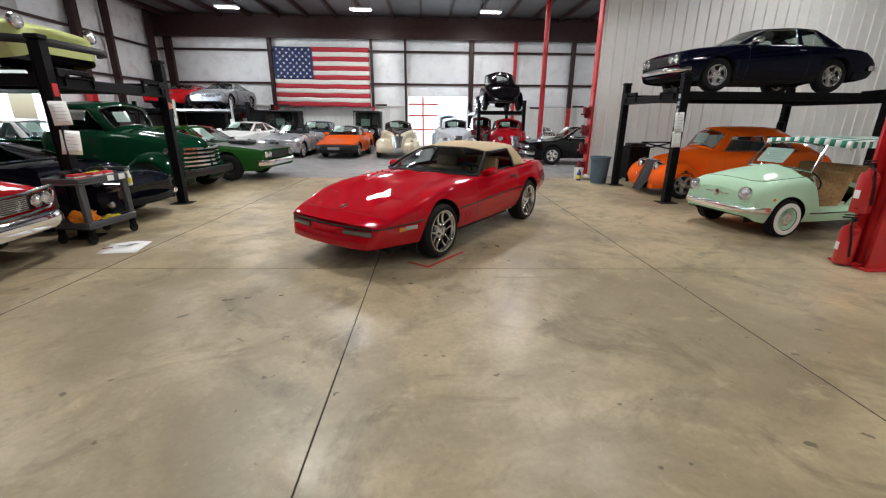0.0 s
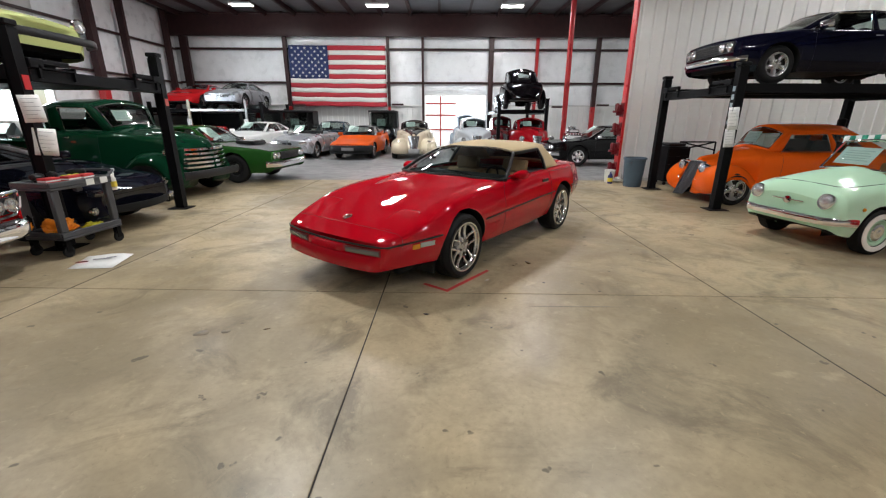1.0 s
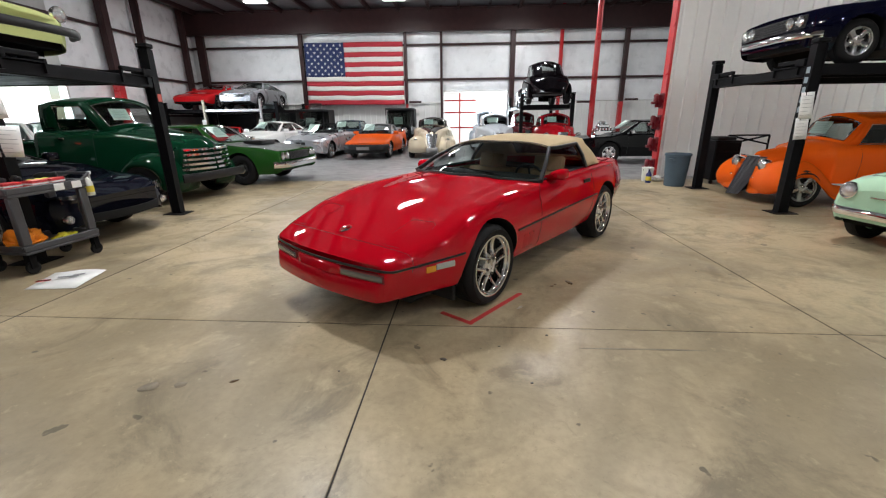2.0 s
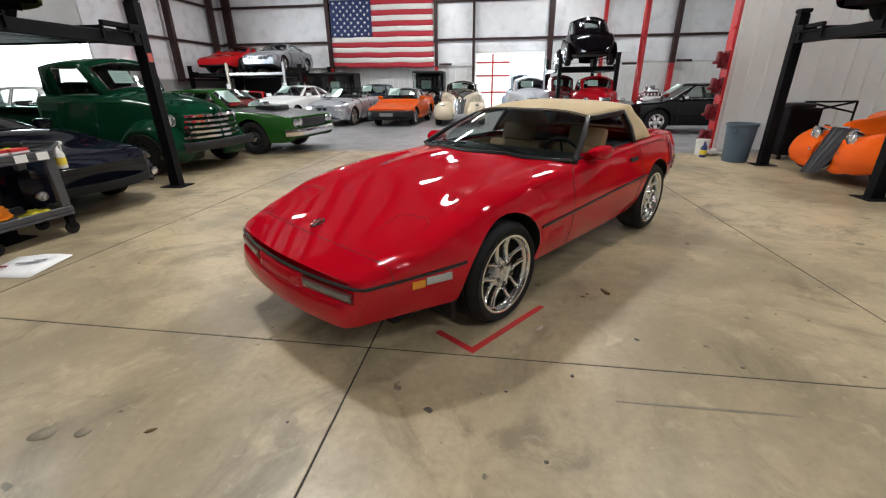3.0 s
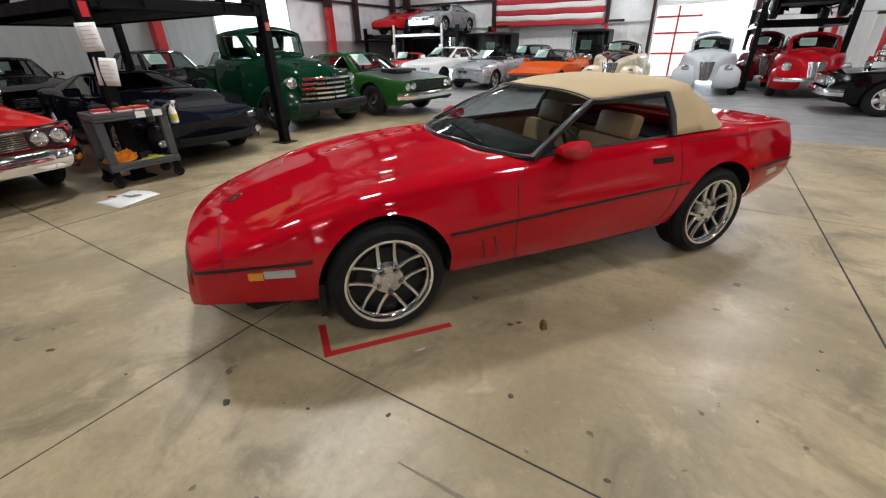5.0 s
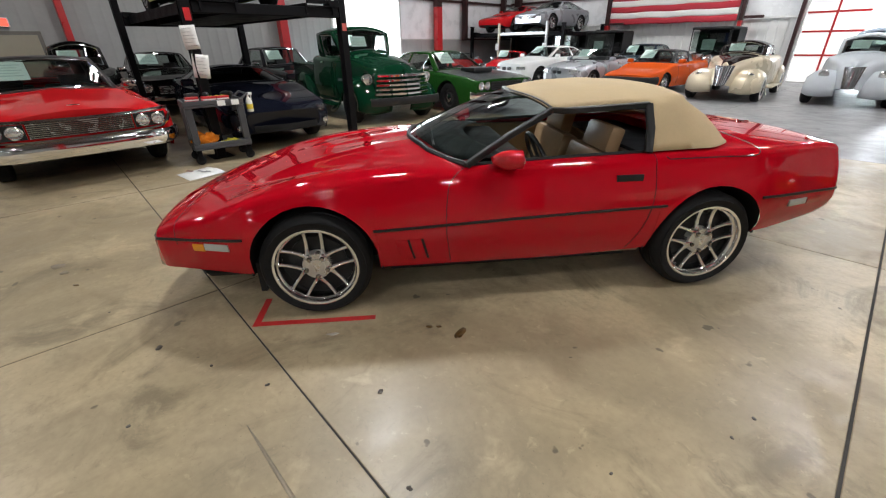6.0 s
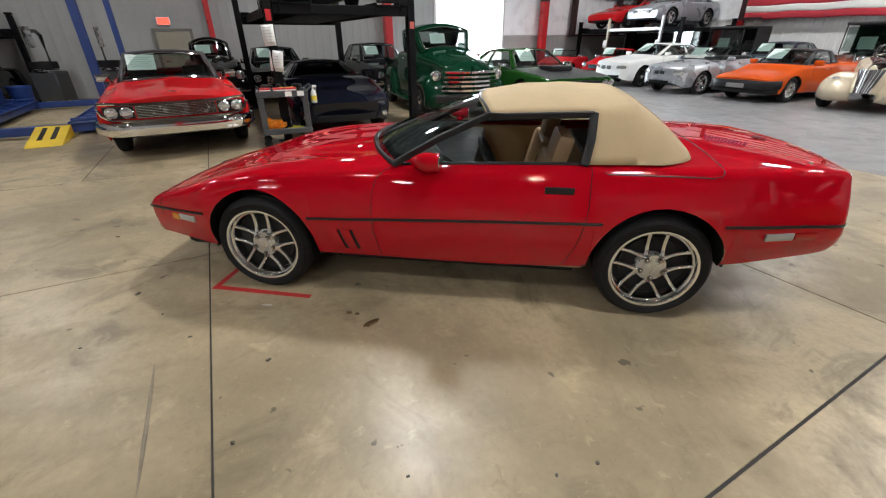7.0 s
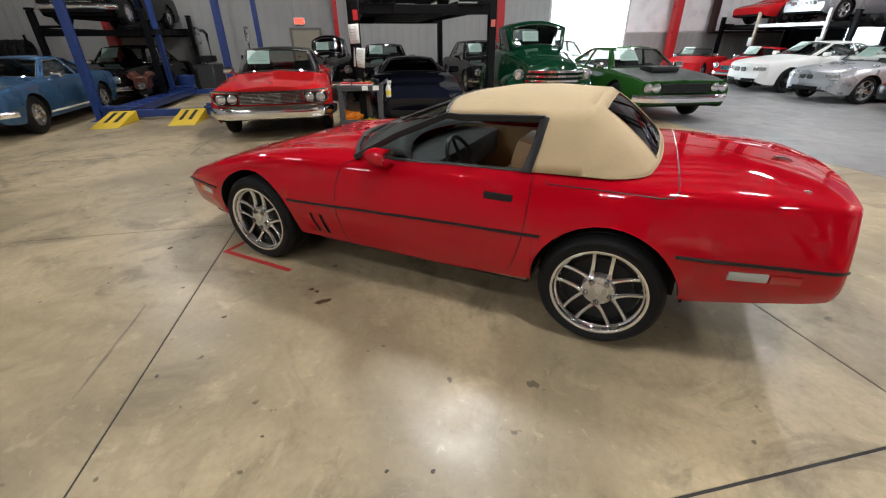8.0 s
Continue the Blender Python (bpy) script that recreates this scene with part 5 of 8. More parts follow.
    part("nose_shade_box", boxes((sh.xn - 0.6, sh.xn - 0.22, -0.67, 0.67, 0.195, 0.3), bevel=0.04), UNDER, car)
    # rub strip across the nose
    bm = bmesh.new()
    bar(bm, [sh.nose(lerp(-0.645, 0.645, k / 24), 0.5, 0.003) for k in range(25)], 0.014, 0.016)
    part("rub_strip", bm, BLACK, car)
    # lower bumper lip and centre block stand proud, so that the lamps sit in pockets
    for nm, y0, y1, prof in (("bumper_lip", -0.665, 0.665, ((0.284, -0.02), (0.285, 0.014), (0.292, 0.02), (0.35, 0.021), (0.406, 0.018), (0.417, 0.01), (0.419, -0.02))), ("plate_block", -0.262, 0.262, ((0.412, -0.02), (0.414, 0.014), (0.42, 0.02), (0.475, 0.018), (0.486, 0.01), (0.488, -0.02)))):
        rows = []
        for k in range(41):
            y = lerp(y0, y1, k / 40)
            e = max(0, min(1, (y - y0) / 0.07, (y1 - y) / 0.07))
            e = e * e * (3 - 2 * e) if nm == "bumper_lip" else e ** 0.5
            row = []
            for z, o_ in prof:
                s = 0.0
                while s < 0.4 and sh.yside(s, z) < abs(y):
                    s += 0.004
                row.append(sh.place(s, y, z) + Vector((lerp(-0.008, o_, e) if o_ > 0 else o_, 0, 0)))
            rows.append(row)
        bm = bmesh.new()
        grid(bm, rows)
        bmesh.ops.recalc_face_normals(bm, faces=bm.faces)
        part(nm, bm, RED, car, sharp=50)
    # nose badge and deck badge: plain chrome discs with coloured wedges
    for s in (0.25, 4.19):
        p = sh.place(s, 0, sh.topz(s, 0)) + Vector((0, 0, 0.002))
        slope = math.degrees(math.atan2(sh.topz(s + 0.05, 0) - sh.topz(s - 0.05, 0), 0.1))
        bm = bmesh.new()
        lathe(bm, [(0.045, 0), (0.045, 0.004), (0.04, 0.006), (0.036, 0.004), (0, 0.004)], Matrix.Translation(p) @ pose(0, 0, 0, 0, slope, 0), n=20)
        b = part("badge", bm, CHROME, car)
        for a, cm in ((18, BLACK), (-18, REDLENS)):
            bm = bmesh.new()
            box(bm, -0.035, 0.055, -0.011, 0.011, 0.005, 0.009, m=Matrix.Translation(p) @ pose(0, 0, 0, 0, slope, 0) @ pose(0, 0, 0, 0, 0, a))
            part("badge_flag", bm, cm, b)
    # deck lock and antenna base
    for s, y in ((4.17, 0.59),):
        bm = bmesh.new()
        lathe(bm, [(0.014, -0.005), (0.014, 0.008), (0, 0.01)], Matrix.Translation((sh.xn - s, y, sh.topz(s, y))), n=12)
        part("lock_cap", bm, CHROME, car)
    canvas_top(car, sh)
    for sg in (1, -1):
        bm = bmesh.new()
        tube(bm, [Vector((p.x, sg * p.y, p.z + 0.002)) for p in (sh.at(lerp(1.9, 2.94, k / 8), jt - 0.2) for k in range(9))], 0.012, 6)
        part("belt_seal", bm, BLACK, car)
    part("rear_shelf", boxes((sh.xn - 3.5, sh.xn - 3.02, -0.66, 0.66, 0.72, 0.85), bevel=0.02), DARKSEAT, car)
    interior(car, sh, 1.9, 3.02, zfloor=0.25, seat_at=0.68, seat_mat=TAN, tub_mat=TAN, rear=False, zseat=0.36, seat_h=0.5, width=0.76)
    bm = bmesh.new()
    box(bm, sh.xn - 3.28, sh.xn - 2.0, -0.16, 0.16, 0.28, 0.6, bevel=0.04, seg=2)
    part("centre_console", bm, TAN, car)
    # black dash pad under the glass
    bm = bmesh.new()
    grid(bm, [[Vector((sh.xn - (1.62 + 0.36 * i / 5 + 0.22 * (abs(y) / 0.66) ** 2), y, sh.topz(1.62 + 0.36 * i / 5, y) + 0.012 - 0.02 * (i == 5))) for y in (lerp(-0.66, 0.66, k / 12) for k in range(13))] for i in range(6)])
    bmesh.ops.recalc_face_normals(bm, faces=bm.faces)
    part("dash_pad", bm, DARKSEAT, car, solid=0.006)
    # wipers
    for y0, y1 in ((0.45, -0.05), (-0.1, -0.55)):
        bm = bmesh.new()
        tube(bm, [Vector((sh.xn - 1.66 - 0.1 * abs(y0), y0, sh.topz(1.7, y0) + 0.03)), Vector((sh.xn - 1.72 - 0.1 * abs(y1), y1, sh.topz(1.72, y1) + 0.04))], 0.008, 5)
        part("wiper", bm, BLACK, car)
    return car


red_convertible()
# ---- the other vehicles ----
def std(name, label, color, m, L, W, H, wb, fo, R, nose, hood, cowl, belt, deck, deck_s, tail, wind, roof, back, gh_w=0.6, metal=0.0, rake=0.02, bow=0.06, rims=("five", 0.2, CHROME), side=RUBBER, roof_mat=None, bot=0.22,
        open_top=False, seats=DARKSEAT, glass=GLASS, segs=None, half=None, zw=0.5, tumble=0.05, rc=0.08, hood_mat=None, tuck=0.06, group="", trim=True, gloss=0.32, show_card=True, arch=1.13, rear=True, shf=None, card_y=-0.28, bulge=None):
    """A post-war car from its main measures. nose, hood, belt, deck, tail: heights; cowl, deck_s: distances behind the nose; wind, roof, back: (base, top) of windshield, and so on."""
    car = thing(name, label, "car", m, group)
    pm = color if not isinstance(color, tuple) else paint(name, color, metal, gloss)
    top = [(0, nose), (0.08 * L, lerp(nose, hood, 0.55)), (0.2 * L, hood), (cowl, belt + 0.03), (lerp(cowl, deck_s, 0.5), belt + 0.03), (deck_s, deck + 0.02), (lerp(deck_s, L, 0.6), deck), (L, tail)]
    shl = shf or [(0, nose - 0.02), (0.08 * L, lerp(nose, hood, 0.5) - 0.01), (0.2 * L, hood - 0.02), (cowl, belt - 0.005), (lerp(cowl, deck_s, 0.5), belt), (deck_s, lerp(belt, deck, 0.7)), (lerp(deck_s, L, 0.6), deck - 0.02), (L, tail - 0.02)]
    hf = half or [(0, 0.82), (0.03, 0.88), (0.1, 0.93), (0.3, 0.965), (0.25 * L, 0.985), (0.5 * L, 1.0), (0.8 * L, 0.99), (L - 0.25, 0.955), (L - 0.06, 0.9), (L, 0.84)]
    sh = Shell(L, W, wb, fo, R, top, shl, hf, [(0, bot + 0.1), (0.1, bot + 0.03), (0.4, bot), (L - 0.5, bot), (L - 0.1, bot + 0.08), (L, bot + 0.14)], zw=zw, tuck=tuck, tumble=tumble, rc=rc, bow=bow, rake=rake, arch=arch, bulge=bulge, NT=14 if bulge else 8)
    a, b = wind[0] - 0.02, back[0] + 0.02
    d0 = wind[0] + 0.12
    d1 = lerp(wind[0], back[0], 0.62)
    sh.build(car, pm, hood=(0.06, cowl), doors=((d0, d1),), trunk=(back[0] + 0.12, L - 0.1), hole=(a + 0.15, b - 0.15), hood_mat=hood_mat)
    wheels(car, sh, W - 0.3, rr=rims[1], w=0.19, style=rims[0], rim_mat=rims[2], side_mat=side)
    for sg in (1, -1):
        for s in (d0, d1):
            seam(car, [Vector((p.x, p.y * sg, p.z)) for p in (sh.at(s, lerp(0.3, 10.5, k / 10)) + Vector((0, 0.001, 0)) for k in range(11))], 0.003)
        blk(car, "door_handle", CHROME, sh.xn - d1 + 0.08, sh.xn - d1 + 0.22, sg * (sh.hw(d1) - tumble * 0.8) - 0.012, sg * (sh.hw(d1) - tumble * 0.8) + 0.012, belt - 0.12, belt - 0.095)
    if not open_top:
        greenhouse(car, sh, roof_mat or pm, wind[0], back[0], wind[1], back[1], H, gh_w, segs=segs or (("p", 0.05), ("g", 0.5), ("p", 0.05), ("g", 0.25, 0.28), ("p", 0.15, 0.12)), glass=glass, frame_mat=CHROME if trim else BLACK, front_glass=(0.05, 0.95, 0.04, 0.93), rail=0.08)
    else:
        yb = sh.hw(wind[0]) - 0.14
        xb, xt = sh.xn - wind[0], sh.xn - wind[1]
        lo = [Vector((xb + 0.14 * (1 - (y / yb) ** 2), y, belt + 0.03)) for y in (lerp(-yb, yb, k / 8) for k in range(9))]
        hi = [Vector((xt + 0.08 * (1 - (p.y / yb) ** 2), p.y * 0.88, H)) for p in lo]
        bm = bmesh.new()
        grid(bm, [[p.lerp(q, v) for p, q in zip(lo, hi)] for v in (0, 0.33, 0.66, 1)])
        o = part("windshield", bm, glass, car)
        bm = bmesh.new()
        tube(bm, lo + hi[::-1], 0.016, 6, closed=True)
        part("window_frame", bm, BLACK, o)
    interior(car, sh, wind[0] + 0.05, back[0] - 0.1, zfloor=bot + 0.05, seat_mat=seats, tub_mat=seats, rear=rear, zseat=bot + 0.2, seat_h=min(0.55, H - bot - 0.65))
    for sg in (1, -1):
        mirror(car, Vector((sh.xn - wind[0] - 0.22, sg * (sh.hw(wind[0]) - tumble - 0.05), belt)), sg, CHROME if trim else pm)
    if show_card:
        card(car, Vector((sh.xn - lerp(wind[0], wind[1], 0.34) + (0.035 if card_y > -0.35 else 0.0), card_y, lerp(belt, H, 0.34))), 0.42, 0.24 / math.cos(math.atan2(wind[1] - wind[0], H - belt)), math.degrees(math.atan2(wind[1] - wind[0], H - belt)))
    return car, sh, pm


def at_front(x, y, yaw, wb, z=0.0):
    """Pose whose front axle stands at x, y."""
    return pose(x, y, z, 0, 0, yaw) @ pose(-wb / 2, 0, 0)


def square_lamps(car, sh, ys, z, w, h, material=HEADLENS, rear=False, name="headlight", out=0.004):
    for y in ys:
        for sg in (1, -1):
            fn = sh.tail if rear else sh.nose
            p = [fn(sg * (y + d), z) for d in (-w / 2, 0, w / 2)]
            bm = bmesh.new()
            bar(bm, [Vector((q.x + (-out if rear else out), q.y, z)) for q in p], 0.03, h)
            part("tail_lamp" if rear else name, bm, material, car)


def slats(car, sh, z0, z1, w, n, material=CHROME, back=BLACK, dep=0.03, vertical=False, out=0.0):
    """A grille: dark back plate with separate bars."""
    pts = [sh.nose(lerp(-w, w, k / 6), (z0 + z1) / 2) for k in range(7)]
    bm = bmesh.new()
    bar(bm, [Vector((p.x + 0.004 + out, p.y, (z0 + z1) / 2)) for p in pts], 0.02, z1 - z0)
    g = part("grille", bm, back, car)
    for k in range(n):
        bm = bmesh.new()
        if vertical:
            y = lerp(-w * 0.95, w * 0.95, k / max(1, n - 1))
            q = sh.nose(y, z0)
            bar(bm, [Vector((q.x + 0.012 + out, y, z0)), Vector((q.x + 0.012 + out, y, z1))], dep, 0.012, up=(0, 1, 0))
        else:
            z = lerp(z0, z1, (k + 0.5) / n)
            bar(bm, [Vector((p.x + 0.012 + out, p.y, z)) for p in pts], dep, (z1 - z0) / n * 0.42)
        part("grille_bar", bm, material, g)
    return g


WHITE_PAINT = (0.8, 0.8, 0.78)

# green muscle coupe with a dark hood and scoop
HOODDARK = mat("matt_dark_hood", (0.035, 0.04, 0.04), 0.42, coat=0.3, noise_amt=0.1)
c, sh, pm = std("muscle_coupe", "green muscle coupe with a matt black scooped hood", (0.015, 0.07, 0.012), at_front(-5.02, 12.0, -6, 2.97), 5.2, 1.92, 1.36, 2.97, 0.98, 0.35, 0.78, 0.9, 1.55, 0.92, 0.93, 4.0, 0.84, (1.6, 2.15), None, (3.95, 3.3), hood_mat=HOODDARK, rims=("dog", 0.19, BLACK), seats=DARKSEAT, bow=0.03, bot=0.25, zw=0.6,
                half=[(0, 0.95), (0.05, 0.97), (0.3, 0.985), (1.0, 1.0), (2.5, 0.99), (4.0, 1.0), (5.1, 0.95), (5.2, 0.92)])
slats(c, sh, 0.56, 0.74, 0.48, 4, BLACK)
for y in (0.6, 0.77):
    for sg in (1, -1):
        lamp(c, sh.nose(sg * y, 0.66, 0.015), 0.075)
bumper(c, sh, 0.47, 0.14, d=0.09, out=0.09, wrap=0.2)
bumper(c, sh, 0.5, 0.13, rear=True)
bm = bmesh.new()
box(bm, sh.xn - 1.25, sh.xn - 0.75, -0.3, 0.3, 0.88, 0.99, bevel=0.04, seg=2)
part("hood_scoop", bm, BLACK, c)

# red 1960s hardtop with a black roof
c, sh, pm = std("hardtop_sedan", "red 1960s full-size car with black roof and wide chrome grille", (0.5, 0.012, 0.015), at_front(-5.36, 4.23, 2, 3.02), 5.4, 2.0, 1.42, 3.02, 0.86, 0.36, 0.86, 0.95, 1.6, 0.96, 0.98, 4.1, 0.86, (1.75, 2.25), None, (3.9, 3.4), roof_mat=mat("black_vinyl_roof", (0.015, 0.015, 0.016), 0.45, noise_amt=0.1), rims=("cap", 0.19, CHROME), bow=0.1, bot=0.26, zw=0.62, gh_w=0.66, card_y=-0.38, rc=0.12, tumble=0.07,
                bulge=lambda s, y: (0.028 * math.exp(-(y / 0.17) ** 2) + 0.03 * math.exp(-((abs(y) - 0.72) / 0.1) ** 2)) * min(1, s / 0.25) * max(0, min(1, (1.75 - s) / 0.3)),
                shf=[(0, 0.76), (0.2, 0.815), (0.5, 0.85), (1.1, 0.885), (1.6, 0.93), (2.8, 0.96), (4.1, 0.97), (5.0, 0.92), (5.4, 0.84)],
                half=[(0, 0.94), (0.05, 0.97), (0.3, 0.99), (1.0, 1.0), (2.5, 1.0), (4.4, 1.0), (5.3, 0.95), (5.4, 0.92)])
slats(c, sh, 0.585, 0.755, 0.5, 8, DULL, BLACK)
for sg in (1, -1):
    bm = bmesh.new()
    bar(bm, [sh.nose(sg * y, 0.67, 0.01) for y in (0.52, 0.7, 0.88)], 0.02, 0.165)
    part("lamp_panel", bm, BLACK, c)
    for y in (0.61, 0.785):
        lamp(c, sh.nose(sg * y, 0.672, 0.04), 0.066)
bm = bmesh.new()
tube(bm, [sh.nose(y, z, 0.03) for y, z in [(-0.8, 0.565), (-0.5, 0.55), (0, 0.55), (0.5, 0.55), (0.8, 0.565), (0.9, 0.64), (0.935, 0.74), (0.92, 0.795), (0.5, 0.775), (0, 0.77), (-0.5, 0.775), (-0.92, 0.795), (-0.935, 0.74), (-0.9, 0.64)]], 0.02, 6, closed=True)
part("grille_surround", bm, CHROME, c)
bumper(c, sh, 0.46, 0.18, d=0.1, out=0.12, wrap=0.36)
bumper(c, sh, 0.5, 0.16, rear=True)
bm = bmesh.new()
lathe(bm, [(0.03, 0), (0.03, 0.012), (0, 0.02)], Matrix.Translation((sh.xn - 0.12, 0, sh.topz(0.12, 0))) @ Matrix.Diagonal((0.6, 2.2, 1, 1)), n=14)
part("hood_ornament", bm, CHROME, c)
for sg in (1, -1):
    seam(c, [Vector((p.x, p.y * sg, p.z)) for p in (sh.side(s, 0.78, 0.004) for s in (0.3, 1, 2, 3, 4, 5))], 0.012, CHROME, "side_trim")

# dark navy sports coupe under the lift
c, sh, pm = std("sports_coupe", "dark navy low sports coupe under a four-post lift", (0.006, 0.007, 0.013), at_front(-5.36, 6.83, -5, 2.66), 4.5, 1.84, 1.2, 2.66, 0.95, 0.33, 0.61, 0.79, 1.6, 0.9, 0.95, 3.7, 0.9, (1.75, 2.4), None, (3.95, 3.1), gh_w=0.52, bow=0.14, rims=("many", 0.23, DULL), trim=False, show_card=False, rear=False, glass=GLASS_DARK,
                half=[(0, 0.62), (0.04, 0.74), (0.15, 0.86), (0.4, 0.95), (1.0, 1.0), (3.2, 1.0), (4.2, 0.95), (4.5, 0.85)])
square_lamps(c, sh, (0.62,), 0.6, 0.16, 0.09, LENS)
bm = bmesh.new()
bar(bm, [sh.nose(y, 0.36, 0.005) for y in (-0.5, -0.25, 0, 0.25, 0.5)], 0.02, 0.1)
part("air_intake", bm, UNDER, c)
for sg in (1, -1):
    lamp(c, sh.nose(sg * 0.68, 0.38, 0.01), 0.045)

# blue coupe past the blue lift
c, sh, pm = std("pony_coupe", "medium blue 1960s pony coupe with a white side stripe", (0.04, 0.1, 0.19), at_front(-6.1, -1.0, 3, 2.74), 4.67, 1.8, 1.3, 2.74, 0.85, 0.335, 0.78, 0.9, 1.45, 0.92, 0.92, 3.7, 0.84, (1.6, 2.1), None, (3.85, 3.0), metal=0.3, rims=("slot", 0.19, DULL), bow=0.05, bot=0.24, zw=0.58)
slats(c, sh, 0.52, 0.72, 0.5, 3, DULL)
for sg in (1, -1):
    lamp(c, sh.nose(sg * 0.7, 0.64, 0.015), 0.085)
    seam(c, [Vector((p.x, p.y * sg, p.z)) for p in (sh.side(s, 0.33, 0.004) for s in (1.25, 2, 2.6, 3.15))], 0.02, WHITEWALL, "side_stripe")
bumper(c, sh, 0.44, 0.1)

# pale yellow coupe on the lift
c, sh, pm = std("classic_coupe", "pale yellow classic coupe raised on a black lift", (0.55, 0.6, 0.25), at_front(-6.15, 6.9, -2, 2.6, 2.1), 4.4, 1.64, 1.25, 2.6, 0.9, 0.32, 0.62, 0.82, 1.6, 0.88, 0.85, 3.6, 0.72, (1.75, 2.2), None, (3.7, 2.9), gh_w=0.52, bow=0.12, rims=("dog", 0.19, DULL), bot=0.2,
                half=[(0, 0.66), (0.05, 0.78), (0.15, 0.88), (0.4, 0.95), (1.0, 1.0), (3.2, 1.0), (4.2, 0.9), (4.4, 0.8)])
for sg in (1, -1):
    lamp(c, sh.nose(sg * 0.6, 0.66, 0.02), 0.085)
bumper(c, sh, 0.43, 0.1, material=BLACK, out=0.05)

# row in the grey bay, facing the walk
c, sh, pm = std("coupe", "white modern two-door coupe", WHITE_PAINT, at_front(-8.3, 18.45, -96, 2.76), 4.6, 1.8, 1.4, 2.76, 0.8, 0.34, 0.82, 0.96, 1.45, 1.0, 1.04, 3.9, 0.94, (1.5, 2.2), None, (4.1, 3.2), gh_w=0.56, rims=("many", 0.25, BLACK), trim=False, bow=0.16, zw=0.55, rc=0.13,
                half=[(0, 0.66), (0.05, 0.78), (0.15, 0.89), (0.4, 0.96), (1.0, 1.0), (3.6, 1.0), (4.4, 0.92), (4.6, 0.82)])
for sg in (1, -1):
    blk(c, "grille", BLACK, sh.nose(0.12).x - 0.02, sh.nose(0.12).x + 0.008, sg * 0.13 - 0.1, sg * 0.13 + 0.1, 0.58, 0.7, 0.02)
square_lamps(c, sh, (0.58,), 0.66, 0.3, 0.1)
square_lamps(c, sh, (0.35,), 0.36, 0.4, 0.07, UNDER, name="air_intake")

c, sh, pm = std("roadster", "silver two-seat roadster with its top down", (0.46, 0.475, 0.5), at_front(-5.87, 18.0, -95, 2.45), 4.05, 1.74, 1.28, 2.45, 0.78, 0.32, 0.74, 0.88, 1.5, 0.92, 0.95, 3.2, 0.86, (1.55, 2.0), None, (3.1, 2.8), metal=0.6, rims=("five", 0.23, DULL), trim=False, bow=0.15, open_top=True, rear=False, rc=0.14,
                half=[(0, 0.64), (0.05, 0.77), (0.15, 0.88), (0.4, 0.96), (0.9, 1.0), (3.2, 1.0), (3.9, 0.9), (4.05, 0.8)])
for sg in (1, -1):
    blk(c, "grille", BLACK, sh.nose(0.12).x - 0.02, sh.nose(0.12).x + 0.008, sg * 0.1 - 0.08, sg * 0.1 + 0.08, 0.56, 0.66, 0.02)
square_lamps(c, sh, (0.56,), 0.62, 0.26, 0.11)
square_lamps(c, sh, (0.0,), 0.35, 0.7, 0.08, UNDER, name="air_intake")
blk(c, "folded_top", BLACK, sh.xn - 3.25, sh.xn - 2.95, -0.6, 0.6, 0.88, 1.02, 0.05)

c, sh, pm = std("wedge_coupe", "orange wedge-shaped coupe with black bumpers", (0.62, 0.09, 0.012), at_front(-3.56, 18.15, -95, 2.16), 4.1, 1.68, 1.27, 2.16, 0.92, 0.31, 0.6, 0.74, 1.45, 0.88, 0.92, 3.1, 0.84, (1.5, 2.0), None, (2.95, 2.7), gh_w=0.56, rims=("slot", 0.19, DULL), trim=False, bow=0.05, rear=False, roof_mat=BLACK, segs=(("p", 0.06), ("g", 0.68, 0.66), ("p", 0.26, 0.28)))
bumper(c, sh, 0.45, 0.2, d=0.1, material=BLACK, wrap=0.4)
bumper(c, sh, 0.3, 0.12, d=0.06, out=0.03, material=UNDER, wrap=0.3, name="valance")
blk(c, "number_plate", SMOKED, sh.nose(0).x + 0.1, sh.nose(0).x + 0.125, -0.24, 0.24, 0.36, 0.47)

c, sh, pm = std("sedan", "dark blue-grey classic coupe parked by the wall", (0.03, 0.05, 0.07), at_front(-5.6, 21.6, -90, 2.7), 4.6, 1.8, 1.42, 2.7, 0.85, 0.33, 0.8, 0.92, 1.5, 0.95, 0.95, 3.8, 0.85, (1.6, 2.1), None, (3.8, 3.2), rims=("cap", 0.19, CHROME))
slats(c, sh, 0.55, 0.72, 0.55, 4, DULL)
for sg in (1, -1):
    lamp(c, sh.nose(sg * 0.7, 0.66, 0.015), 0.085)
bumper(c, sh, 0.45, 0.1)

# black muscle car with a chrome blower
c, sh, pm = std("blown_muscle_car", "black 1960s muscle car with a chrome supercharger through its hood", (0.003, 0.003, 0.0035), at_front(4.58, 15.98, 180, 2.92), 5.0, 1.9, 1.34, 2.92, 0.92, 0.34, 0.78, 0.88, 1.25, 0.93, 0.93, 3.9, 0.84, (1.34, 1.9), None, (3.9, 3.1), rims=("slot", 0.2, CHROME), bow=0.03, bot=0.24, zw=0.6)
slats(c, sh, 0.54, 0.72, 0.5, 5, CHROME)
for sg in (1, -1):
    for y in (0.62, 0.79):
        lamp(c, sh.nose(sg * y, 0.64, 0.015), 0.075)
bumper(c, sh, 0.44, 0.14, wrap=0.3)
bx = sh.xn - 1.2
sc = part("supercharger", boxes((bx, bx + 0.55, -0.22, 0.22, 0.84, 1.02), bevel=0.03), CHROME, c)
for k in range(6):
    part("blower_rib", boxes((bx + 0.095 * k, bx + 0.05 + 0.095 * k, -0.24, 0.24, 1.0, 1.09), bevel=0.01), CHROME, sc)
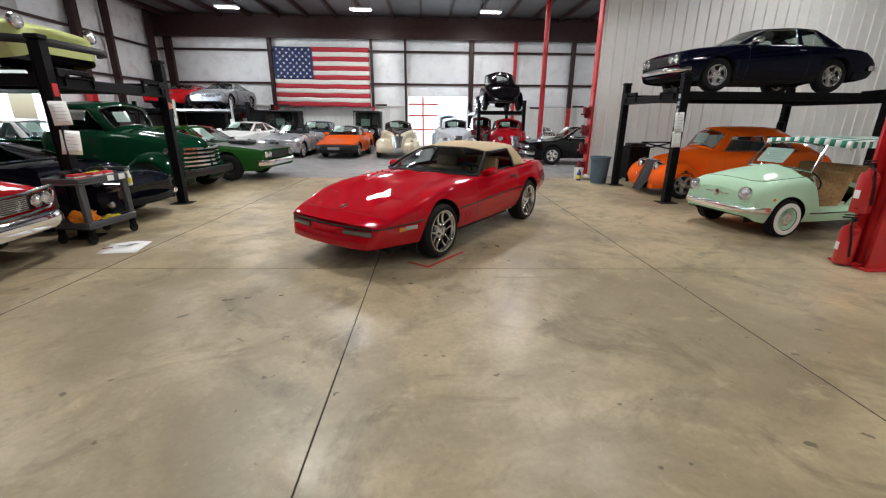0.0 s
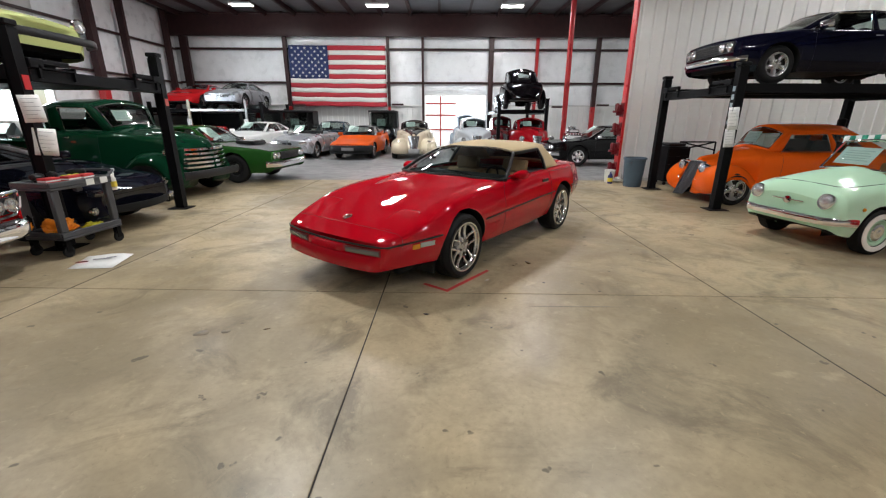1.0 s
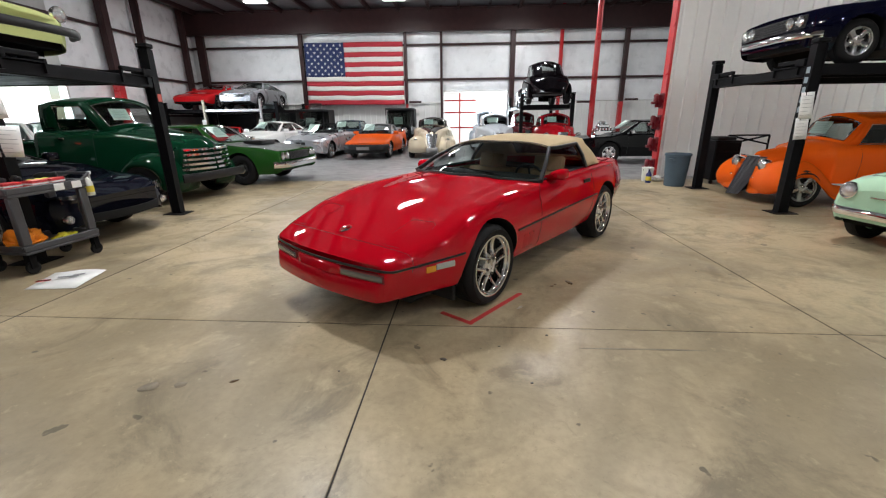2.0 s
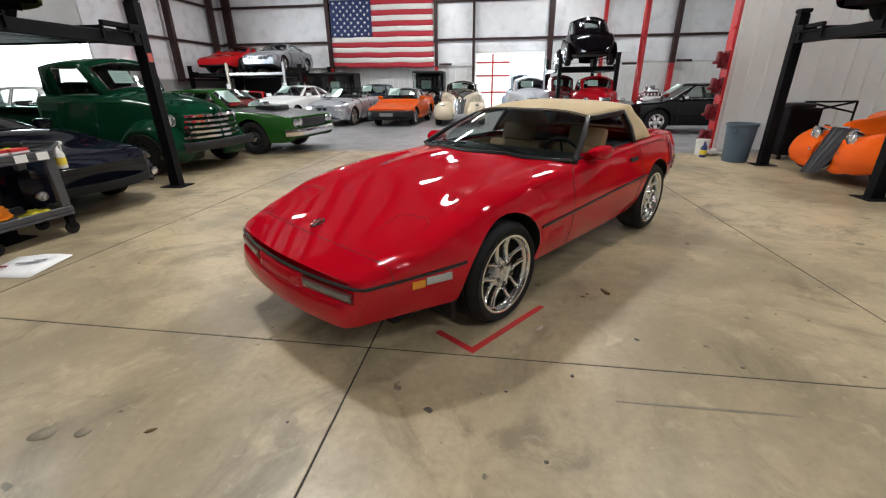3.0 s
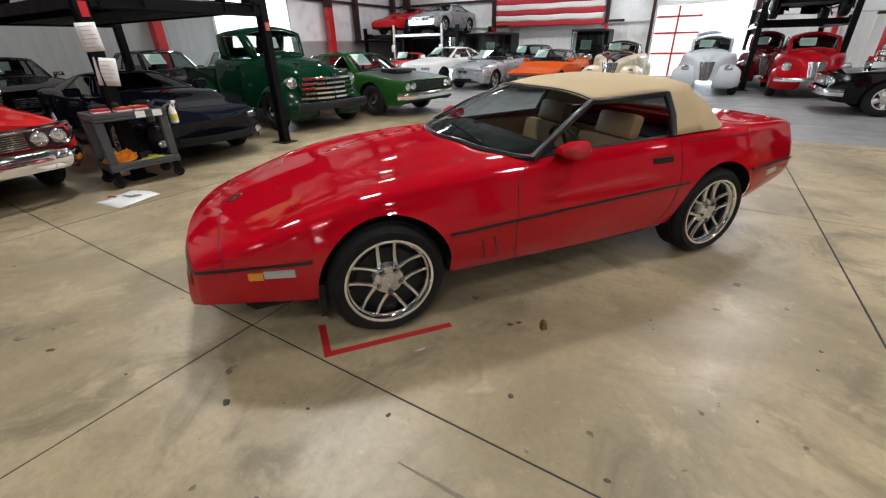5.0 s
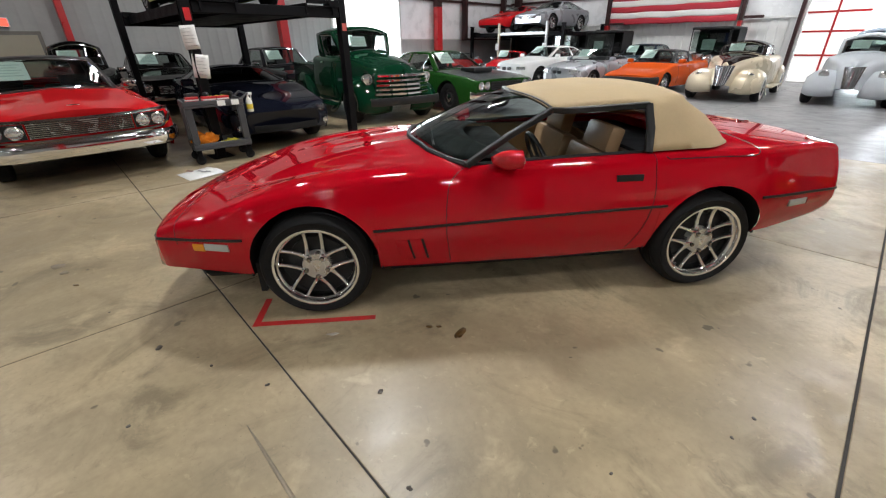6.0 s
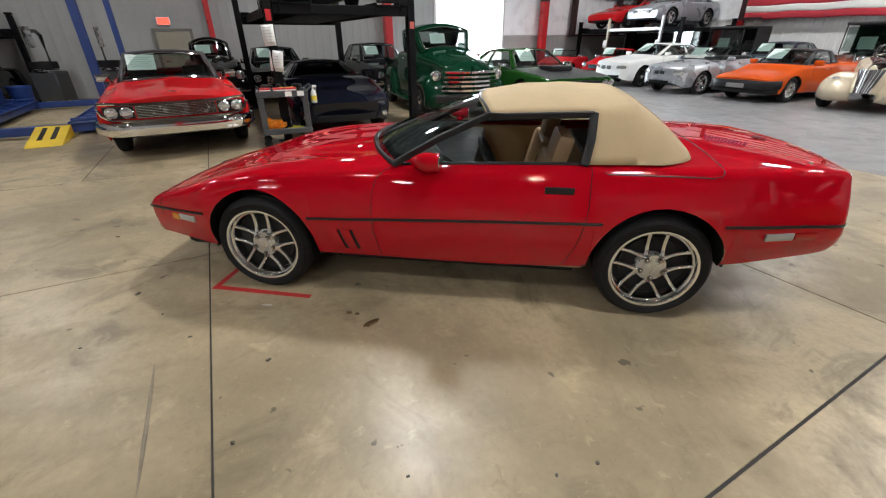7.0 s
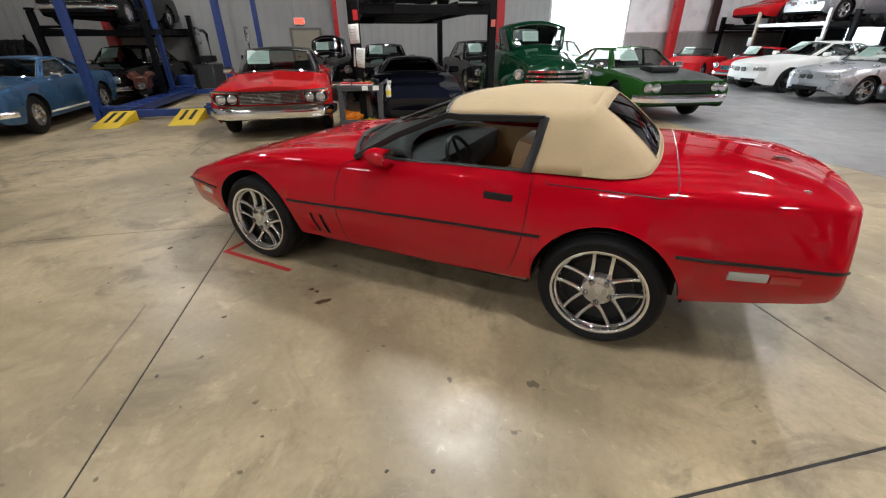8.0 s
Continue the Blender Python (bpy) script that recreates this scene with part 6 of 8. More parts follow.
part("carburettor", boxes((bx + 0.08, bx + 0.45, -0.17, 0.17, 1.09, 1.2), bevel=0.03), CHROME, sc)
for sg in (1, -1):
    bm = bmesh.new()
    lathe(bm, [(0.09, 0), (0.11, 0.06), (0.11, 0.1), (0, 0.12)], Matrix.Translation((bx + 0.3, sg * 0.1, 1.19)), n=14)
    part("air_scoop", bm, DULL, c)

# dark blue coupe on the right-hand lift
c, sh, pm = std("classic_coupe", "dark navy 1970s coupe with chrome bumpers raised on a lift", (0.0025, 0.003, 0.012), at_front(5.68, 9.25, 180, 2.34, 2.13), 4.0, 1.58, 1.23, 2.34, 0.78, 0.31, 0.74, 0.85, 1.2, 0.87, 0.8, 3.3, 0.62, (1.2, 1.78), None, (3.35, 2.78), gh_w=0.54, rims=("five", 0.19, DULL), bow=0.03, bot=0.2, zw=0.5, show_card=False,
                half=[(0, 0.9), (0.05, 0.95), (0.2, 0.98), (1.0, 1.0), (3.1, 1.0), (3.9, 0.92), (4.0, 0.86)])
slats(c, sh, 0.5, 0.68, 0.7, 5, BLACK)
for sg in (1, -1):
    for y in (0.42, 0.6):
        lamp(c, sh.nose(sg * y, 0.6, 0.02), 0.07)
bumper(c, sh, 0.4, 0.09, wrap=0.25)
bumper(c, sh, 0.45, 0.09, rear=True, wrap=0.25)

# cars on and under the far rack
c, sh, pm = std("sports_coupe", "bright red sports coupe on a storage rack", (0.5, 0.012, 0.015), at_front(-12.45, 22.2, -93, 2.6, 1.99), 4.4, 1.85, 1.2, 2.6, 0.9, 0.33, 0.55, 0.76, 1.5, 0.9, 0.95, 3.6, 0.9, (1.6, 2.2), None, (3.9, 3.0), gh_w=0.52, bow=0.14, rims=("many", 0.22, DULL), trim=False, show_card=False, rear=False)
c, sh, pm = std("coupe", "metallic grey fastback coupe on a storage rack", (0.3, 0.31, 0.33), at_front(-10.45, 22.3, -91, 2.4, 1.99), 4.06, 1.77, 1.3, 2.4, 0.78, 0.34, 0.66, 0.86, 1.4, 0.93, 0.95, 3.6, 0.85, (1.45, 2.0), None, (3.7, 2.7), gh_w=0.54, metal=0.4, bow=0.1, rims=("five", 0.22, DULL), trim=False, show_card=False, rear=False)
slats(c, sh, 0.5, 0.62, 0.4, 4, DULL)
square_lamps(c, sh, (0.6,), 0.62, 0.2, 0.09, HEADLENS)
c, sh, pm = std("small_roadster", "small red classic sports car under the rack", (0.5, 0.015, 0.02), at_front(-10.0, 19.3, -70, 2.3), 3.9, 1.5, 1.2, 2.3, 0.75, 0.3, 0.66, 0.8, 1.35, 0.86, 0.84, 3.0, 0.72, (1.4, 1.8), None, (2.9, 2.5), gh_w=0.5, rims=("dog", 0.19, DULL), rear=False, segs=(("p", 0.06), ("g", 0.7), ("p", 0.24)))
slats(c, sh, 0.5, 0.64, 0.4, 4, CHROME)
for sg in (1, -1):
    lamp(c, sh.nose(sg * 0.58, 0.64, 0.02), 0.08)
bumper(c, sh, 0.4, 0.09)
c, sh, pm = std("small_roadster", "small open red sports car by the wall", (0.5, 0.015, 0.02), at_front(-12.2, 18.7, -60, 2.2), 3.7, 1.5, 1.1, 2.2, 0.7, 0.3, 0.66, 0.78, 1.3, 0.84, 0.82, 2.9, 0.7, (1.4, 1.7), None, (2.8, 2.5), rims=("dog", 0.19, DULL), open_top=True, rear=False)
# cars standing in the second row by the side wall
c, sh, pm = std("sedan", "turquoise 1950s car with a white roof behind the pickup", (0.08, 0.3, 0.33), at_front(-9.6, 12.4, -4, 2.9), 5.0, 1.9, 1.5, 2.9, 0.9, 0.35, 0.86, 0.98, 1.6, 1.0, 0.98, 4.0, 0.9, (1.7, 2.15), None, (3.9, 3.4), roof_mat=paint("cream_white", WHITE_PAINT), rims=("cap", 0.19, CHROME), side=WHITEWALL, group="second row cars", gh_w=0.62)
for k, (nm, lab, col, x, y, z, H) in enumerate((
        ("coupe", "black coupe parked in the second row", (0.003, 0.003, 0.003), -10.7, 6.75, 0, 1.42),
        ("coupe", "dark grey coupe in the second row by the wall", (0.012, 0.012, 0.014), -10.2, 10.0, 0, 1.5),
        ("sedan", "black car stored beside the blue lift", (0.004, 0.004, 0.004), -10.6, -0.9, 0, 1.45),
        ("sedan", "dark car raised on the black storage lift", (0.004, 0.004, 0.005), -10.95, -0.85, 1.88, 1.4))):
    c, sh, pm = std(nm, lab, col, at_front(x, y, -4 + 3 * (k % 2), 2.8, z), 4.8, 1.8, H, 2.8, 0.85, 0.34, 0.84, 0.96, 1.55, 0.98, 0.95, 3.9, 0.86, (1.65, 2.1), None, (3.9, 3.3), rims=("cap", 0.19, CHROME), gh_w=0.6)
    slats(c, sh, 0.52, 0.7, 0.45, 5, DULL)
    for sg in (1, -1):
        lamp(c, sh.nose(sg * 0.68, 0.66, 0.02), 0.085)
    bumper(c, sh, 0.44, 0.11)
# ---- pre-war cars, pickup, beach car ----
FRONT_FENDER = [(0.46, -0.14), (0.52, 0.03), (0.47, 0.19), (0.32, 0.34), (0.1, 0.41), (-0.1, 0.41), (-0.3, 0.32), (-0.5, 0.14), (-0.7, -0.02), (-0.9, -0.06)]
REAR_FENDER = [(0.5, -0.08), (0.42, 0.1), (0.3, 0.27), (0.12, 0.38), (-0.08, 0.4), (-0.28, 0.32), (-0.42, 0.15), (-0.5, -0.04), (-0.52, -0.16)]


def fender(car, xc, zc, path, y_in, y_out, material, sg, scale=1.0, name="fender", drop=0.2, bulge=0.05):
    px, pz = [(k, p[0]) for k, p in enumerate(path)], [(k, p[1]) for k, p in enumerate(path)]
    n = 26
    rows = []
    P = [Vector((xc + scale * curve1(px, (len(path) - 1) * i / n), 0, zc + scale * curve1(pz, (len(path) - 1) * i / n))) for i in range(n + 1)]
    for i in range(n + 1):
        d = (P[min(i + 1, n)] - P[max(i - 1, 0)]).normalized()
        nrm = Vector((d.z, 0, -d.x))
        if nrm.z < 0 and abs(d.z) < 0.9:
            nrm = -nrm
        out = (P[i] - Vector((xc, 0, zc))).normalized()
        if nrm.dot(out) < 0:
            nrm = -nrm
        row = []
        t = i / n
        for k in range(11):
            u = k / 10
            y = lerp(y_in, y_out, min(1, u * 1.06)) - 0.02 * max(0, u - 0.9) * 10
            hgt = bulge * math.sin(math.pi * min(1, u * 1.1)) - drop * max(0, (u - 0.5) / 0.5) ** 2.3 - 0.02 * (1 - u)
            row.append(P[i] + Vector((0, sg * y, 0)) + nrm * hgt)
        rows.append(row)
    bm = bmesh.new()
    grid(bm, rows, flip=sg > 0)
    bmesh.ops.recalc_face_normals(bm, faces=bm.faces)
    if sum(f.normal.z * f.calc_area() for f in bm.faces) < 0:
        bmesh.ops.reverse_faces(bm, faces=bm.faces)
    return part(name, bm, material, car, solid=0.014, sharp=60)


DARKCHROME = mat("smoked_grille_chrome", (0.04, 0.04, 0.045), 0.4, 0.3)


def prewar(name, label, color, m, L=4.37, W=1.42, FW=0.87, H=1.62, wb=2.84, fo=0.62, R=0.34, hood=1.05, belt=1.12, wind=(1.65, 1.9), back=(3.62, 2.8), nose_z=0.98, gh_w=0.49, metal=0.0, grille=CHROME, grille_w=0.2, grille_low=0.42, grille_lean=0.0, headx=-0.06, roof_mat=None, rims=("five", 0.2, CHROME), side=RUBBER,
           body_mat=None, fender_mat=None, deck=1.0, tail=0.55, lamps="pods", bump=False, scale=1.0, show_card=True, category="car", headz=0.78, heady=0.5, segs=None, half=None, crown=0.15, hood_mat=None):
    car = thing(name, label, category, m)
    pm = body_mat or paint(name, color, metal)
    fm = fender_mat or pm
    sh = Shell(L, W, wb, fo, R,
               top=[(0, nose_z - 0.12), (0.12, nose_z), (0.5, hood), (wind[0] - 0.1, belt + 0.05), (back[0] - 0.2, belt + 0.04), (back[0], deck + 0.08), (lerp(back[0], L, 0.5), deck - 0.05), (L, tail)],
               sh=[(0, nose_z - 0.2), (0.12, nose_z - 0.1), (0.5, hood - 0.09), (wind[0], belt - 0.02), (back[0] - 0.2, belt - 0.02), (back[0], deck), (lerp(back[0], L, 0.5), deck - 0.14), (L, tail - 0.06)],
               half=half or [(0, 0.2), (0.05, 0.28), (0.2, 0.36), (0.7, 0.5), (wind[0] - 0.3, 0.84), (wind[0] + 0.2, 0.97), (lerp(wind[0], back[0], 0.6), 1.0), (back[0], 0.93), (L - 0.25, 0.7), (L, 0.42)],
               bot=[(0, 0.42), (0.3, 0.36), (L - 0.6, 0.36), (L, 0.42)], zw=0.72, tuck=0.03, tumble=0.05, rc=0.14, arches=False, bow=0.1, rake=0.1, crown=2.2)
    sh.build(car, pm, hood=(0.12, wind[0] - 0.2), doors=((wind[0] + 0.1, lerp(wind[0], back[0], 0.62)),), trunk=(back[0] + 0.06, L - 0.1), hole=(wind[0] + 0.12, back[0] - 0.25), hood_mat=hood_mat)
    roof, _ = greenhouse(car, sh, roof_mat or pm, wind[0], back[0], wind[1], back[1], H, gh_w, inset=0.03, bowa=0.1, bowb=0.12, bowra=0.05, bowrb=0.1, segs=segs or (("p", 0.07), ("g", 0.4, 0.5), ("p", 0.06), ("g", 0.24, 0.24), ("p", 0.23, 0.13)), frame_mat=CHROME,
                         rear_glass=(0.28, 0.72, 0.35, 0.8), crown=crown, front_glass=(0.07, 0.93, 0.1, 0.87), rail=0.11)
    interior(car, sh, wind[0] + 0.05, back[0] - 0.3, zfloor=0.4, zseat=0.62, rear=False, width=W / 2 - 0.12)
    wheels(car, sh, 2 * FW - 0.26, rr=rims[1], w=0.2, style=rims[0], rim_mat=rims[2], side_mat=side)
    for sg in (1, -1):
        fender(car, sh.xn - fo, R + 0.02, FRONT_FENDER, 0.22, FW, fm, sg, scale, "front_fender")
        fender(car, sh.xn - fo - wb, R + 0.02, REAR_FENDER, W / 2 - 0.14, FW, fm, sg, scale, "rear_fender")
        bm = bmesh.new()
        box(bm, sh.xn - fo - wb + 0.45, sh.xn - fo - 0.8, sg * (W / 2 + 0.06) - 0.12, sg * (W / 2 + 0.06) + 0.12, 0.29, 0.33, bevel=0.012)
        part("running_board", bm, fm, car)
        if lamps == "pods":
            p = Vector((sh.xn + headx, sg * heady, headz))
            bm = bmesh.new()
            lathe(bm, [(0.0, -0.22), (0.05, -0.17), (0.085, -0.06), (0.1, 0.0)], Matrix.Translation(p) @ pose(0, 0, 0, 0, 90, 0), n=20)
            part("lamp_pod", bm, CHROME, car)
            lamp(car, p, 0.085)
        else:
            lamp(car, Vector((sh.xn - fo + 0.4 * scale, sg * heady, headz)), 0.09, depth=0.12)
        seam(car, [Vector((p.x, p.y * sg, p.z)) for p in (sh.at(wind[0] + 0.1, lerp(0.3, 10.5, k / 10)) + Vector((0, 0.001, 0)) for k in range(11))], 0.003)
        blk(car, "door_handle", CHROME, sh.xn - lerp(wind[0], back[0], 0.58), sh.xn - lerp(wind[0], back[0], 0.58) + 0.13, sg * (W / 2 - 0.03) - 0.015, sg * (W / 2 - 0.03) + 0.02, belt - 0.16, belt - 0.135)
    # upright grille that follows the nose
    if grille is None:
        grille_w, g_on = 0.03, False
    else:
        g_on = True
    bm = bmesh.new()
    zs = [lerp(grille_low, nose_z - 0.08, k / 8) for k in range(9)]
    g_rows = []
    for z in zs:
        w = grille_w * (0.55 + 0.45 * (z - grille_low) / (nose_z - grille_low))
        row = []
        for k in range(7):
            y = lerp(-w, w, k / 6)
            p = sh.nose(y, z)
            row.append(Vector((p.x + 0.012 + 0.05 * (1 - abs(y) / w) + grille_lean * (zs[-1] - z) / (zs[-1] - zs[0]), y, z)))
        g_rows.append(row)
    grid(bm, g_rows)
    g = part("grille", bm, (DARKCHROME if grille is DARKCHROME else mat("grille_mesh", (0.25, 0.25, 0.26), 0.25, 0.9)) if g_on else pm, car)
    for k in range(9 if g_on else 0):
        u = k / 8
        bm = bmesh.new()
        pts = []
        for row in g_rows:
            i = min(5, int(u * 6))
            pts.append(row[i].lerp(row[i + 1], u * 6 - i) + Vector((0.006, 0, 0)))
        tube(bm, pts, 0.008, 5)
        part("grille_bar", bm, grille, g)
    if bump:
        bumper(car, sh, 0.48, 0.09, out=0.16, wmax=FW - 0.1, wrap=0.1)
    if show_card:
        card(car, Vector((sh.xn - lerp(wind[0], wind[1], 0.3) + 0.03, -0.16, lerp(belt, H, 0.28))), 0.36, 0.22, math.degrees(math.atan2(wind[1] - wind[0], H - belt)))
    return car, sh, pm


CREAM = paint("champagne", (0.62, 0.54, 0.4), 0.3)
DGREY = paint("dark_brown_black", (0.018, 0.012, 0.011), 0.0)
c, sh, pm = prewar("street_rod", "champagne street rod with a dark roof and chrome grille", CREAM, at_front(-1.15, 18.0, -88, 2.84), H=1.5, W=1.62, gh_w=0.58, body_mat=CREAM, fender_mat=CREAM, roof_mat=DGREY, lamps="fender", heady=0.6, headz=0.62, grille_w=0.24, FW=0.92, hood_mat=DGREY, side=WHITEWALL)
c, sh, pm = prewar("street_rod", "pale silver pre-war coupe with a slotted chrome grille", (0.5, 0.53, 0.56), at_front(1.4, 18.6, -90, 2.84), H=1.62, W=1.6, gh_w=0.58, lamps="fender", heady=0.54, headz=0.72, FW=0.9)
c, sh, pm = prewar("coupe", "red 1940s coupe with chrome bumper", (0.36, 0.006, 0.012), at_front(3.85, 18.6, -92, 2.84), H=1.62, W=1.66, gh_w=0.6, hood=1.1, lamps="fender", heady=0.6, headz=0.78, bump=True, FW=0.9)
c, sh, pm = prewar("street_rod", "orange street rod coupe with a dark sloping grille under the lift", (0.78, 0.11, 0.008), at_front(5.36, 9.28, 180, 2.84), H=1.47, L=4.05, W=1.56, fo=0.34, R=0.3, gh_w=0.55, wind=(1.1, 1.34), back=(3.45, 2.55), belt=0.98, hood=0.9, nose_z=0.83, deck=0.92, lamps="pods", heady=0.345, headz=0.645, headx=0.03, grille=DARKCHROME, grille_w=0.235, grille_low=0.1, grille_lean=0.035, scale=0.88, rims=("five", 0.2, DULL), FW=0.88)
bm = bmesh.new()
bar(bm, [Vector((sh.xn + 0.06 - 0.25 * abs(y), y, 0.765)) for y in (-0.235, -0.12, 0, 0.12, 0.235)], 0.05, 0.022, ch=0.35)
part("grille_cap", bm, CHROME, c)
for sg in (1, -1):      # aprons that close the front between the grille and the fenders
    rows = []
    for k in range(8):
        v = k / 7
        a = Vector((sh.xn + 0.045 - 0.03 * v, sg * lerp(0.1, 0.19, v), lerp(0.15, 0.6, v)))
        b = Vector((sh.xn + 0.05 - 0.16 * v * v, sg * lerp(0.74, 0.6, v), lerp(0.26, 0.64, v)))
        rows.append([a.lerp(b, u / 8) + Vector((0.07 * math.sin(math.pi * u / 8) * (1 - 0.5 * v), 0, -0.05 * math.sin(math.pi * u / 8) * (1 - v))) for u in range(9)])
    bm = bmesh.new()
    grid(bm, rows, flip=sg < 0)
    bmesh.ops.recalc_face_normals(bm, faces=bm.faces)
    part("front_apron", bm, pm, c, solid=0.012)
    bm = bmesh.new()
    lathe(bm, [(0.03, 0), (0.03, 0.012), (0.018, 0.018), (0, 0.018)], Matrix.Translation((sh.xn + 0.09, sg * 0.3, 0.4)) @ pose(0, 0, 0, 0, 90, 0), n=14)
    part("turn_lamp", bm, CHROME, c)
c, sh, pm = prewar("coupe", "black pre-war coupe raised on a rack, seen from behind", (0.004, 0.003, 0.004), at_front(3.5, 22.6, 90, 2.84, 1.95), H=1.72, W=1.7, gh_w=0.62, FW=0.9, bump=False, show_card=False)
c, sh, pm = prewar("coupe", "dark red pre-war coupe beside the rack", (0.12, 0.008, 0.012), at_front(3.0, 21.3, -90, 2.84), H=1.7, lamps="fender", heady=0.56, headz=0.75)
c, sh, pm = prewar("coupe", "pale blue pre-war coupe in front of the big door", (0.35, 0.42, 0.5), at_front(1.3, 22.4, -90, 2.84), H=1.8, lamps="fender", heady=0.56, headz=0.75)
c, sh, pm = prewar("coupe", "black 1940s coupe behind the red hardtop", (0.004, 0.004, 0.004), at_front(-9.9, 5.0, -3, 2.84), H=1.68, W=1.5, hood=1.1, lamps="fender", heady=0.6, headz=0.8, bump=True, FW=0.9)

# green pickup
GREEN = paint("deep_green", (0.003, 0.031, 0.014))
c, sh, pm = prewar("pickup_truck", "deep green 1950s pickup truck with a chrome barred grille", GREEN, at_front(-5.56, 9.68, -9, 2.95), L=3.08, W=1.7, FW=0.97, H=1.9, wb=2.95, fo=0.72, R=0.37, hood=1.24, belt=1.31, wind=(1.6, 1.86), back=(3.0, 2.86), nose_z=1.14, gh_w=0.72, body_mat=GREEN, deck=1.3, tail=1.26, crown=0.13, half=[(0, 0.46), (0.04, 0.55), (0.2, 0.63), (0.8, 0.72), (1.4, 0.88), (1.8, 0.97), (2.6, 1.0), (2.98, 0.99), (3.08, 0.95)],
                   lamps="fender", heady=0.69, headz=0.88, scale=1.18, rims=("dog", 0.2, BLACK), category="pickup truck", grille=None, segs=(("p", 0.1), ("g", 0.58, 0.56), ("p", 0.32, 0.34)))
for k in range(5):
    z = 0.6 + 0.085 * k
    bm = bmesh.new()
    bar(bm, [Vector((sh.xn + 0.07 - 0.2 * (abs(y) / 0.62) ** 2 - 0.04 * k / 5, y, z)) for y in (-0.62 + 0.02 * k, -0.4, -0.2, 0, 0.2, 0.4, 0.62 - 0.02 * k)], 0.08, 0.058, ch=0.45)
    part("grille_bar", bm, CHROME, c)
bm = bmesh.new()
box(bm, sh.xn - 0.3, sh.xn - 0.08, -0.6, 0.6, 0.5, 1.0, bevel=0.05)
part("grille_back", bm, GREEN, c)
bumper(c, sh, 0.47, 0.15, out=0.1, wmax=0.8, wrap=0.06, material=BLACK)
bx0, bx1 = sh.xn - 5.0, sh.xn - 3.12
for sg in (1, -1):
    bm = boxes((bx0, bx1, sg * 0.66 - 0.02, sg * 0.66 + 0.02, 0.62, 1.08), (bx0, bx1, sg * 0.68 - 0.05, sg * 0.68 + 0.05, 1.06, 1.1), bevel=0.012)
    part("bed_side", bm, GREEN, c)
part("bed_front", boxes((bx1 - 0.03, bx1, -0.64, 0.64, 0.62, 1.08)), GREEN, c)
part("tailgate", boxes((bx0, bx0 + 0.03, -0.64, 0.64, 0.62, 1.08)), GREEN, c)
part("bed_floor", boxes((bx0 + 0.031, bx1 - 0.031, -0.64, 0.64, 0.6, 0.64)), mat("bed_wood", (0.12, 0.07, 0.035), 0.5, noise_amt=0.3), c)
part("chassis_rail", boxes((bx0, sh.xn - 0.5, 0.35, 0.42, 0.45, 0.58), (bx0, sh.xn - 0.5, -0.42, -0.35, 0.45, 0.58)), UNDER, c)
bm = bmesh.new()
lathe(bm, [(0.03, 0), (0.03, 0.02), (0, 0.03)], Matrix.Translation((sh.xn - 0.2, 0, 1.1)) @ Matrix.Diagonal((1, 4, 1, 1)), n=12)
part("hood_badge", bm, CHROME, c)

# mint beach car with wicker seats and a fringed canopy
MINT = paint("mint_green", (0.47, 0.7, 0.5))
WICKER = mat("woven_wicker", (0.33, 0.19, 0.075), 0.75, noise_amt=0.35, noise_scale=26, bump=0.9, bump_scale=110)


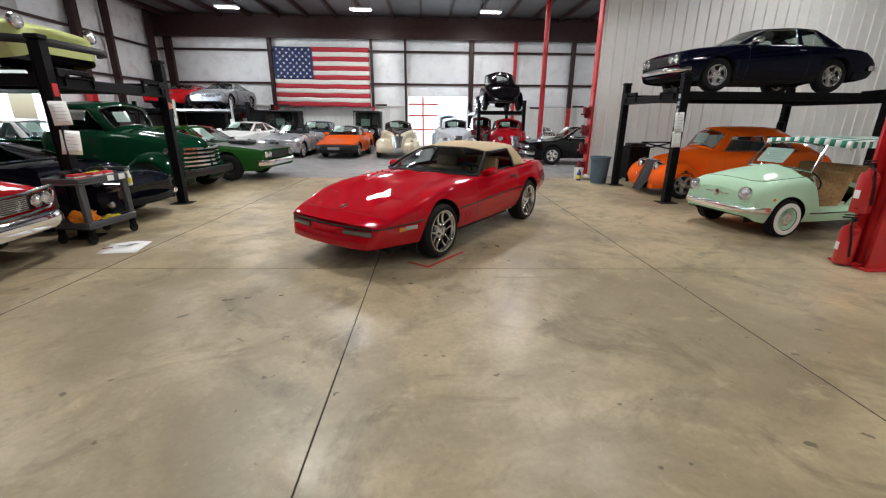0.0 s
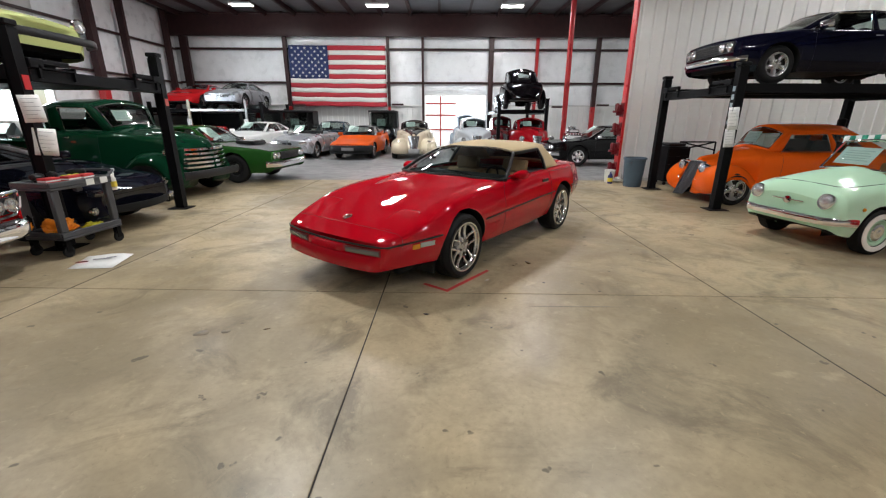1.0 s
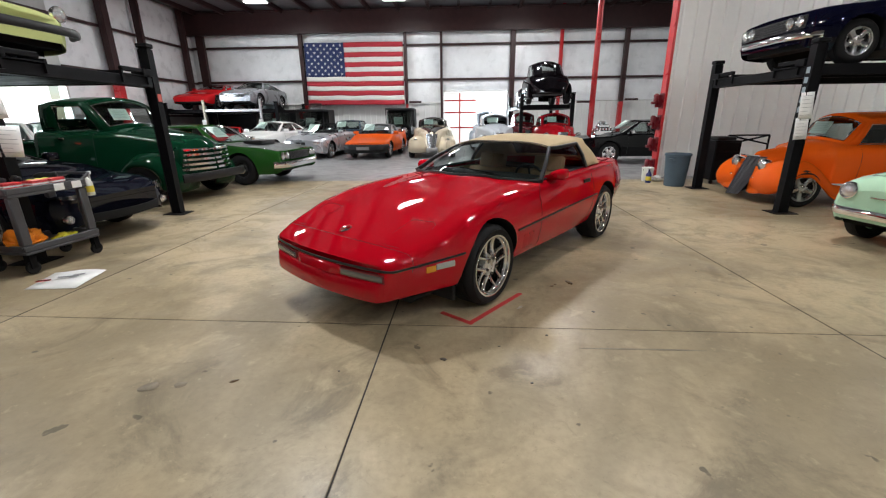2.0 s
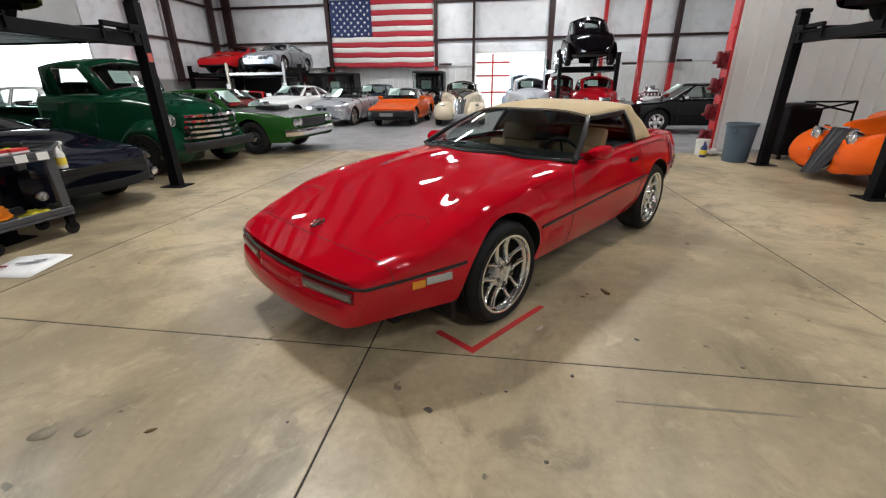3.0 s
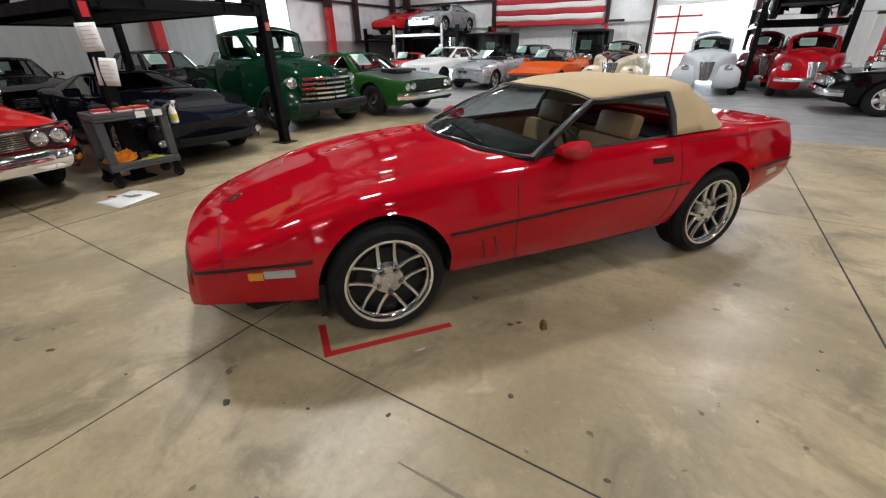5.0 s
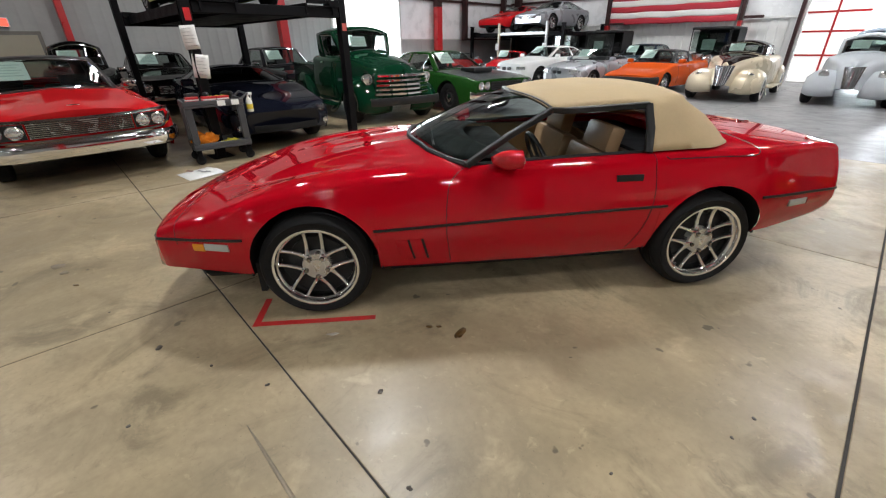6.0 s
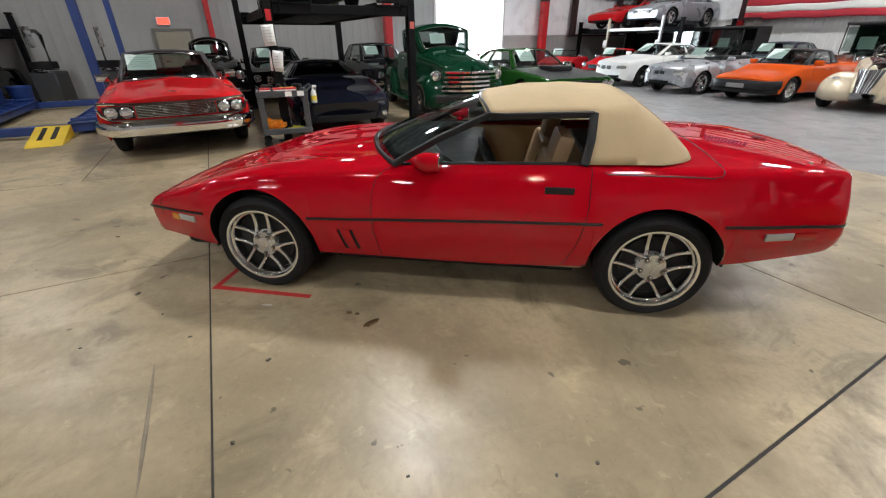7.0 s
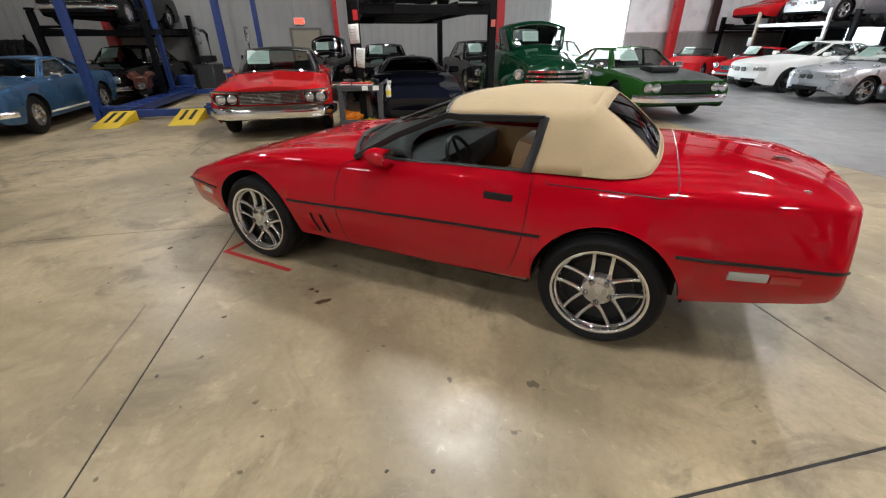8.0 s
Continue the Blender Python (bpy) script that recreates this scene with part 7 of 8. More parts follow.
def beach_car():
    car = thing("beach_car", "mint green open beach car with wicker seats and striped canopy", "car", at_front(4.92, 6.14, 190, 1.84))
    sh = Shell(3.0, 1.32, 1.84, 0.56, 0.27,
               top=[(0, 0.66), (0.03, 0.735), (0.09, 0.8), (0.25, 0.868), (0.6, 0.935), (0.95, 0.965), (1.2, 0.6), (1.9, 0.6), (2.1, 0.78), (2.6, 0.76), (2.9, 0.6), (3.0, 0.5)],
               sh=[(0, 0.62), (0.03, 0.69), (0.09, 0.735), (0.25, 0.775), (0.6, 0.82), (0.95, 0.84), (1.08, 0.62), (1.16, 0.4), (1.85, 0.4), (1.95, 0.55), (2.1, 0.72), (2.6, 0.68), (2.9, 0.55), (3.0, 0.46)],
               half=[(0, 0.84), (0.02, 0.9), (0.06, 0.94), (0.15, 0.97), (0.3, 0.985), (0.6, 0.99), (1.5, 0.99), (2.3, 1.0), (2.7, 0.93), (2.95, 0.75), (3.0, 0.65)],
               bot=[(0, 0.3), (0.1, 0.24), (0.4, 0.2), (2.6, 0.2), (3.0, 0.32)], zw=0.42, tuck=0.05, tumble=0.06, rc=0.15, arch=1.17, bow=0.04)
    sh.build(car, MINT, hood=(0.2, 0.92), hole=(1.0, 2.0), hole_in=0)
    wheels(car, sh, 1.17, R=0.27, rr=0.155, w=0.14, style="cap", side_mat=WHITEWALL, rim_mat=MINT)
    for sg in (1, -1):
        lamp(car, sh.nose(sg * 0.44, 0.62, 0.0) + Vector((0.012, 0, 0.0)), 0.08, depth=0.1, tilt=6)
        seam(car, [Vector((p.x, p.y * sg, p.z)) for p in (sh.side(s, 0.33, 0.003) for s in (0.95, 1.3, 1.7, 2.0))], 0.009, CHROME, "side_trim")
        bm = bmesh.new()
        lathe(bm, [(0.022, 0), (0.018, 0.012), (0, 0.018)], Matrix.Translation(sh.side(0.28, 0.55)) @ pose(0, 0, 0, -90, 0, 0), n=10) if sg > 0 else lathe(bm, [(0.022, 0), (0.018, 0.012), (0, 0.018)], Matrix.Translation(Vector((sh.side(0.28, 0.55).x, -sh.side(0.28, 0.55).y, 0.55))) @ pose(0, 0, 0, 90, 0, 0), n=10)
        part("side_marker", bm, AMBER, car)
        bm = bmesh.new()
        tube(bm, [Vector((sh.xn - 0.98, sg * 0.55, 0.84)), Vector((sh.xn - 1.06, sg * 0.55, 0.72)), Vector((sh.xn - 1.12, sg * 0.56, 0.56))], 0.012, 6)
        part("grab_rail", bm, CHROME, car)
    bumper(car, sh, 0.4, 0.09, out=0.05, wrap=0.25)
    seam(car, [sh.place(s, y, sh.topz(s, y) + 0.002) for s, y in ((0.9, 0.5), (0.5, 0.49), (0.3, 0.46), (0.17, 0.38), (0.12, 0.24), (0.1, 0), (0.12, -0.24), (0.17, -0.38), (0.3, -0.46), (0.5, -0.49), (0.9, -0.5))], 0.005)
    bm = bmesh.new()
    lathe(bm, [(0.05, 0), (0.045, 0.01), (0, 0.016)], Matrix.Translation(sh.nose(0, 0.57, 0.0)) @ pose(0, 0, 0, 0, 90, 0), n=16)
    bar(bm, [sh.nose(y, 0.575, 0.002) for y in (-0.2, -0.1, 0, 0.1, 0.2)], 0.01, 0.014)
    part("nose_badge", bm, CHROME, car)
    # windshield
    lo = [Vector((sh.xn - 0.98 + 0.1 * (1 - (y / 0.5) ** 2), y, 0.9 + 0.045 * (1 - (y / 0.5) ** 2))) for y in (lerp(-0.5, 0.5, k / 8) for k in range(9))]
    hi = [Vector((p.x - 0.24, p.y * 0.88, 1.25 + 0.04 * (1 - (p.y / 0.5) ** 2))) for p in lo]
    bm = bmesh.new()
    grid(bm, [[p.lerp(q, v) for p, q in zip(lo, hi)] for v in (0, 0.5, 1)])
    o = part("windshield", bm, GLASS, car)
    bm = bmesh.new()
    tube(bm, lo + hi[::-1], 0.014, 6, closed=True)
    part("window_frame", bm, CHROME, o)
    part("floor_pan", boxes((sh.xn - 2.05, sh.xn - 0.95, -0.56, 0.56, 0.24, 0.28)), DARKSEAT, car)
    for sg in (1, -1):
        for x, w in ((sh.xn - 1.62, 0.23),):
            bm = bmesh.new()
            box(bm, x - 0.05, x + 0.38, sg * 0.28 - w, sg * 0.28 + w, 0.3, 0.48, bevel=0.05, seg=2)
            box(bm, -0.05, 0.05, -w, w, 0, 0.46, bevel=0.045, seg=2, m=pose(x - 0.03, sg * 0.28, 0.42, 0, -15, 0))
            part("seat", bm, WICKER, car, "woven wicker seat")
    bm = bmesh.new()
    box(bm, sh.xn - 2.3, sh.xn - 2.05, -0.52, 0.52, 0.6, 0.95, bevel=0.05, seg=2)
    part("rear_bench", bm, WICKER, car)
    mm = Matrix.Translation((sh.xn - 1.28, 0.28, 0.74)) @ pose(0, 0, 0, 0, -60, 0)
    bm = bmesh.new()
    tube(bm, [mm @ Vector((0.17 * math.cos(a * math.pi / 10), 0.17 * math.sin(a * math.pi / 10), 0)) for a in range(20)], 0.012, 6, closed=True)
    part("steering_wheel", bm, BLACK, car)
    bm = bmesh.new()
    tube(bm, [Vector((sh.xn - 1.12, y, z)) for y, z in ((-0.55, 0.5), (-0.3, 0.46), (0, 0.45))], 0.01, 5)
    part("door_rope", bm, WHITEWALL, car)
    # canopy: one stripe after the other, with a scalloped fringe
    GREENC, WHITEC = mat("green_cloth", (0.03, 0.25, 0.16), 0.85, bump=0.2), mat("white_cloth", (0.8, 0.8, 0.78), 0.85, bump=0.2)
    x0, x1 = sh.xn - 2.95, sh.xn - 1.42
    n = 17
    for k in range(n):
        ya, yb = lerp(-0.62, 0.62, k / n), lerp(-0.62, 0.62, (k + 1) / n)
        bm = bmesh.new()

        def z(y, t):
            return 1.33 + 0.04 * (1 - (y / 0.62) ** 2) - 0.02 * (2 * t - 1) ** 2
        rows = [[Vector((lerp(x0, x1, t), y, z(y, t))) for y in (ya, yb)] for t in (0, 0.25, 0.5, 0.75, 1)]
        rows.append([Vector((x1 + 0.01, ya, z(ya, 1) - 0.09)), Vector((x1 + 0.01, yb, z(yb, 1) - 0.09))])
        rows.insert(0, [Vector((x0 - 0.01, ya, z(ya, 0) - 0.09)), Vector((x0 - 0.01, yb, z(yb, 0) - 0.09))])
        grid(bm, rows)
        part("canopy_stripe", bm, GREENC if k % 2 else WHITEC, car, solid=0.004)
    for sg in (1, -1):
        for k in range(22):
            xa, xb = lerp(x0, x1, k / 22), lerp(x0, x1, (k + 1) / 22)
            bm = boxes((xa, xb - 0.004, sg * 0.628 - 0.003, sg * 0.628 + 0.003, 1.23, 1.322))
            part("canopy_fringe", bm, GREENC if k % 2 else WHITEC, car)
        for x, zb in ((x0 + 0.3, 0.7), (x1 - 0.04, 1.2)):
            bm = bmesh.new()
            tube(bm, [Vector((x, sg * 0.58, zb)), Vector((x, sg * 0.6, 1.33))], 0.012, 6)
            part("canopy_post", bm, CHROME, car)
    card(car, Vector((sh.xn - 1.0, -0.16, 0.98)), 0.42, 0.27, 40)
    return car


beach_car()


# tall open touring cars by the far wall
def touring_car(m, label, cab=False):
    car = thing("touring_car", label, "car", m)
    pm = paint("old_black", (0.004, 0.004, 0.004))
    R, wb = 0.38, 2.54
    sh = Shell(3.4, 1.3, wb, 0.5, R, top=[(0, 1.05), (0.8, 1.12), (1.2, 1.15), (3.0, 1.15), (3.4, 1.1)], sh=[(0, 1.0), (0.8, 1.05), (1.2, 1.1), (3.4, 1.08)], half=[(0, 0.36), (0.9, 0.5), (1.2, 0.8), (1.6, 1.0), (3.3, 1.0), (3.4, 0.95)], bot=[(0, 0.5), (3.4, 0.5)], zw=0.8, tuck=0.02, tumble=0.02, rc=0.06, arches=False, bow=0.0)
    sh.build(car, pm, hole=(1.3, 3.2))
    wheels(car, sh, 1.42, R=R, rr=0.3, w=0.09, style="many", rim_mat=BLACK)
    for sg in (1, -1):
        fender(car, sh.xn - 0.5, R, FRONT_FENDER, 0.5, 0.8, pm, sg, 1.0, "front_fender", drop=0.04)
        fender(car, sh.xn - 0.5 - wb, R, REAR_FENDER, 0.55, 0.8, pm, sg, 1.0, "rear_fender", drop=0.04)
        lamp(car, Vector((sh.xn + 0.08, sg * 0.42, 0.95)), 0.1, depth=0.14)
        part("running_board", boxes((-0.75, 0.6, sg * 0.7 - 0.1, sg * 0.7 + 0.1, 0.38, 0.41)), pm, car)
    blk(car, "radiator", DULL, sh.xn - 0.02, sh.xn + 0.05, -0.25, 0.25, 0.55, 1.08)
    bm = bmesh.new()
    box(bm, -1.3, 0.62, -0.66, 0.66, 1.86, 1.94, bevel=0.03)
    if cab:
        for sg in (1, -1):
            box(bm, -1.3, -0.3, sg * 0.64 - 0.015, sg * 0.64 + 0.015, 1.1, 1.87)
        box(bm, -1.3, -1.27, -0.62, 0.62, 1.1, 1.87)
    part("canvas_top", bm, mat("black_canvas", (0.02, 0.02, 0.02), 0.85, noise_amt=0.2), car)
    for sg in (1, -1):
        for x in (0.55, -0.4, -1.25):
            bm = bmesh.new()
            tube(bm, [Vector((x, sg * 0.62, 1.05)), Vector((x, sg * 0.63, 1.87))], 0.018, 6)
            part("top_post", bm, BLACK, car)
    part("windshield", boxes((0.56, 0.57, -0.58, 0.58, 1.14, 1.8)), GLASS, car)
    interior(car, sh, 1.25, 3.2, zfloor=0.55, zseat=0.85, width=0.58, seat_h=0.45)
    card(car, Vector((0.5, -0.05, 1.2)), 0.42, 0.34, 5)
    return car


touring_car(at_front(-3.0, 21.6, -90, 2.54), "black open touring car with canvas top", True)
touring_car(at_front(-7.4, 21.9, -90, 2.54), "black vintage touring car with closed rear top", True)
touring_car(at_front(-9.3, 22.4, -90, 2.54), "dark vintage car parked under the storage rack", True)
# ---- lifts and racks ----
def sheet(parent, m, w, h, lines=6, name="notice_sheet", kind_mat=PAPER):
    """A printed paper sheet facing local +x of m."""
    bm = bmesh.new()
    rows = [[m @ Vector((0.004 + 0.012 * math.sin(3.0 * v + u), (u - 0.5) * w, (v - 0.5) * h)) for u in (0, 0.33, 0.66, 1)] for v in (0, 0.25, 0.5, 0.75, 1)]
    grid(bm, rows)
    bmesh.ops.recalc_face_normals(bm, faces=bm.faces)
    o = part(name, bm, kind_mat, parent, solid=0.0015)
    bm = bmesh.new()
    for k in range(lines):
        z = h * (0.36 - 0.72 * k / max(1, lines - 1))
        box(bm, 0.0215, 0.0225, -w * 0.38, w * (0.36 - 0.22 * (k % 3 == 1)), z, z + h * 0.014, m=m)
    part("print_bar", bm, INK, o)
    return o


def four_post(name, label, x0, x1, y0, y1, z, post_top, material, along_pad=0.12, cross=True, pw=0.13, deck=True, runway_w=0.5, papers=()):
    """Four posts, two runways along x, end beams, base plates."""
    t = thing(name, label, "car lift")
    for x in (x0, x1):
        for y in (y0, y1):
            bm = bmesh.new()
            # folded steel post: channel with flanges
            for bx in ((-pw / 2, pw / 2, -0.045, 0.045, 0.012, post_top), (-pw / 2 - 0.008, -pw / 2, -0.06, 0.06, 0.012, post_top - 0.02), (pw / 2, pw / 2 + 0.008, -0.06, 0.06, 0.012, post_top - 0.02)):
                box(bm, x + bx[0], x + bx[1], y + bx[2], y + bx[3], bx[4], bx[5])
            p = part("post", bm, material, t)
            part("base_plate", boxes((x - 0.17, x + 0.17, y - 0.15, y + 0.15, 0.0, 0.0118), bevel=0.003), material, p)
            part("post_cap", boxes((x - pw / 2 - 0.02, x + pw / 2 + 0.02, y - 0.075, y + 0.075, post_top + 0.001, post_top + 0.06), bevel=0.01), material, p)
    yc = (y0 + y1) / 2
    for x in (x0, x1):
        part("cross_beam", boxes((x - 0.07, x + 0.07, y0 + 0.07, y1 - 0.07, z - 0.19, z - 0.045), bevel=0.01), material, t)
        for ya, yb in ((y0 + 0.075, y0 + 0.25), (y1 - 0.25, y1 - 0.075)):
            part("cable_cover", boxes((x - 0.1, x + 0.1, ya, yb, z - 0.044, z + 0.06), bevel=0.008), material, t)
    g = (y1 - y0) / 2 - 0.42
    for sy in (-1, 1):
        ya = yc + sy * g
        bm = boxes((x0 - 0.1, x1 + 0.1, ya - runway_w / 2, ya + runway_w / 2, z - 0.044, z - 0.03), (x0 - 0.1, x1 + 0.1, ya - runway_w / 2, ya - runway_w / 2 + 0.03, z - 0.15, z - 0.001), (x0 - 0.1, x1 + 0.1, ya + runway_w / 2 - 0.03, ya + runway_w / 2, z - 0.15, z - 0.001))
        k = x0
        while k < x1:
            box(bm, k, k + 0.03, ya - runway_w / 2 + 0.03, ya + runway_w / 2 - 0.03, z - 0.0295, z - 0.012)
            k += 0.3
        part("runway", bm, material, t)
        for x in (x0 - 0.08, x1 + 0.02):
            part("wheel_stop", boxes((x, x + 0.06, ya - runway_w / 2 + 0.05, ya + runway_w / 2 - 0.05, z + 0.0, z + 0.06), bevel=0.01), material, t)
    return t


liftL = four_post("four_post_lift", "black four-post car lift carrying a pale yellow coupe", -9.2, -4.7, 5.76, 8.14, 2.1, 2.46, BLACKSTEEL)
part("drip_tray", boxes((-8.9, -5.0, 6.35, 7.5, 1.93, 1.95)), BLACKSTEEL, liftL)
for z, w, h, dy, r in ((1.62, 0.19, 0.29, -0.02, 3), (1.26, 0.21, 0.3, 0.03, -6)):
    sheet(liftL, Matrix.Translation((-4.61, 5.74 + dy, z)) @ pose(0, 0, 0, r, 0, -32), w, h)
part("red_label", boxes((-4.624, -4.618, 5.72, 5.8, 1.82, 1.97)), STEEL_RED, liftL)
part("warning_label", boxes((-4.624, -4.618, 8.1, 8.18, 1.72, 1.83)), mat("faded_red_label", (0.5, 0.1, 0.08), 0.6), liftL)
liftR = four_post("four_post_lift", "black four-post car lift carrying a navy coupe", 4.82, 8.9, 8.09, 10.42, 2.12, 2.36, BLACKSTEEL)
for z, h in ((1.55, 0.36), (1.24, 0.3)):
    sheet(liftR, Matrix.Translation((4.78, 8.025, z)) @ pose(0, 0, 0, 4, 0, -115), 0.15, h)
bm = bmesh.new()
for k in range(5):
    box(bm, 4.74, 4.744, 8.06, 8.12, 1.98 - 0.13 * k, 2.06 - 0.13 * k)
part("maker_mark", bm, mat("grey_blue_print", (0.3, 0.36, 0.4), 0.6), liftR, "faded vertical maker mark")
# power unit on the far post
bm = bmesh.new()
lathe(bm, [(0.08, 0), (0.08, 0.3), (0.05, 0.32), (0, 0.32)], Matrix.Translation((8.75, 10.3, 1.25)), n=16)
box(bm, 8.65, 8.85, 10.2, 10.4, 1.0, 1.25, bevel=0.02)
part("power_unit", bm, BLACKSTEEL, liftR)
four_post("four_post_lift", "black four-post lift holding a black pre-war coupe", 2.5, 4.6, 20.0, 24.2, 1.95, 2.35, BLACKSTEEL)
GREYSTEEL = mat("galvanised_steel", (0.36, 0.36, 0.36), 0.4, 0.6, noise_amt=0.15)
rackL = four_post("storage_rack", "dark steel storage rack with two cars on top", -13.9, -8.6, 21.6, 25.1, 1.97, 2.22, BLACKSTEEL)
for xa, xb in ((-13.5, -11.4), (-11.2, -8.9)):
    part("rack_panel", boxes((xa, xb, 25.2, 25.24, 0.3, 1.8)), BLACKSTEEL, rackL)
CREAMSTEEL = mat("cream_steel", (0.5, 0.46, 0.34), 0.45, noise_amt=0.08)
for x, ma in ((-11.85, CREAMSTEEL), (-9.2, GREYSTEEL)):
    t = thing("lift_column", "pale painted steel lift column in front of the rack", "lift column")
    part("post", boxes((x - 0.05, x + 0.05, 21.2, 21.3, 0, 2.36), bevel=0.01), ma, t)
    part("base_plate", boxes((x - 0.16, x + 0.16, 21.1, 21.4, 0, 0.015)), ma, t)
    sheet(t, Matrix.Translation((x, 21.14, 1.35)) @ pose(0, 0, 0, 0, 0, -90), 0.2, 0.3)
t = thing("rack_beam", "grey galvanised beam across the rack front", "rack beam")
part("beam", boxes((-11.79, -9.26, 21.22, 21.34, 1.84, 1.96), bevel=0.01), GREYSTEEL, t)
# blue lift with yellow ramps
bl = four_post("drive_on_lift", "blue drive-on lift lowered to the floor with yellow ramps", -11.9, -7.4, 0.2, 3.0, 0.24, 3.6, BLUESTEEL, pw=0.17)
YELLOW = mat("yellow_ramp_paint", (0.72, 0.5, 0.02), 0.45, noise_amt=0.12, noise_scale=5)
for yc in (0.72, 2.12):
    bm = bmesh.new()
    rows = [[(-6.3, yc - 0.25, 0.004), (-6.3, yc + 0.25, 0.004)], [(-7.28, yc - 0.25, 0.2), (-7.28, yc + 0.25, 0.2)]]
    a = [bm.verts.new(v) for r in rows for v in r]
    b = [bm.verts.new((v.co.x, v.co.y, 0.001)) for v in a]
    for q in ((a[0], a[1], a[3], a[2]), (b[0], b[2], b[3], b[1]), (a[0], a[2], b[2], b[0]), (a[1], b[1], b[3], a[3]), (a[2], a[3], b[3], b[2]), (a[0], b[0], b[1], a[1])):
        bm.faces.new(q)
    bmesh.ops.recalc_face_normals(bm, faces=bm.faces)
    r = part("ramp", bm, YELLOW, bl, "yellow painted drive-on ramp")
    for dy in (-0.1, 0.08):
        bm = boxes((-7.2, -6.62, yc + dy - 0.035, yc + dy + 0.035, 0.1, 0.115))
        bmesh.ops.transform(bm, matrix=Matrix.Translation((-6.91, yc, 0.108)) @ pose(0, 0, 0, 0, 11.3, 0) @ Matrix.Translation((6.91, -yc, -0.094)), verts=bm.verts)
        part("ramp_slot", bm, BLACK, r)
four_post("four_post_lift", "black storage lift with a dark car on top", -14.35, -10.6, -2.1, 0.42, 1.86, 2.26, BLACKSTEEL)

part("end_ramp", boxes((-13.2, -12.85, 0.75, 1.3, 0.0, 0.1), bevel=0.02), YELLOW, bl, "short yellow end ramp")
# clutter past the blue lift
t = thing("waste_bin", "dark blue plastic bin behind the blue lift", "bin", pose(-12.35, 0.5, 0))
bm = bmesh.new()
lathe(bm, [(0.2, 0), (0.22, 0.03), (0.25, 0.52), (0.27, 0.53), (0.27, 0.57), (0.25, 0.575), (0.235, 0.54), (0.2, 0.05), (0, 0.04)], n=24)
part("barrel", bm, BLUESTEEL, t)
RUSTED = mat("rusty_engine_paint", (0.085, 0.022, 0.01), 0.5, noise_amt=0.4, noise_scale=9)
t = thing("engine_on_stand", "rusty orange engine block bolted to a black stand", "engine stand", pose(-9.95, 0.2, 0, 0, 0, 8))
for y in (-0.22, 0.22):
    part("stand_leg", boxes((-0.42, 0.42, y - 0.03, y + 0.03, 0.06, 0.11), bevel=0.006), BLACKSTEEL, t)
    for x in (-0.38, 0.38):
        part("caster", lathe(bmesh.new(), [(0.03, -0.015), (0.035, 0), (0.03, 0.015)], Matrix.Translation((x, y, 0.035)) @ pose(0, 0, 0, 90, 0, 0), n=12), RUBBER, t)
part("stand_post", boxes((-0.4, -0.33, -0.035, 0.035, 0.11, 0.75), bevel=0.006), BLACKSTEEL, t)
part("cross_bar", boxes((-0.4, -0.34, -0.19, 0.19, 0.111, 0.16), bevel=0.006), BLACKSTEEL, t)
blk_ = part("engine_block", boxes((-0.32, 0.24, -0.16, 0.16, 0.42, 0.72), bevel=0.03), RUSTED, t)
for sg in (1, -1):
    bm = bmesh.new()
    box(bm, -0.29, 0.21, -0.07, 0.07, 0, 0.16, bevel=0.02, m=pose(0, sg * 0.13, 0.68, -sg * 40, 0, 0))
    part("cylinder_head", bm, RUSTED, blk_)
part("oil_pan", boxes((-0.28, 0.2, -0.11, 0.11, 0.28, 0.421), bevel=0.02), BLACK, blk_)
part("pulley", lathe(bmesh.new(), [(0.09, 0), (0.09, 0.04), (0.03, 0.05), (0, 0.05)], Matrix.Translation((0.24, 0, 0.5)) @ pose(0, 0, 0, 0, 90, 0), n=18), DULL, blk_)
for y, z, w, h in ((0.32, 2.6, 0.54, 0.22), (1.36, 1.58, 0.34, 0.2)):
    t = thing("wall_sign", "small red notice board on the side wall", "sign", pose(X0 + 0.012, y, z))
    part("board", boxes((0, 0.012, -w / 2, w / 2, -h / 2, h / 2), bevel=0.002), mat("sign_red", (0.3, 0.02, 0.02), 0.5, noise_amt=0.05), t)
    part("print_bar", boxes((0.0125, 0.0135, -w * 0.36, w * 0.36, -0.025, 0.025)), PAPER, t)

# ---- cart and clutter ----
CARTGREY = mat("grey_plastic", (0.055, 0.057, 0.063), 0.5, noise_amt=0.12, noise_scale=7, bump=0.1)
cart = thing("utility_cart", "grey plastic two-shelf utility cart with detailing tools", "cart", pose(-4.5, 5.74, 0, 0, 0, 83))
for z in (0.2, 0.76):
    bm = boxes((-0.38, 0.38, -0.25, 0.25, z, z + 0.03), (-0.38, 0.38, -0.25, -0.22, z + 0.03, z + 0.09), (-0.38, 0.38, 0.22, 0.25, z + 0.03, z + 0.09), (-0.38, -0.35, -0.22, 0.22, z + 0.03, z + 0.09), (0.35, 0.38, -0.22, 0.22, z + 0.03, z + 0.09), bevel=0.008)
    part("shelf", bm, CARTGREY, cart)
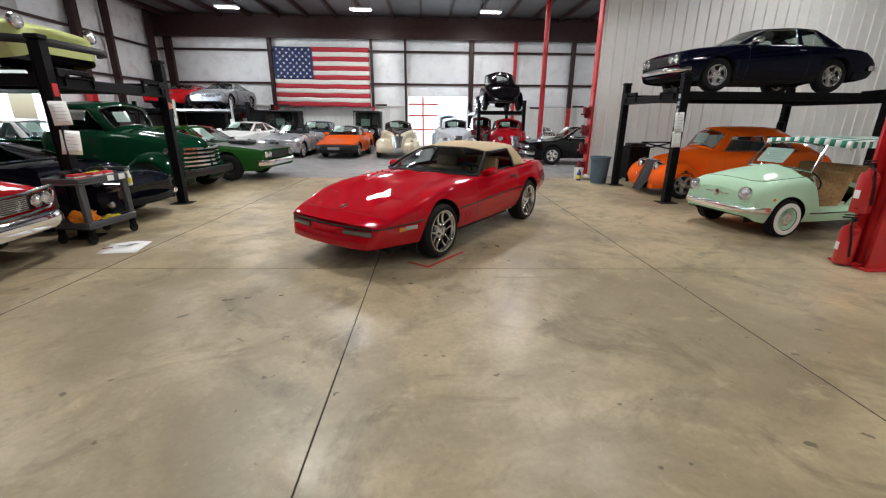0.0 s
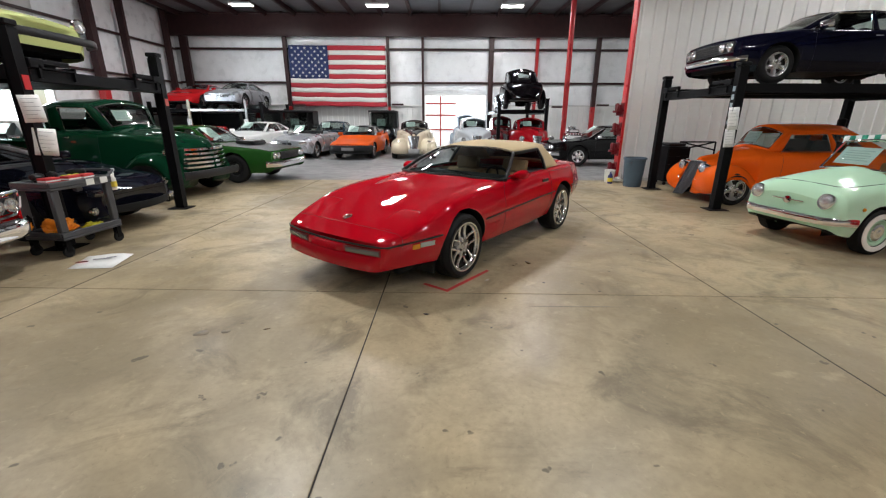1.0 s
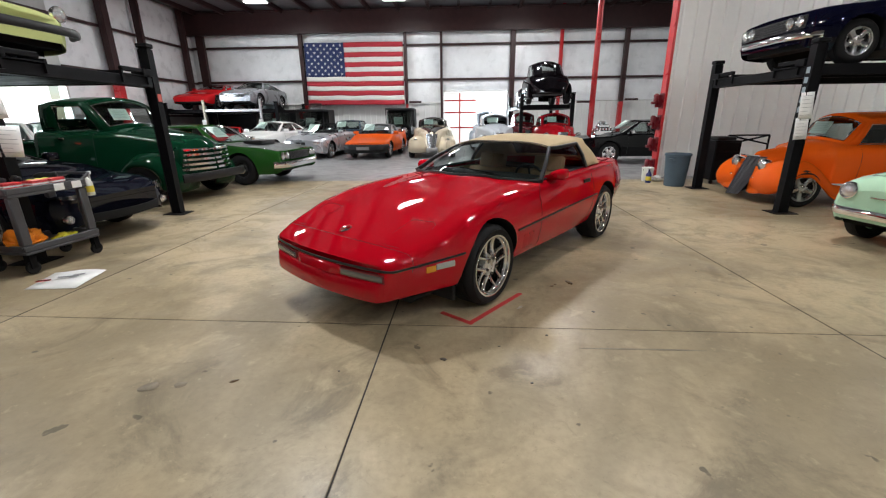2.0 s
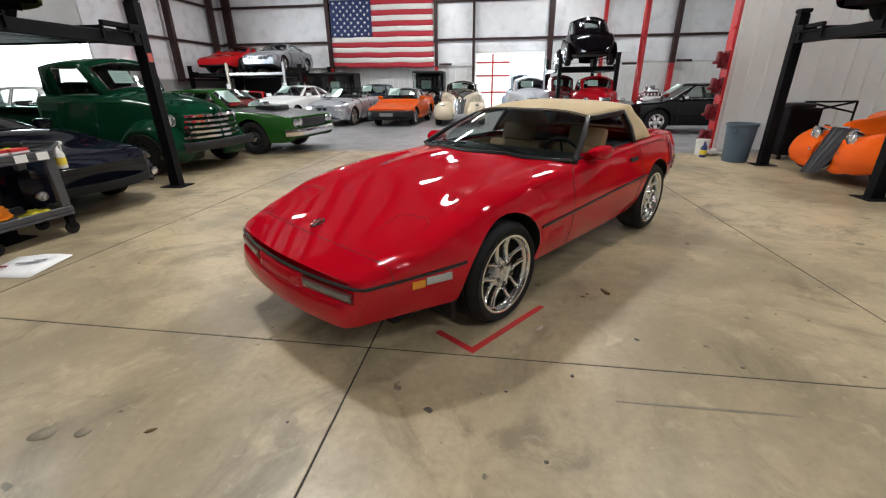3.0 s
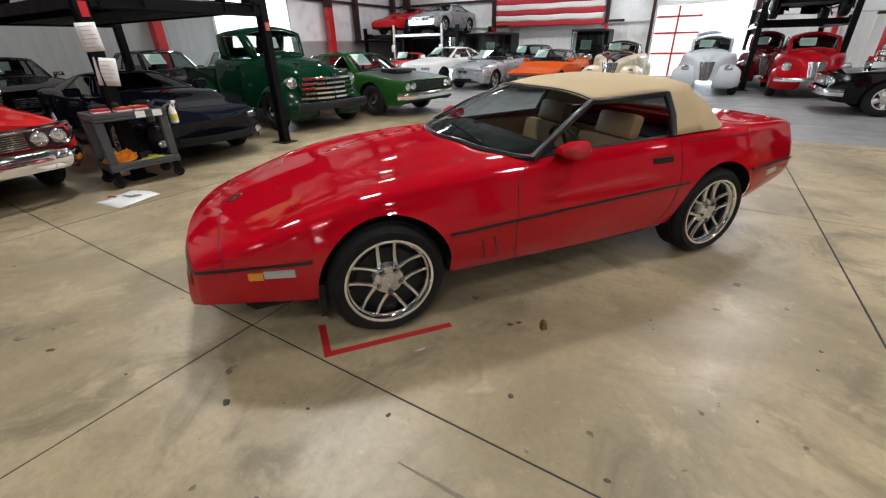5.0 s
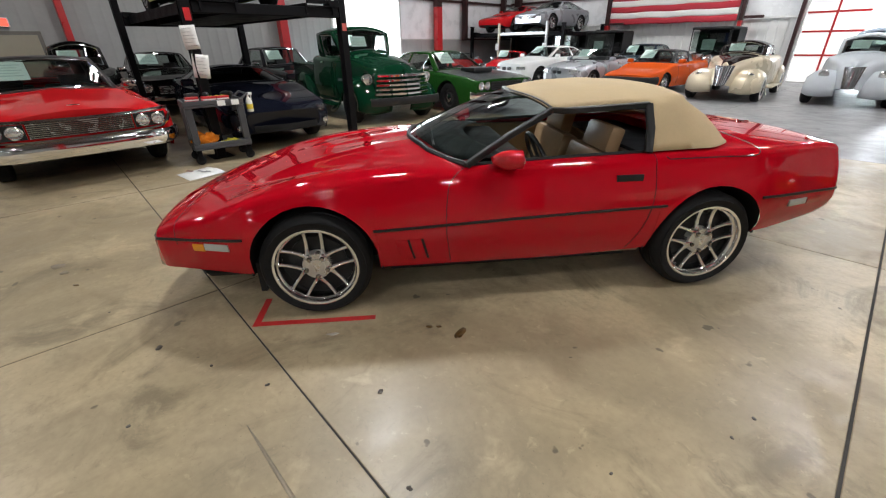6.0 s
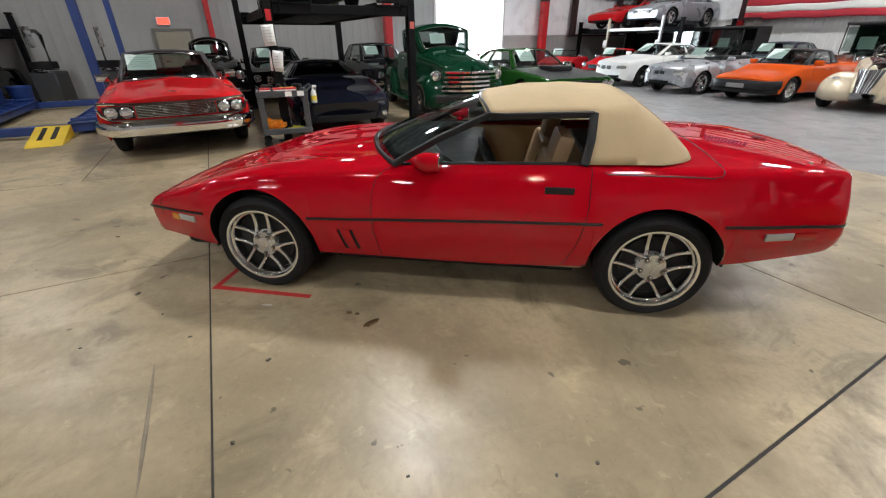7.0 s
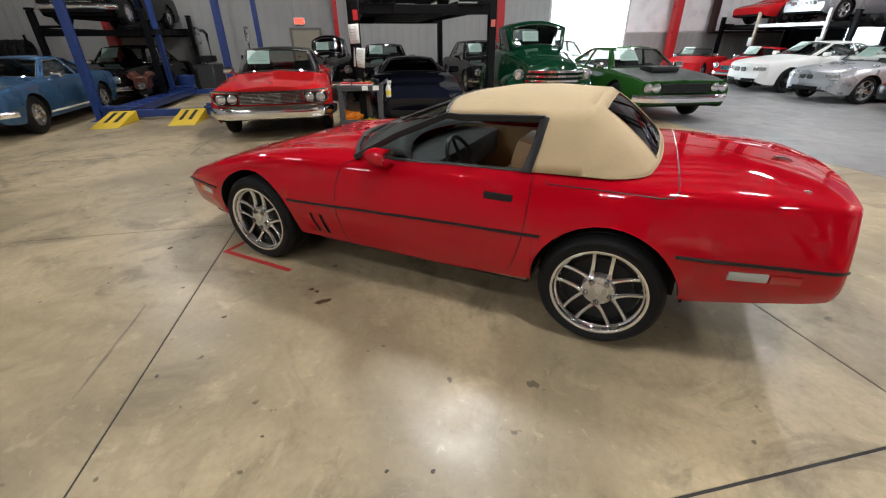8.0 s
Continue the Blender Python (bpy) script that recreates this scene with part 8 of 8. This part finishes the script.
for x in (-0.33, 0.33):
    for y in (-0.21, 0.21):
        part("leg", boxes((x - 0.045, x + 0.045, y - 0.03, y + 0.03, 0.29, 0.76), bevel=0.01), CARTGREY, cart)
        bm = bmesh.new()
        lathe(bm, [(0.02, -0.018), (0.06, -0.016), (0.065, 0), (0.06, 0.016), (0.02, 0.018)], Matrix.Translation((x, y, 0.066)) @ pose(0, 0, 0, 90, 0, 0), n=16)
        w = part("caster", bm, RUBBER, cart)
        part("fork", boxes((x - 0.03, x + 0.03, y - 0.028, y - 0.02, 0.06, 0.2), (x - 0.03, x + 0.03, y + 0.02, y + 0.028, 0.06, 0.2), (x - 0.03, x + 0.03, y - 0.028, y + 0.028, 0.16, 0.2)), BLACKSTEEL, w)
bm = bmesh.new()
tube(bm, [(0.36, -0.22, 0.84), (0.45, -0.22, 0.9), (0.45, 0.22, 0.9), (0.36, 0.22, 0.84)], 0.016, 8)
part("handle", bm, CARTGREY, cart)


def cloth(name, label, color, m, r, h, seed):
    random.seed(seed)
    bm = bmesh.new()
    bmesh.ops.create_icosphere(bm, subdivisions=4, radius=1.0)
    for v in bm.verts:
        n = noise.noise(v.co * 1.6 + Vector((seed * 3.1, 0, 0))) * 0.5 + noise.noise(v.co * 4 + Vector((0, seed, 0))) * 0.22
        k = 1 + n
        v.co = Vector((v.co.x * r * k, v.co.y * r * 0.8 * k, max(0.0, (v.co.z * 0.5 + 0.45) * h * k)))
    t = thing(name, label, "cloth", m)
    part("fabric", bm, mat("cloth_" + label.split()[0], color, 0.9, noise_amt=0.15, bump=0.4, bump_scale=90), t, sharp=60)
    return t


cloth("towel", "orange microfibre towel behind the seats of the red convertible", (0.8, 0.24, 0.01), pose(0.219, 6.247, 0, 0, 0, -127.36) @ pose(-0.72, 0.2, 0.605), 0.12, 0.15, 6)
CM = cart.matrix_basis
cloth("towel", "orange microfibre towel on the lower shelf", (0.8, 0.24, 0.01), CM @ pose(-0.19, -0.02, 0.232), 0.17, 0.19, 3)
cloth("towel", "yellow microfibre towel on the lower shelf", (0.62, 0.55, 0.03), CM @ pose(0.14, -0.1, 0.232), 0.11, 0.06, 5)
cloth("glove", "lime yellow glove on the cart top", (0.5, 0.62, 0.04), CM @ pose(0.1, -0.02, 0.83), 0.1, 0.06, 8)
for k, (x, y) in enumerate(((-0.24, -0.1), (-0.04, -0.15), (0.13, -0.15))):
    t = thing("parts_box", "red and white cardboard box on the cart", "box", CM @ pose(x, y, 0.791, 0, 0, 5 * k))
    part("carton", boxes((-0.08, 0.08, -0.055, 0.055, 0, 0.1), bevel=0.003), mat("red_card", (0.5, 0.02, 0.025), 0.55, noise_amt=0.08), t)
    part("lid_strip", boxes((-0.081, 0.081, -0.056, 0.056, 0.06, 0.075)), PAPER, t)
for x, y, a in ((-0.2, 0.08, 20), (-0.02, 0.12, 70), (0.24, 0.08, 130)):
    t = thing("cordless_drill", "black cordless drill lying on the cart", "drill", CM @ pose(x, y, 0.795, 0, 0, a))
    bm = bmesh.new()
    lathe(bm, [(0.02, -0.1), (0.035, -0.09), (0.038, 0.02), (0.028, 0.06), (0.018, 0.09), (0.0, 0.1)], Matrix.Translation((0, 0, 0.1)) @ pose(0, 0, 0, 0, 90, 0), n=14)
    part("motor_body", bm, BLACK, t)
    part("grip", boxes((-0.06, -0.02, -0.02, 0.02, 0.02, 0.1), (-0.09, 0.01, -0.035, 0.035, 0, 0.03), bevel=0.006), BLACK, t)
for x, z, col in ((0.1, 0.8, PAPER), (0.28, 0.8, PAPER)):
    part("cart_label", boxes((x - 0.06, x + 0.04, -0.2535, -0.2505, 0.77, 0.84)), col, cart)


def spray_bottle(m, body, label):
    t = thing("spray_bottle", label, "bottle", m)
    bm = bmesh.new()
    lathe(bm, [(0.04, 0), (0.045, 0.01), (0.045, 0.14), (0.03, 0.18), (0.014, 0.2), (0.014, 0.23)], n=18)
    part("bottle", bm, body, t)
    part("trigger_head", boxes((-0.02, 0.06, -0.014, 0.014, 0.23, 0.265), (0.03, 0.045, -0.008, 0.008, 0.17, 0.23), bevel=0.004), mat("white_plastic", (0.75, 0.75, 0.73), 0.4, noise_amt=0.04), t)
    part("bottle_label", lathe(bmesh.new(), [(0.0455, 0.04), (0.0465, 0.04), (0.0465, 0.11), (0.0455, 0.11)], n=18, closed=True), mat("yellow_label", (0.7, 0.55, 0.05), 0.6), t)
    return t


WHITEPL = mat("milky_plastic", (0.7, 0.7, 0.66), 0.4, noise_amt=0.05)
spray_bottle(CM @ pose(0.475, -0.15, 0.645), WHITEPL, "white spray bottle with yellow label hung on the cart handle")
spray_bottle(pose(4.16, 11.2, 0, 0, 0, 200) @ Matrix.Diagonal((1.3, 1.3, 1.3, 1)), mat("blue_plastic", (0.02, 0.03, 0.16), 0.35, noise_amt=0.1), "dark blue spray bottle beside the bucket")
t = thing("bucket", "white plastic bucket with rags by the partition", "bucket", pose(4.24, 11.46, 0) @ Matrix.Diagonal((0.85, 0.85, 0.85, 1)))
bm = bmesh.new()
lathe(bm, [(0.125, 0), (0.13, 0.01), (0.15, 0.36), (0.158, 0.365), (0.158, 0.345), (0.146, 0.34), (0.126, 0.02), (0, 0.02)], n=28)
part("pail", bm, WHITEPL, t)
bm = bmesh.new()
tube(bm, [(0.155 * math.cos(a), 0.155 * math.sin(a) * 0.4 - 0.09, 0.33 - 0.1 * math.sin(a)) for a in (math.pi * k / 10 for k in range(11))], 0.004, 5)
part("bail_handle", bm, DULL, t)
cloth("rag", "white rag on the floor by the bucket", (0.7, 0.68, 0.64), pose(4.46, 11.42, 0.001), 0.13, 0.12, 12)
# trash can
t = thing("trash_can", "blue-grey plastic trash can by the lift", "trash can", pose(4.53, 10.78, 0) @ Matrix.Diagonal((0.88, 0.88, 0.98, 1)))
bm = bmesh.new()
prof = [(0.22, 0), (0.225, 0.02)]
for k in range(6):
    z = 0.08 + 0.09 * k
    prof += [(0.226 + 0.05 * z / 0.7, z), (0.231 + 0.05 * z / 0.7, z + 0.015), (0.228 + 0.05 * (z + 0.03) / 0.7, z + 0.03)]
prof += [(0.275, 0.64), (0.295, 0.645), (0.295, 0.69), (0.28, 0.695), (0.27, 0.66), (0.23, 0.05), (0, 0.04)]
lathe(bm, prof, n=32)
part("barrel", bm, mat("blue_grey_plastic", (0.055, 0.088, 0.12), 0.5, noise_amt=0.12, noise_scale=6, bump=0.1), t)
for a in (0, 180):
    part("grip", boxes((0.285, 0.33, -0.06, 0.06, 0.56, 0.6), bevel=0.008), MATS["blue_grey_plastic"], t).matrix_basis = pose(0, 0, 0, 0, 0, a + 40)
# black cabinet and wire frame behind the lift post
t = thing("tool_cabinet", "black rolling cabinet against the partition", "cabinet", pose(5.64, 11.2, 0))
part("case", boxes((-0.27, 0.27, -0.25, 0.25, 0.08, 0.92), bevel=0.015), BLACKSTEEL, t)
for k in range(4):
    part("drawer", boxes((-0.25, 0.25, -0.262, -0.2505, 0.14 + 0.19 * k, 0.31 + 0.19 * k), bevel=0.004), BLACKSTEEL, t)
part("case_lid", boxes((-0.22, 0.18, -0.2, 0.2, 0.921, 1.0), bevel=0.02), BLACK, t)
for x in (-0.22, 0.22):
    for y in (-0.2, 0.2):
        part("caster", lathe(bmesh.new(), [(0.04, -0.015), (0.04, 0.015)], Matrix.Translation((x, y, 0.04)) @ pose(0, 0, 0, 90, 0, 0), n=14), RUBBER, t)
bm = bmesh.new()
for pts in ([(6.0, 11.6, 0), (6.0, 11.6, 1.0)], [(6.9, 11.6, 0), (6.9, 11.6, 1.0)], [(6.0, 11.6, 1.0), (6.9, 11.6, 1.0)], [(6.0, 11.6, 0.8), (6.9, 11.6, 1.0)], [(6.0, 11.6, 1.0), (6.9, 11.6, 0.8)]):
    tube(bm, pts, 0.02, 6)
t = thing("steel_stand", "black tubular steel stand against the partition", "stand")
part("stand_frame", bm, BLACKSTEEL, t)


def extinguisher(m):
    t = thing("fire_extinguisher", "red fire extinguisher hung on a bracket", "fire extinguisher", m, "fire extinguishers")
    bm = bmesh.new()
    lathe(bm, [(0.085, 0), (0.09, 0.01), (0.09, 0.38), (0.075, 0.43), (0.03, 0.46), (0.03, 0.49)], n=22)
    b = part("cylinder", bm, STEEL_RED, t)
    part("valve", boxes((-0.02, 0.02, -0.02, 0.02, 0.49, 0.53), (-0.02, 0.11, -0.012, 0.012, 0.53, 0.545), (-0.02, 0.1, -0.012, 0.012, 0.56, 0.572)), BLACK, b)
    bm = bmesh.new()
    tube(bm, [(0.02, 0.02, 0.5), (0.06, 0.09, 0.46), (0.03, 0.105, 0.3), (0.0, 0.1, 0.1)], 0.011, 6)
    part("hose", bm, RUBBER, b)
    part("label_plate", boxes((0.085, 0.0925, -0.03, 0.03, 0.16, 0.25)), PAPER, b)
    return t


# red post with extinguishers beside the walk
structure("red_post", boxes((4.9, 5.18, 4.2, 4.23, 0.02, ZC), (4.9, 5.18, 4.47, 4.5, 0.02, ZC), (5.03, 5.05, 4.231, 4.469, 0.02, ZC), (4.82, 5.26, 4.12, 4.58, 0, 0.02)), STEEL_RED, "red painted steel I-beam column with base plate")
e = extinguisher(pose(4.79, 4.37, 0.62, 0, 0, 180))
copy_thing(e, pose(4.78, 4.38, 0.02, 0, 0, 160))
structure("extinguisher_board", boxes((4.6, 4.64, 11.9, 12.16, 0.02, 1.98)), STEEL_RED, "red board carrying lift arm brackets")
# darker copy of the red steel for the brackets, shade in the colour
STEEL_RED_DARK = mat("darkened_red_steel", (0.16, 0.008, 0.016), 0.35, noise_amt=0.15, noise_scale=9, coat=0.3)
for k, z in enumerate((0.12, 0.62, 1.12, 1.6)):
    t = thing("arm_bracket", "lift arm bracket on the red board, its red darkened", "bracket", pose(4.595, 12.02, z, 0, 0, 180 + 8 * (k % 2)), "lift arm brackets")
    part("back_plate", boxes((0.0, 0.02, -0.09, 0.09, 0.0, 0.34), bevel=0.006), STEEL_RED_DARK, t)
    part("web", boxes((0.02, 0.16, -0.012, 0.012, 0.03, 0.3), (0.02, 0.11, -0.07, -0.05, 0.06, 0.22), (0.02, 0.11, 0.05, 0.07, 0.06, 0.22), bevel=0.005), STEEL_RED_DARK, t)
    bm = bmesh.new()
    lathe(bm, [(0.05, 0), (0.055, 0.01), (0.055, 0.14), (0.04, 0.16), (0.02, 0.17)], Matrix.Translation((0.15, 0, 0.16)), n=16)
    part("pivot", bm, STEEL_RED_DARK, t)
    part("arm_end", boxes((0.06, 0.24, -0.05, 0.05, 0.1, 0.155), bevel=0.01), STEEL_RED_DARK, t)

# workshop machines by the side wall
MACHINE = mat("machine_grey", (0.06, 0.062, 0.066), 0.45, noise_amt=0.15, noise_scale=5)


def wheel_machine(m, label):
    t = thing("tyre_machine", label, "workshop machine", m)
    part("cabinet", boxes((-0.35, 0.35, -0.3, 0.3, 0, 0.85), bevel=0.03), MACHINE, t)
    bm = bmesh.new()
    tube(bm, [(-0.25, 0, 0.85), (-0.25, 0, 1.75), (-0.1, 0, 1.85), (0.3, 0, 1.85)], 0.05, 8)
    part("mast", bm, MACHINE, t)
    part("mast_head", boxes((0.2, 0.4, -0.06, 0.06, 1.45, 1.95), bevel=0.02), DULL, t)
    bm = bmesh.new()
    lathe(bm, [(0.3, 0), (0.3, 0.03), (0.08, 0.05), (0, 0.05)], Matrix.Translation((0.1, 0, 0.86)), n=24)
    part("turntable", bm, DULL, t)
    bm = bmesh.new()
    lathe(bm, [(0.2, -0.09), (0.31, -0.09), (0.32, 0), (0.31, 0.09), (0.2, 0.09)], Matrix.Translation((0.1, 0, 1.01)), n=28, closed=True)
    part("mounted_tyre", bm, RUBBER, t)
    return t


wheel_machine(pose(-13.3, 2.4, 0, 0, 0, 10), "grey tyre changer with a tyre on its turntable")
wheel_machine(pose(-13.4, 1.0, 0, 0, 0, -15), "dark wheel balancer against the side wall")
sv = thing("tyre_rack", "black steel rack stacked with spare tyres", "rack", pose(-13.6, -4.9, 0))
for y in (-0.9, 0.9):
    for x in (-0.3, 0.3):
        part("upright", boxes((x - 0.025, x + 0.025, y - 0.025, y + 0.025, 0, 1.75)), BLACKSTEEL, sv)
for z in (0.2, 0.95):
    part("rail", boxes((-0.3, -0.26, -0.9, 0.9, z, z + 0.05)), BLACKSTEEL, sv)
    part("rail", boxes((0.26, 0.3, -0.9, 0.9, z, z + 0.05)), BLACKSTEEL, sv)
tt = thing("spare_tyre", "black spare tyre standing on the rack", "tyre", pose(-13.6, -5.55, 0.56, 90, 0, 0), "spare tyres")
part("carcass", lathe(bmesh.new(), [(0.2, -0.09), (0.3, -0.09), (0.32, -0.05), (0.32, 0.05), (0.3, 0.09), (0.2, 0.09)], n=28, closed=True), RUBBER, tt)
for z in (0.56, 1.31):
    for k in range(7):
        if (z, k) != (0.56, 0):
            copy_thing(tt, pose(-13.6, -5.55 + 0.22 * k, z, 90, 0, 0))

# ---- flag ----
FLAGRED = mat("flag_red_cloth", (0.45, 0.025, 0.04), 0.8, noise_amt=0.08, noise_scale=3, bump=0.2, bump_scale=120)
FLAGWHITE = mat("flag_white_cloth", (0.74, 0.72, 0.68), 0.8, noise_amt=0.05, noise_scale=3, bump=0.2, bump_scale=120)
FLAGBLUE = mat("flag_blue_cloth", (0.02, 0.035, 0.12), 0.8, noise_amt=0.08, noise_scale=3, bump=0.2, bump_scale=120)
fl = thing("flag", "large striped cloth flag with white stars hung on the wall", "flag")
FX0, FX1, FZ0, FZ1 = -8.25, -3.06, 2.24, 5.28


def flag_pt(u, v, out=0.0):
    w = 0.035 * math.sin(u * 9 + v * 2) + 0.02 * math.sin(u * 23 + 1.3) * (1 - v) + 0.02 * math.sin(v * 7 + u * 3)
    sag = -0.03 * math.sin(math.pi * u * 3) ** 2 * (1 - v) - 0.05 * u * (1 - v)
    return Vector((lerp(FX0, FX1, u) - 0.07 * (1 - v) * (1 - u), Y1 - 0.5 - w - out, lerp(FZ0, FZ1, v) + sag))


for k in range(13):
    v1, v0 = 1 - k / 13, 1 - (k + 1) / 13
    u0 = 0.4 if k < 7 else 0.0
    bm = bmesh.new()
    grid(bm, [[flag_pt(lerp(u0, 1, i / 26), lerp(v0, v1, j / 3)) for i in range(27)] for j in range(4)])
    part("stripe", bm, FLAGWHITE if k % 2 else FLAGRED, fl, solid=0.004)
bm = bmesh.new()
grid(bm, [[flag_pt(0.4 * i / 14, lerp(6 / 13, 1, j / 10)) for i in range(15)] for j in range(11)])
can = part("canton", bm, FLAGBLUE, fl, solid=0.004)
bm = bmesh.new()
for r in range(9):
    n = 6 if r % 2 == 0 else 5
    for q in range(n):
        u = 0.4 * ((q + (0.5 if n == 6 else 1.0)) / 6)
        v = lerp(1, 6 / 13, (r + 0.75) / 9.5)
        vs = []
        for a in range(10):
            rad = 0.085 if a % 2 == 0 else 0.034
            vs.append(bm.verts.new(flag_pt(u + rad * math.sin(a * math.pi / 5) / (FX1 - FX0), v + rad * math.cos(a * math.pi / 5) / (FZ1 - FZ0), 0.008)))
        bm.faces.new(vs)
bmesh.ops.recalc_face_normals(bm, faces=bm.faces)
part("stars", bm, FLAGWHITE, can, solid=0.003)

# ---- on the floor ----
def strip(pts, w, z=0.003, th=0.002):
    bm = bmesh.new()
    for a, b in zip(pts, pts[1:]):
        a, b = Vector((*a, 0)), Vector((*b, 0))
        d = (b - a).normalized()
        s = Vector((-d.y, d.x, 0)) * w / 2
        box(bm, 0, (b - a).length, -w / 2, w / 2, z - 0.002, z, m=Matrix.Translation(a) @ Matrix.Rotation(math.atan2(d.y, d.x), 4, "Z"))
    return bm


TAPE = mat("red_floor_tape", (0.5, 0.02, 0.02), 0.55, noise_amt=0.15, noise_scale=20)
t = thing("floor_tape", "red tape marking a corner on the concrete floor", "tape")
part("tape_strip", strip([(-0.02, 4.42), (0.42, 4.96)], 0.04, 0.0032), TAPE, t)
part("tape_strip", strip([(-0.005, 4.4), (-0.24, 4.585)], 0.04, 0.0056), TAPE, t)
t = thing("paper_sign", "white printed paper sheet lying on the floor", "paper")
bm = bmesh.new()
grid(bm, [[Vector((*Vector((-4.02, 4.98)).lerp(Vector((-3.58, 5.02)), u).lerp(Vector((-4.14, 5.4)).lerp(Vector((-3.66, 5.47)), u), v), 0.005 + 0.012 * (1 - math.cos(u * 5)) * v)) for u in (0, 0.25, 0.5, 0.75, 1)] for v in (0, 0.33, 0.66, 1)])
ps = part("sheet", bm, PAPER, t, solid=0.002)
for k, (u, v, w) in enumerate(((0.2, 0.3, 0.1), (0.45, 0.5, 0.12), (0.6, 0.65, 0.08), (0.7, 0.35, 0.06))):
    p = Vector((-4.1, 5.0)).lerp(Vector((-3.6, 5.45)), (u + v) / 2)
    part("print_blot", strip([(p.x - w / 2 + 0.1 * (u - v), p.y), (p.x + w / 2 + 0.1 * (u - v), p.y + 0.04)], 0.035, 0.031), REDLENS if k == 0 else INK, ps)
STAINM = mat("oil_stain", (0.1, 0.055, 0.012), 0.35, noise_amt=0.4, noise_scale=30)
random.seed(4)


def blot(x, y, rx, ry, a, material, name, label, z=0.0015):
    bm = bmesh.new()
    n = 22
    vs = []
    for k in range(n):
        r = 1 + 0.35 * noise.noise(Vector((math.cos(k * 2 * math.pi / n) * 1.3 + x * 7, math.sin(k * 2 * math.pi / n) * 1.3, y)))
        q = Vector((rx * r * math.cos(2 * math.pi * k / n), ry * r * math.sin(2 * math.pi * k / n), z))
        vs.append(bm.verts.new(Matrix.Translation((x, y, 0)) @ Matrix.Rotation(radians(a), 4, "Z") @ q))
    bm.faces.new(vs)
    t = thing(name, label, "stain")
    part("spill", bm, material, t, solid=0.001)


blot(0.895, 5.215, 0.055, 0.024, 105, STAINM, "oil_stain", "brown oil stain on the concrete floor")
blot(0.72, 5.13, 0.02, 0.014, 20, STAINM, "oil_stain", "small brown oil drip on the floor")
blot(0.76, 5.17, 0.016, 0.012, 20, STAINM, "oil_stain", "small brown oil drip on the floor")
PALE = mat("white_spill", (0.5, 0.46, 0.4), 0.7, noise_amt=0.1, noise_scale=30)
blot(0.38, 4.69, 0.035, 0.014, 50, PALE, "paint_spot", "white paint spot on the floor")
DARKST = mat("dark_streak", (0.235, 0.197, 0.138), 0.5, noise_amt=0.3, noise_scale=8)
DOT = mat("dark_drip", (0.075, 0.065, 0.05), 0.45, noise_amt=0.4, noise_scale=40)
blot(-1.86, 3.62, 0.055, 0.038, 20, DARKST, "floor_stain", "dark grey stain on the concrete floor")
blot(-1.69, 3.65, 0.035, 0.024, 40, DARKST, "floor_stain", "dark grey stain on the concrete floor")
blot(-1.4, 3.69, 0.028, 0.012, 30, STAINM, "floor_stain", "small brown smear on the concrete floor")
blot(1.1, 4.08, 0.36, 0.009, -1, DARKST, "tyre_streak", "thin dark scuff streak on the concrete floor")
for x, y, r in ((-0.2, 3.94, 0.022), (-0.82, 3.8, 0.009), (0.31, 3.71, 0.012), (0.5, 4.25, 0.012), (1.4, 4.41, 0.012), (2.22, 5.69, 0.012), (2.18, 5.51, 0.01), (0.93, 4.62, 0.015), (0.16, 4.1, 0.01), (1.9, 5.0, 0.008)):
    blot(x, y, r, r * 0.75, 137 * x, DARKST if r > 0.03 else DOT, "oil_drip", "dark dried oil drip on the concrete floor")
# ---- floor slabs, one piece each ----
XS = [X0, -10.0, -6.9, -3.56, -0.612, 2.513, 5.62, 8.75, 12.0, X1]
YS = [Y0, -6.4, -2.8, 0.75, 4.357, 7.95, 11.75]
def slab(x0, x1, y0, y1, material, gap=0.0045):
    bm = bmesh.new()
    wide = {-3.56: 0.009, 2.513: 0.0065}
    askew = {-3.56: 0.042, -0.612: 0.013, 2.513: 0.004}      # how far each long joint runs off square
    g0, g1 = wide.get(x0, gap), wide.get(x1, gap)
    box(bm, x0 + g0, x1 - g1, y0 + gap, y1 - gap, -0.2, 0.0, bevel=0.003)
    for v in bm.verts:      # the long joints run a little askew to the walls
        if X0 + 0.1 < v.co.x < X1 - 0.1:
            near = min(XS, key=lambda q: abs(q - v.co.x))
            v.co.x += askew.get(near, 0.012) * (v.co.y - 4.35)
        if Y0 + 0.1 < v.co.y < 11:
            v.co.y -= 0.029 * (v.co.x - 0.5)
    o = part("slab", bm, material, floor)
    return o


for xa, xb in zip(XS, XS[1:]):
    for ya, yb in zip(YS, YS[1:]):
        if xb < -3.5 and ya == 0.75:
            slab(xa, xb, ya, 2.95, CONCRETE)
            slab(xa, xb, 2.95, yb, CONCRETE)
        else:
            slab(xa, xb, ya, yb, CONCRETE)
for xa, xb in zip(XS[::2], XS[2::2] + [X1]):
    if xa < xb:
        for ya, yb in zip([11.75, 16.5, 21.2, Y1], [16.5, 21.2, Y1]):
            slab(xa, xb, ya, yb, CONCRETE_GREY, 0.003)
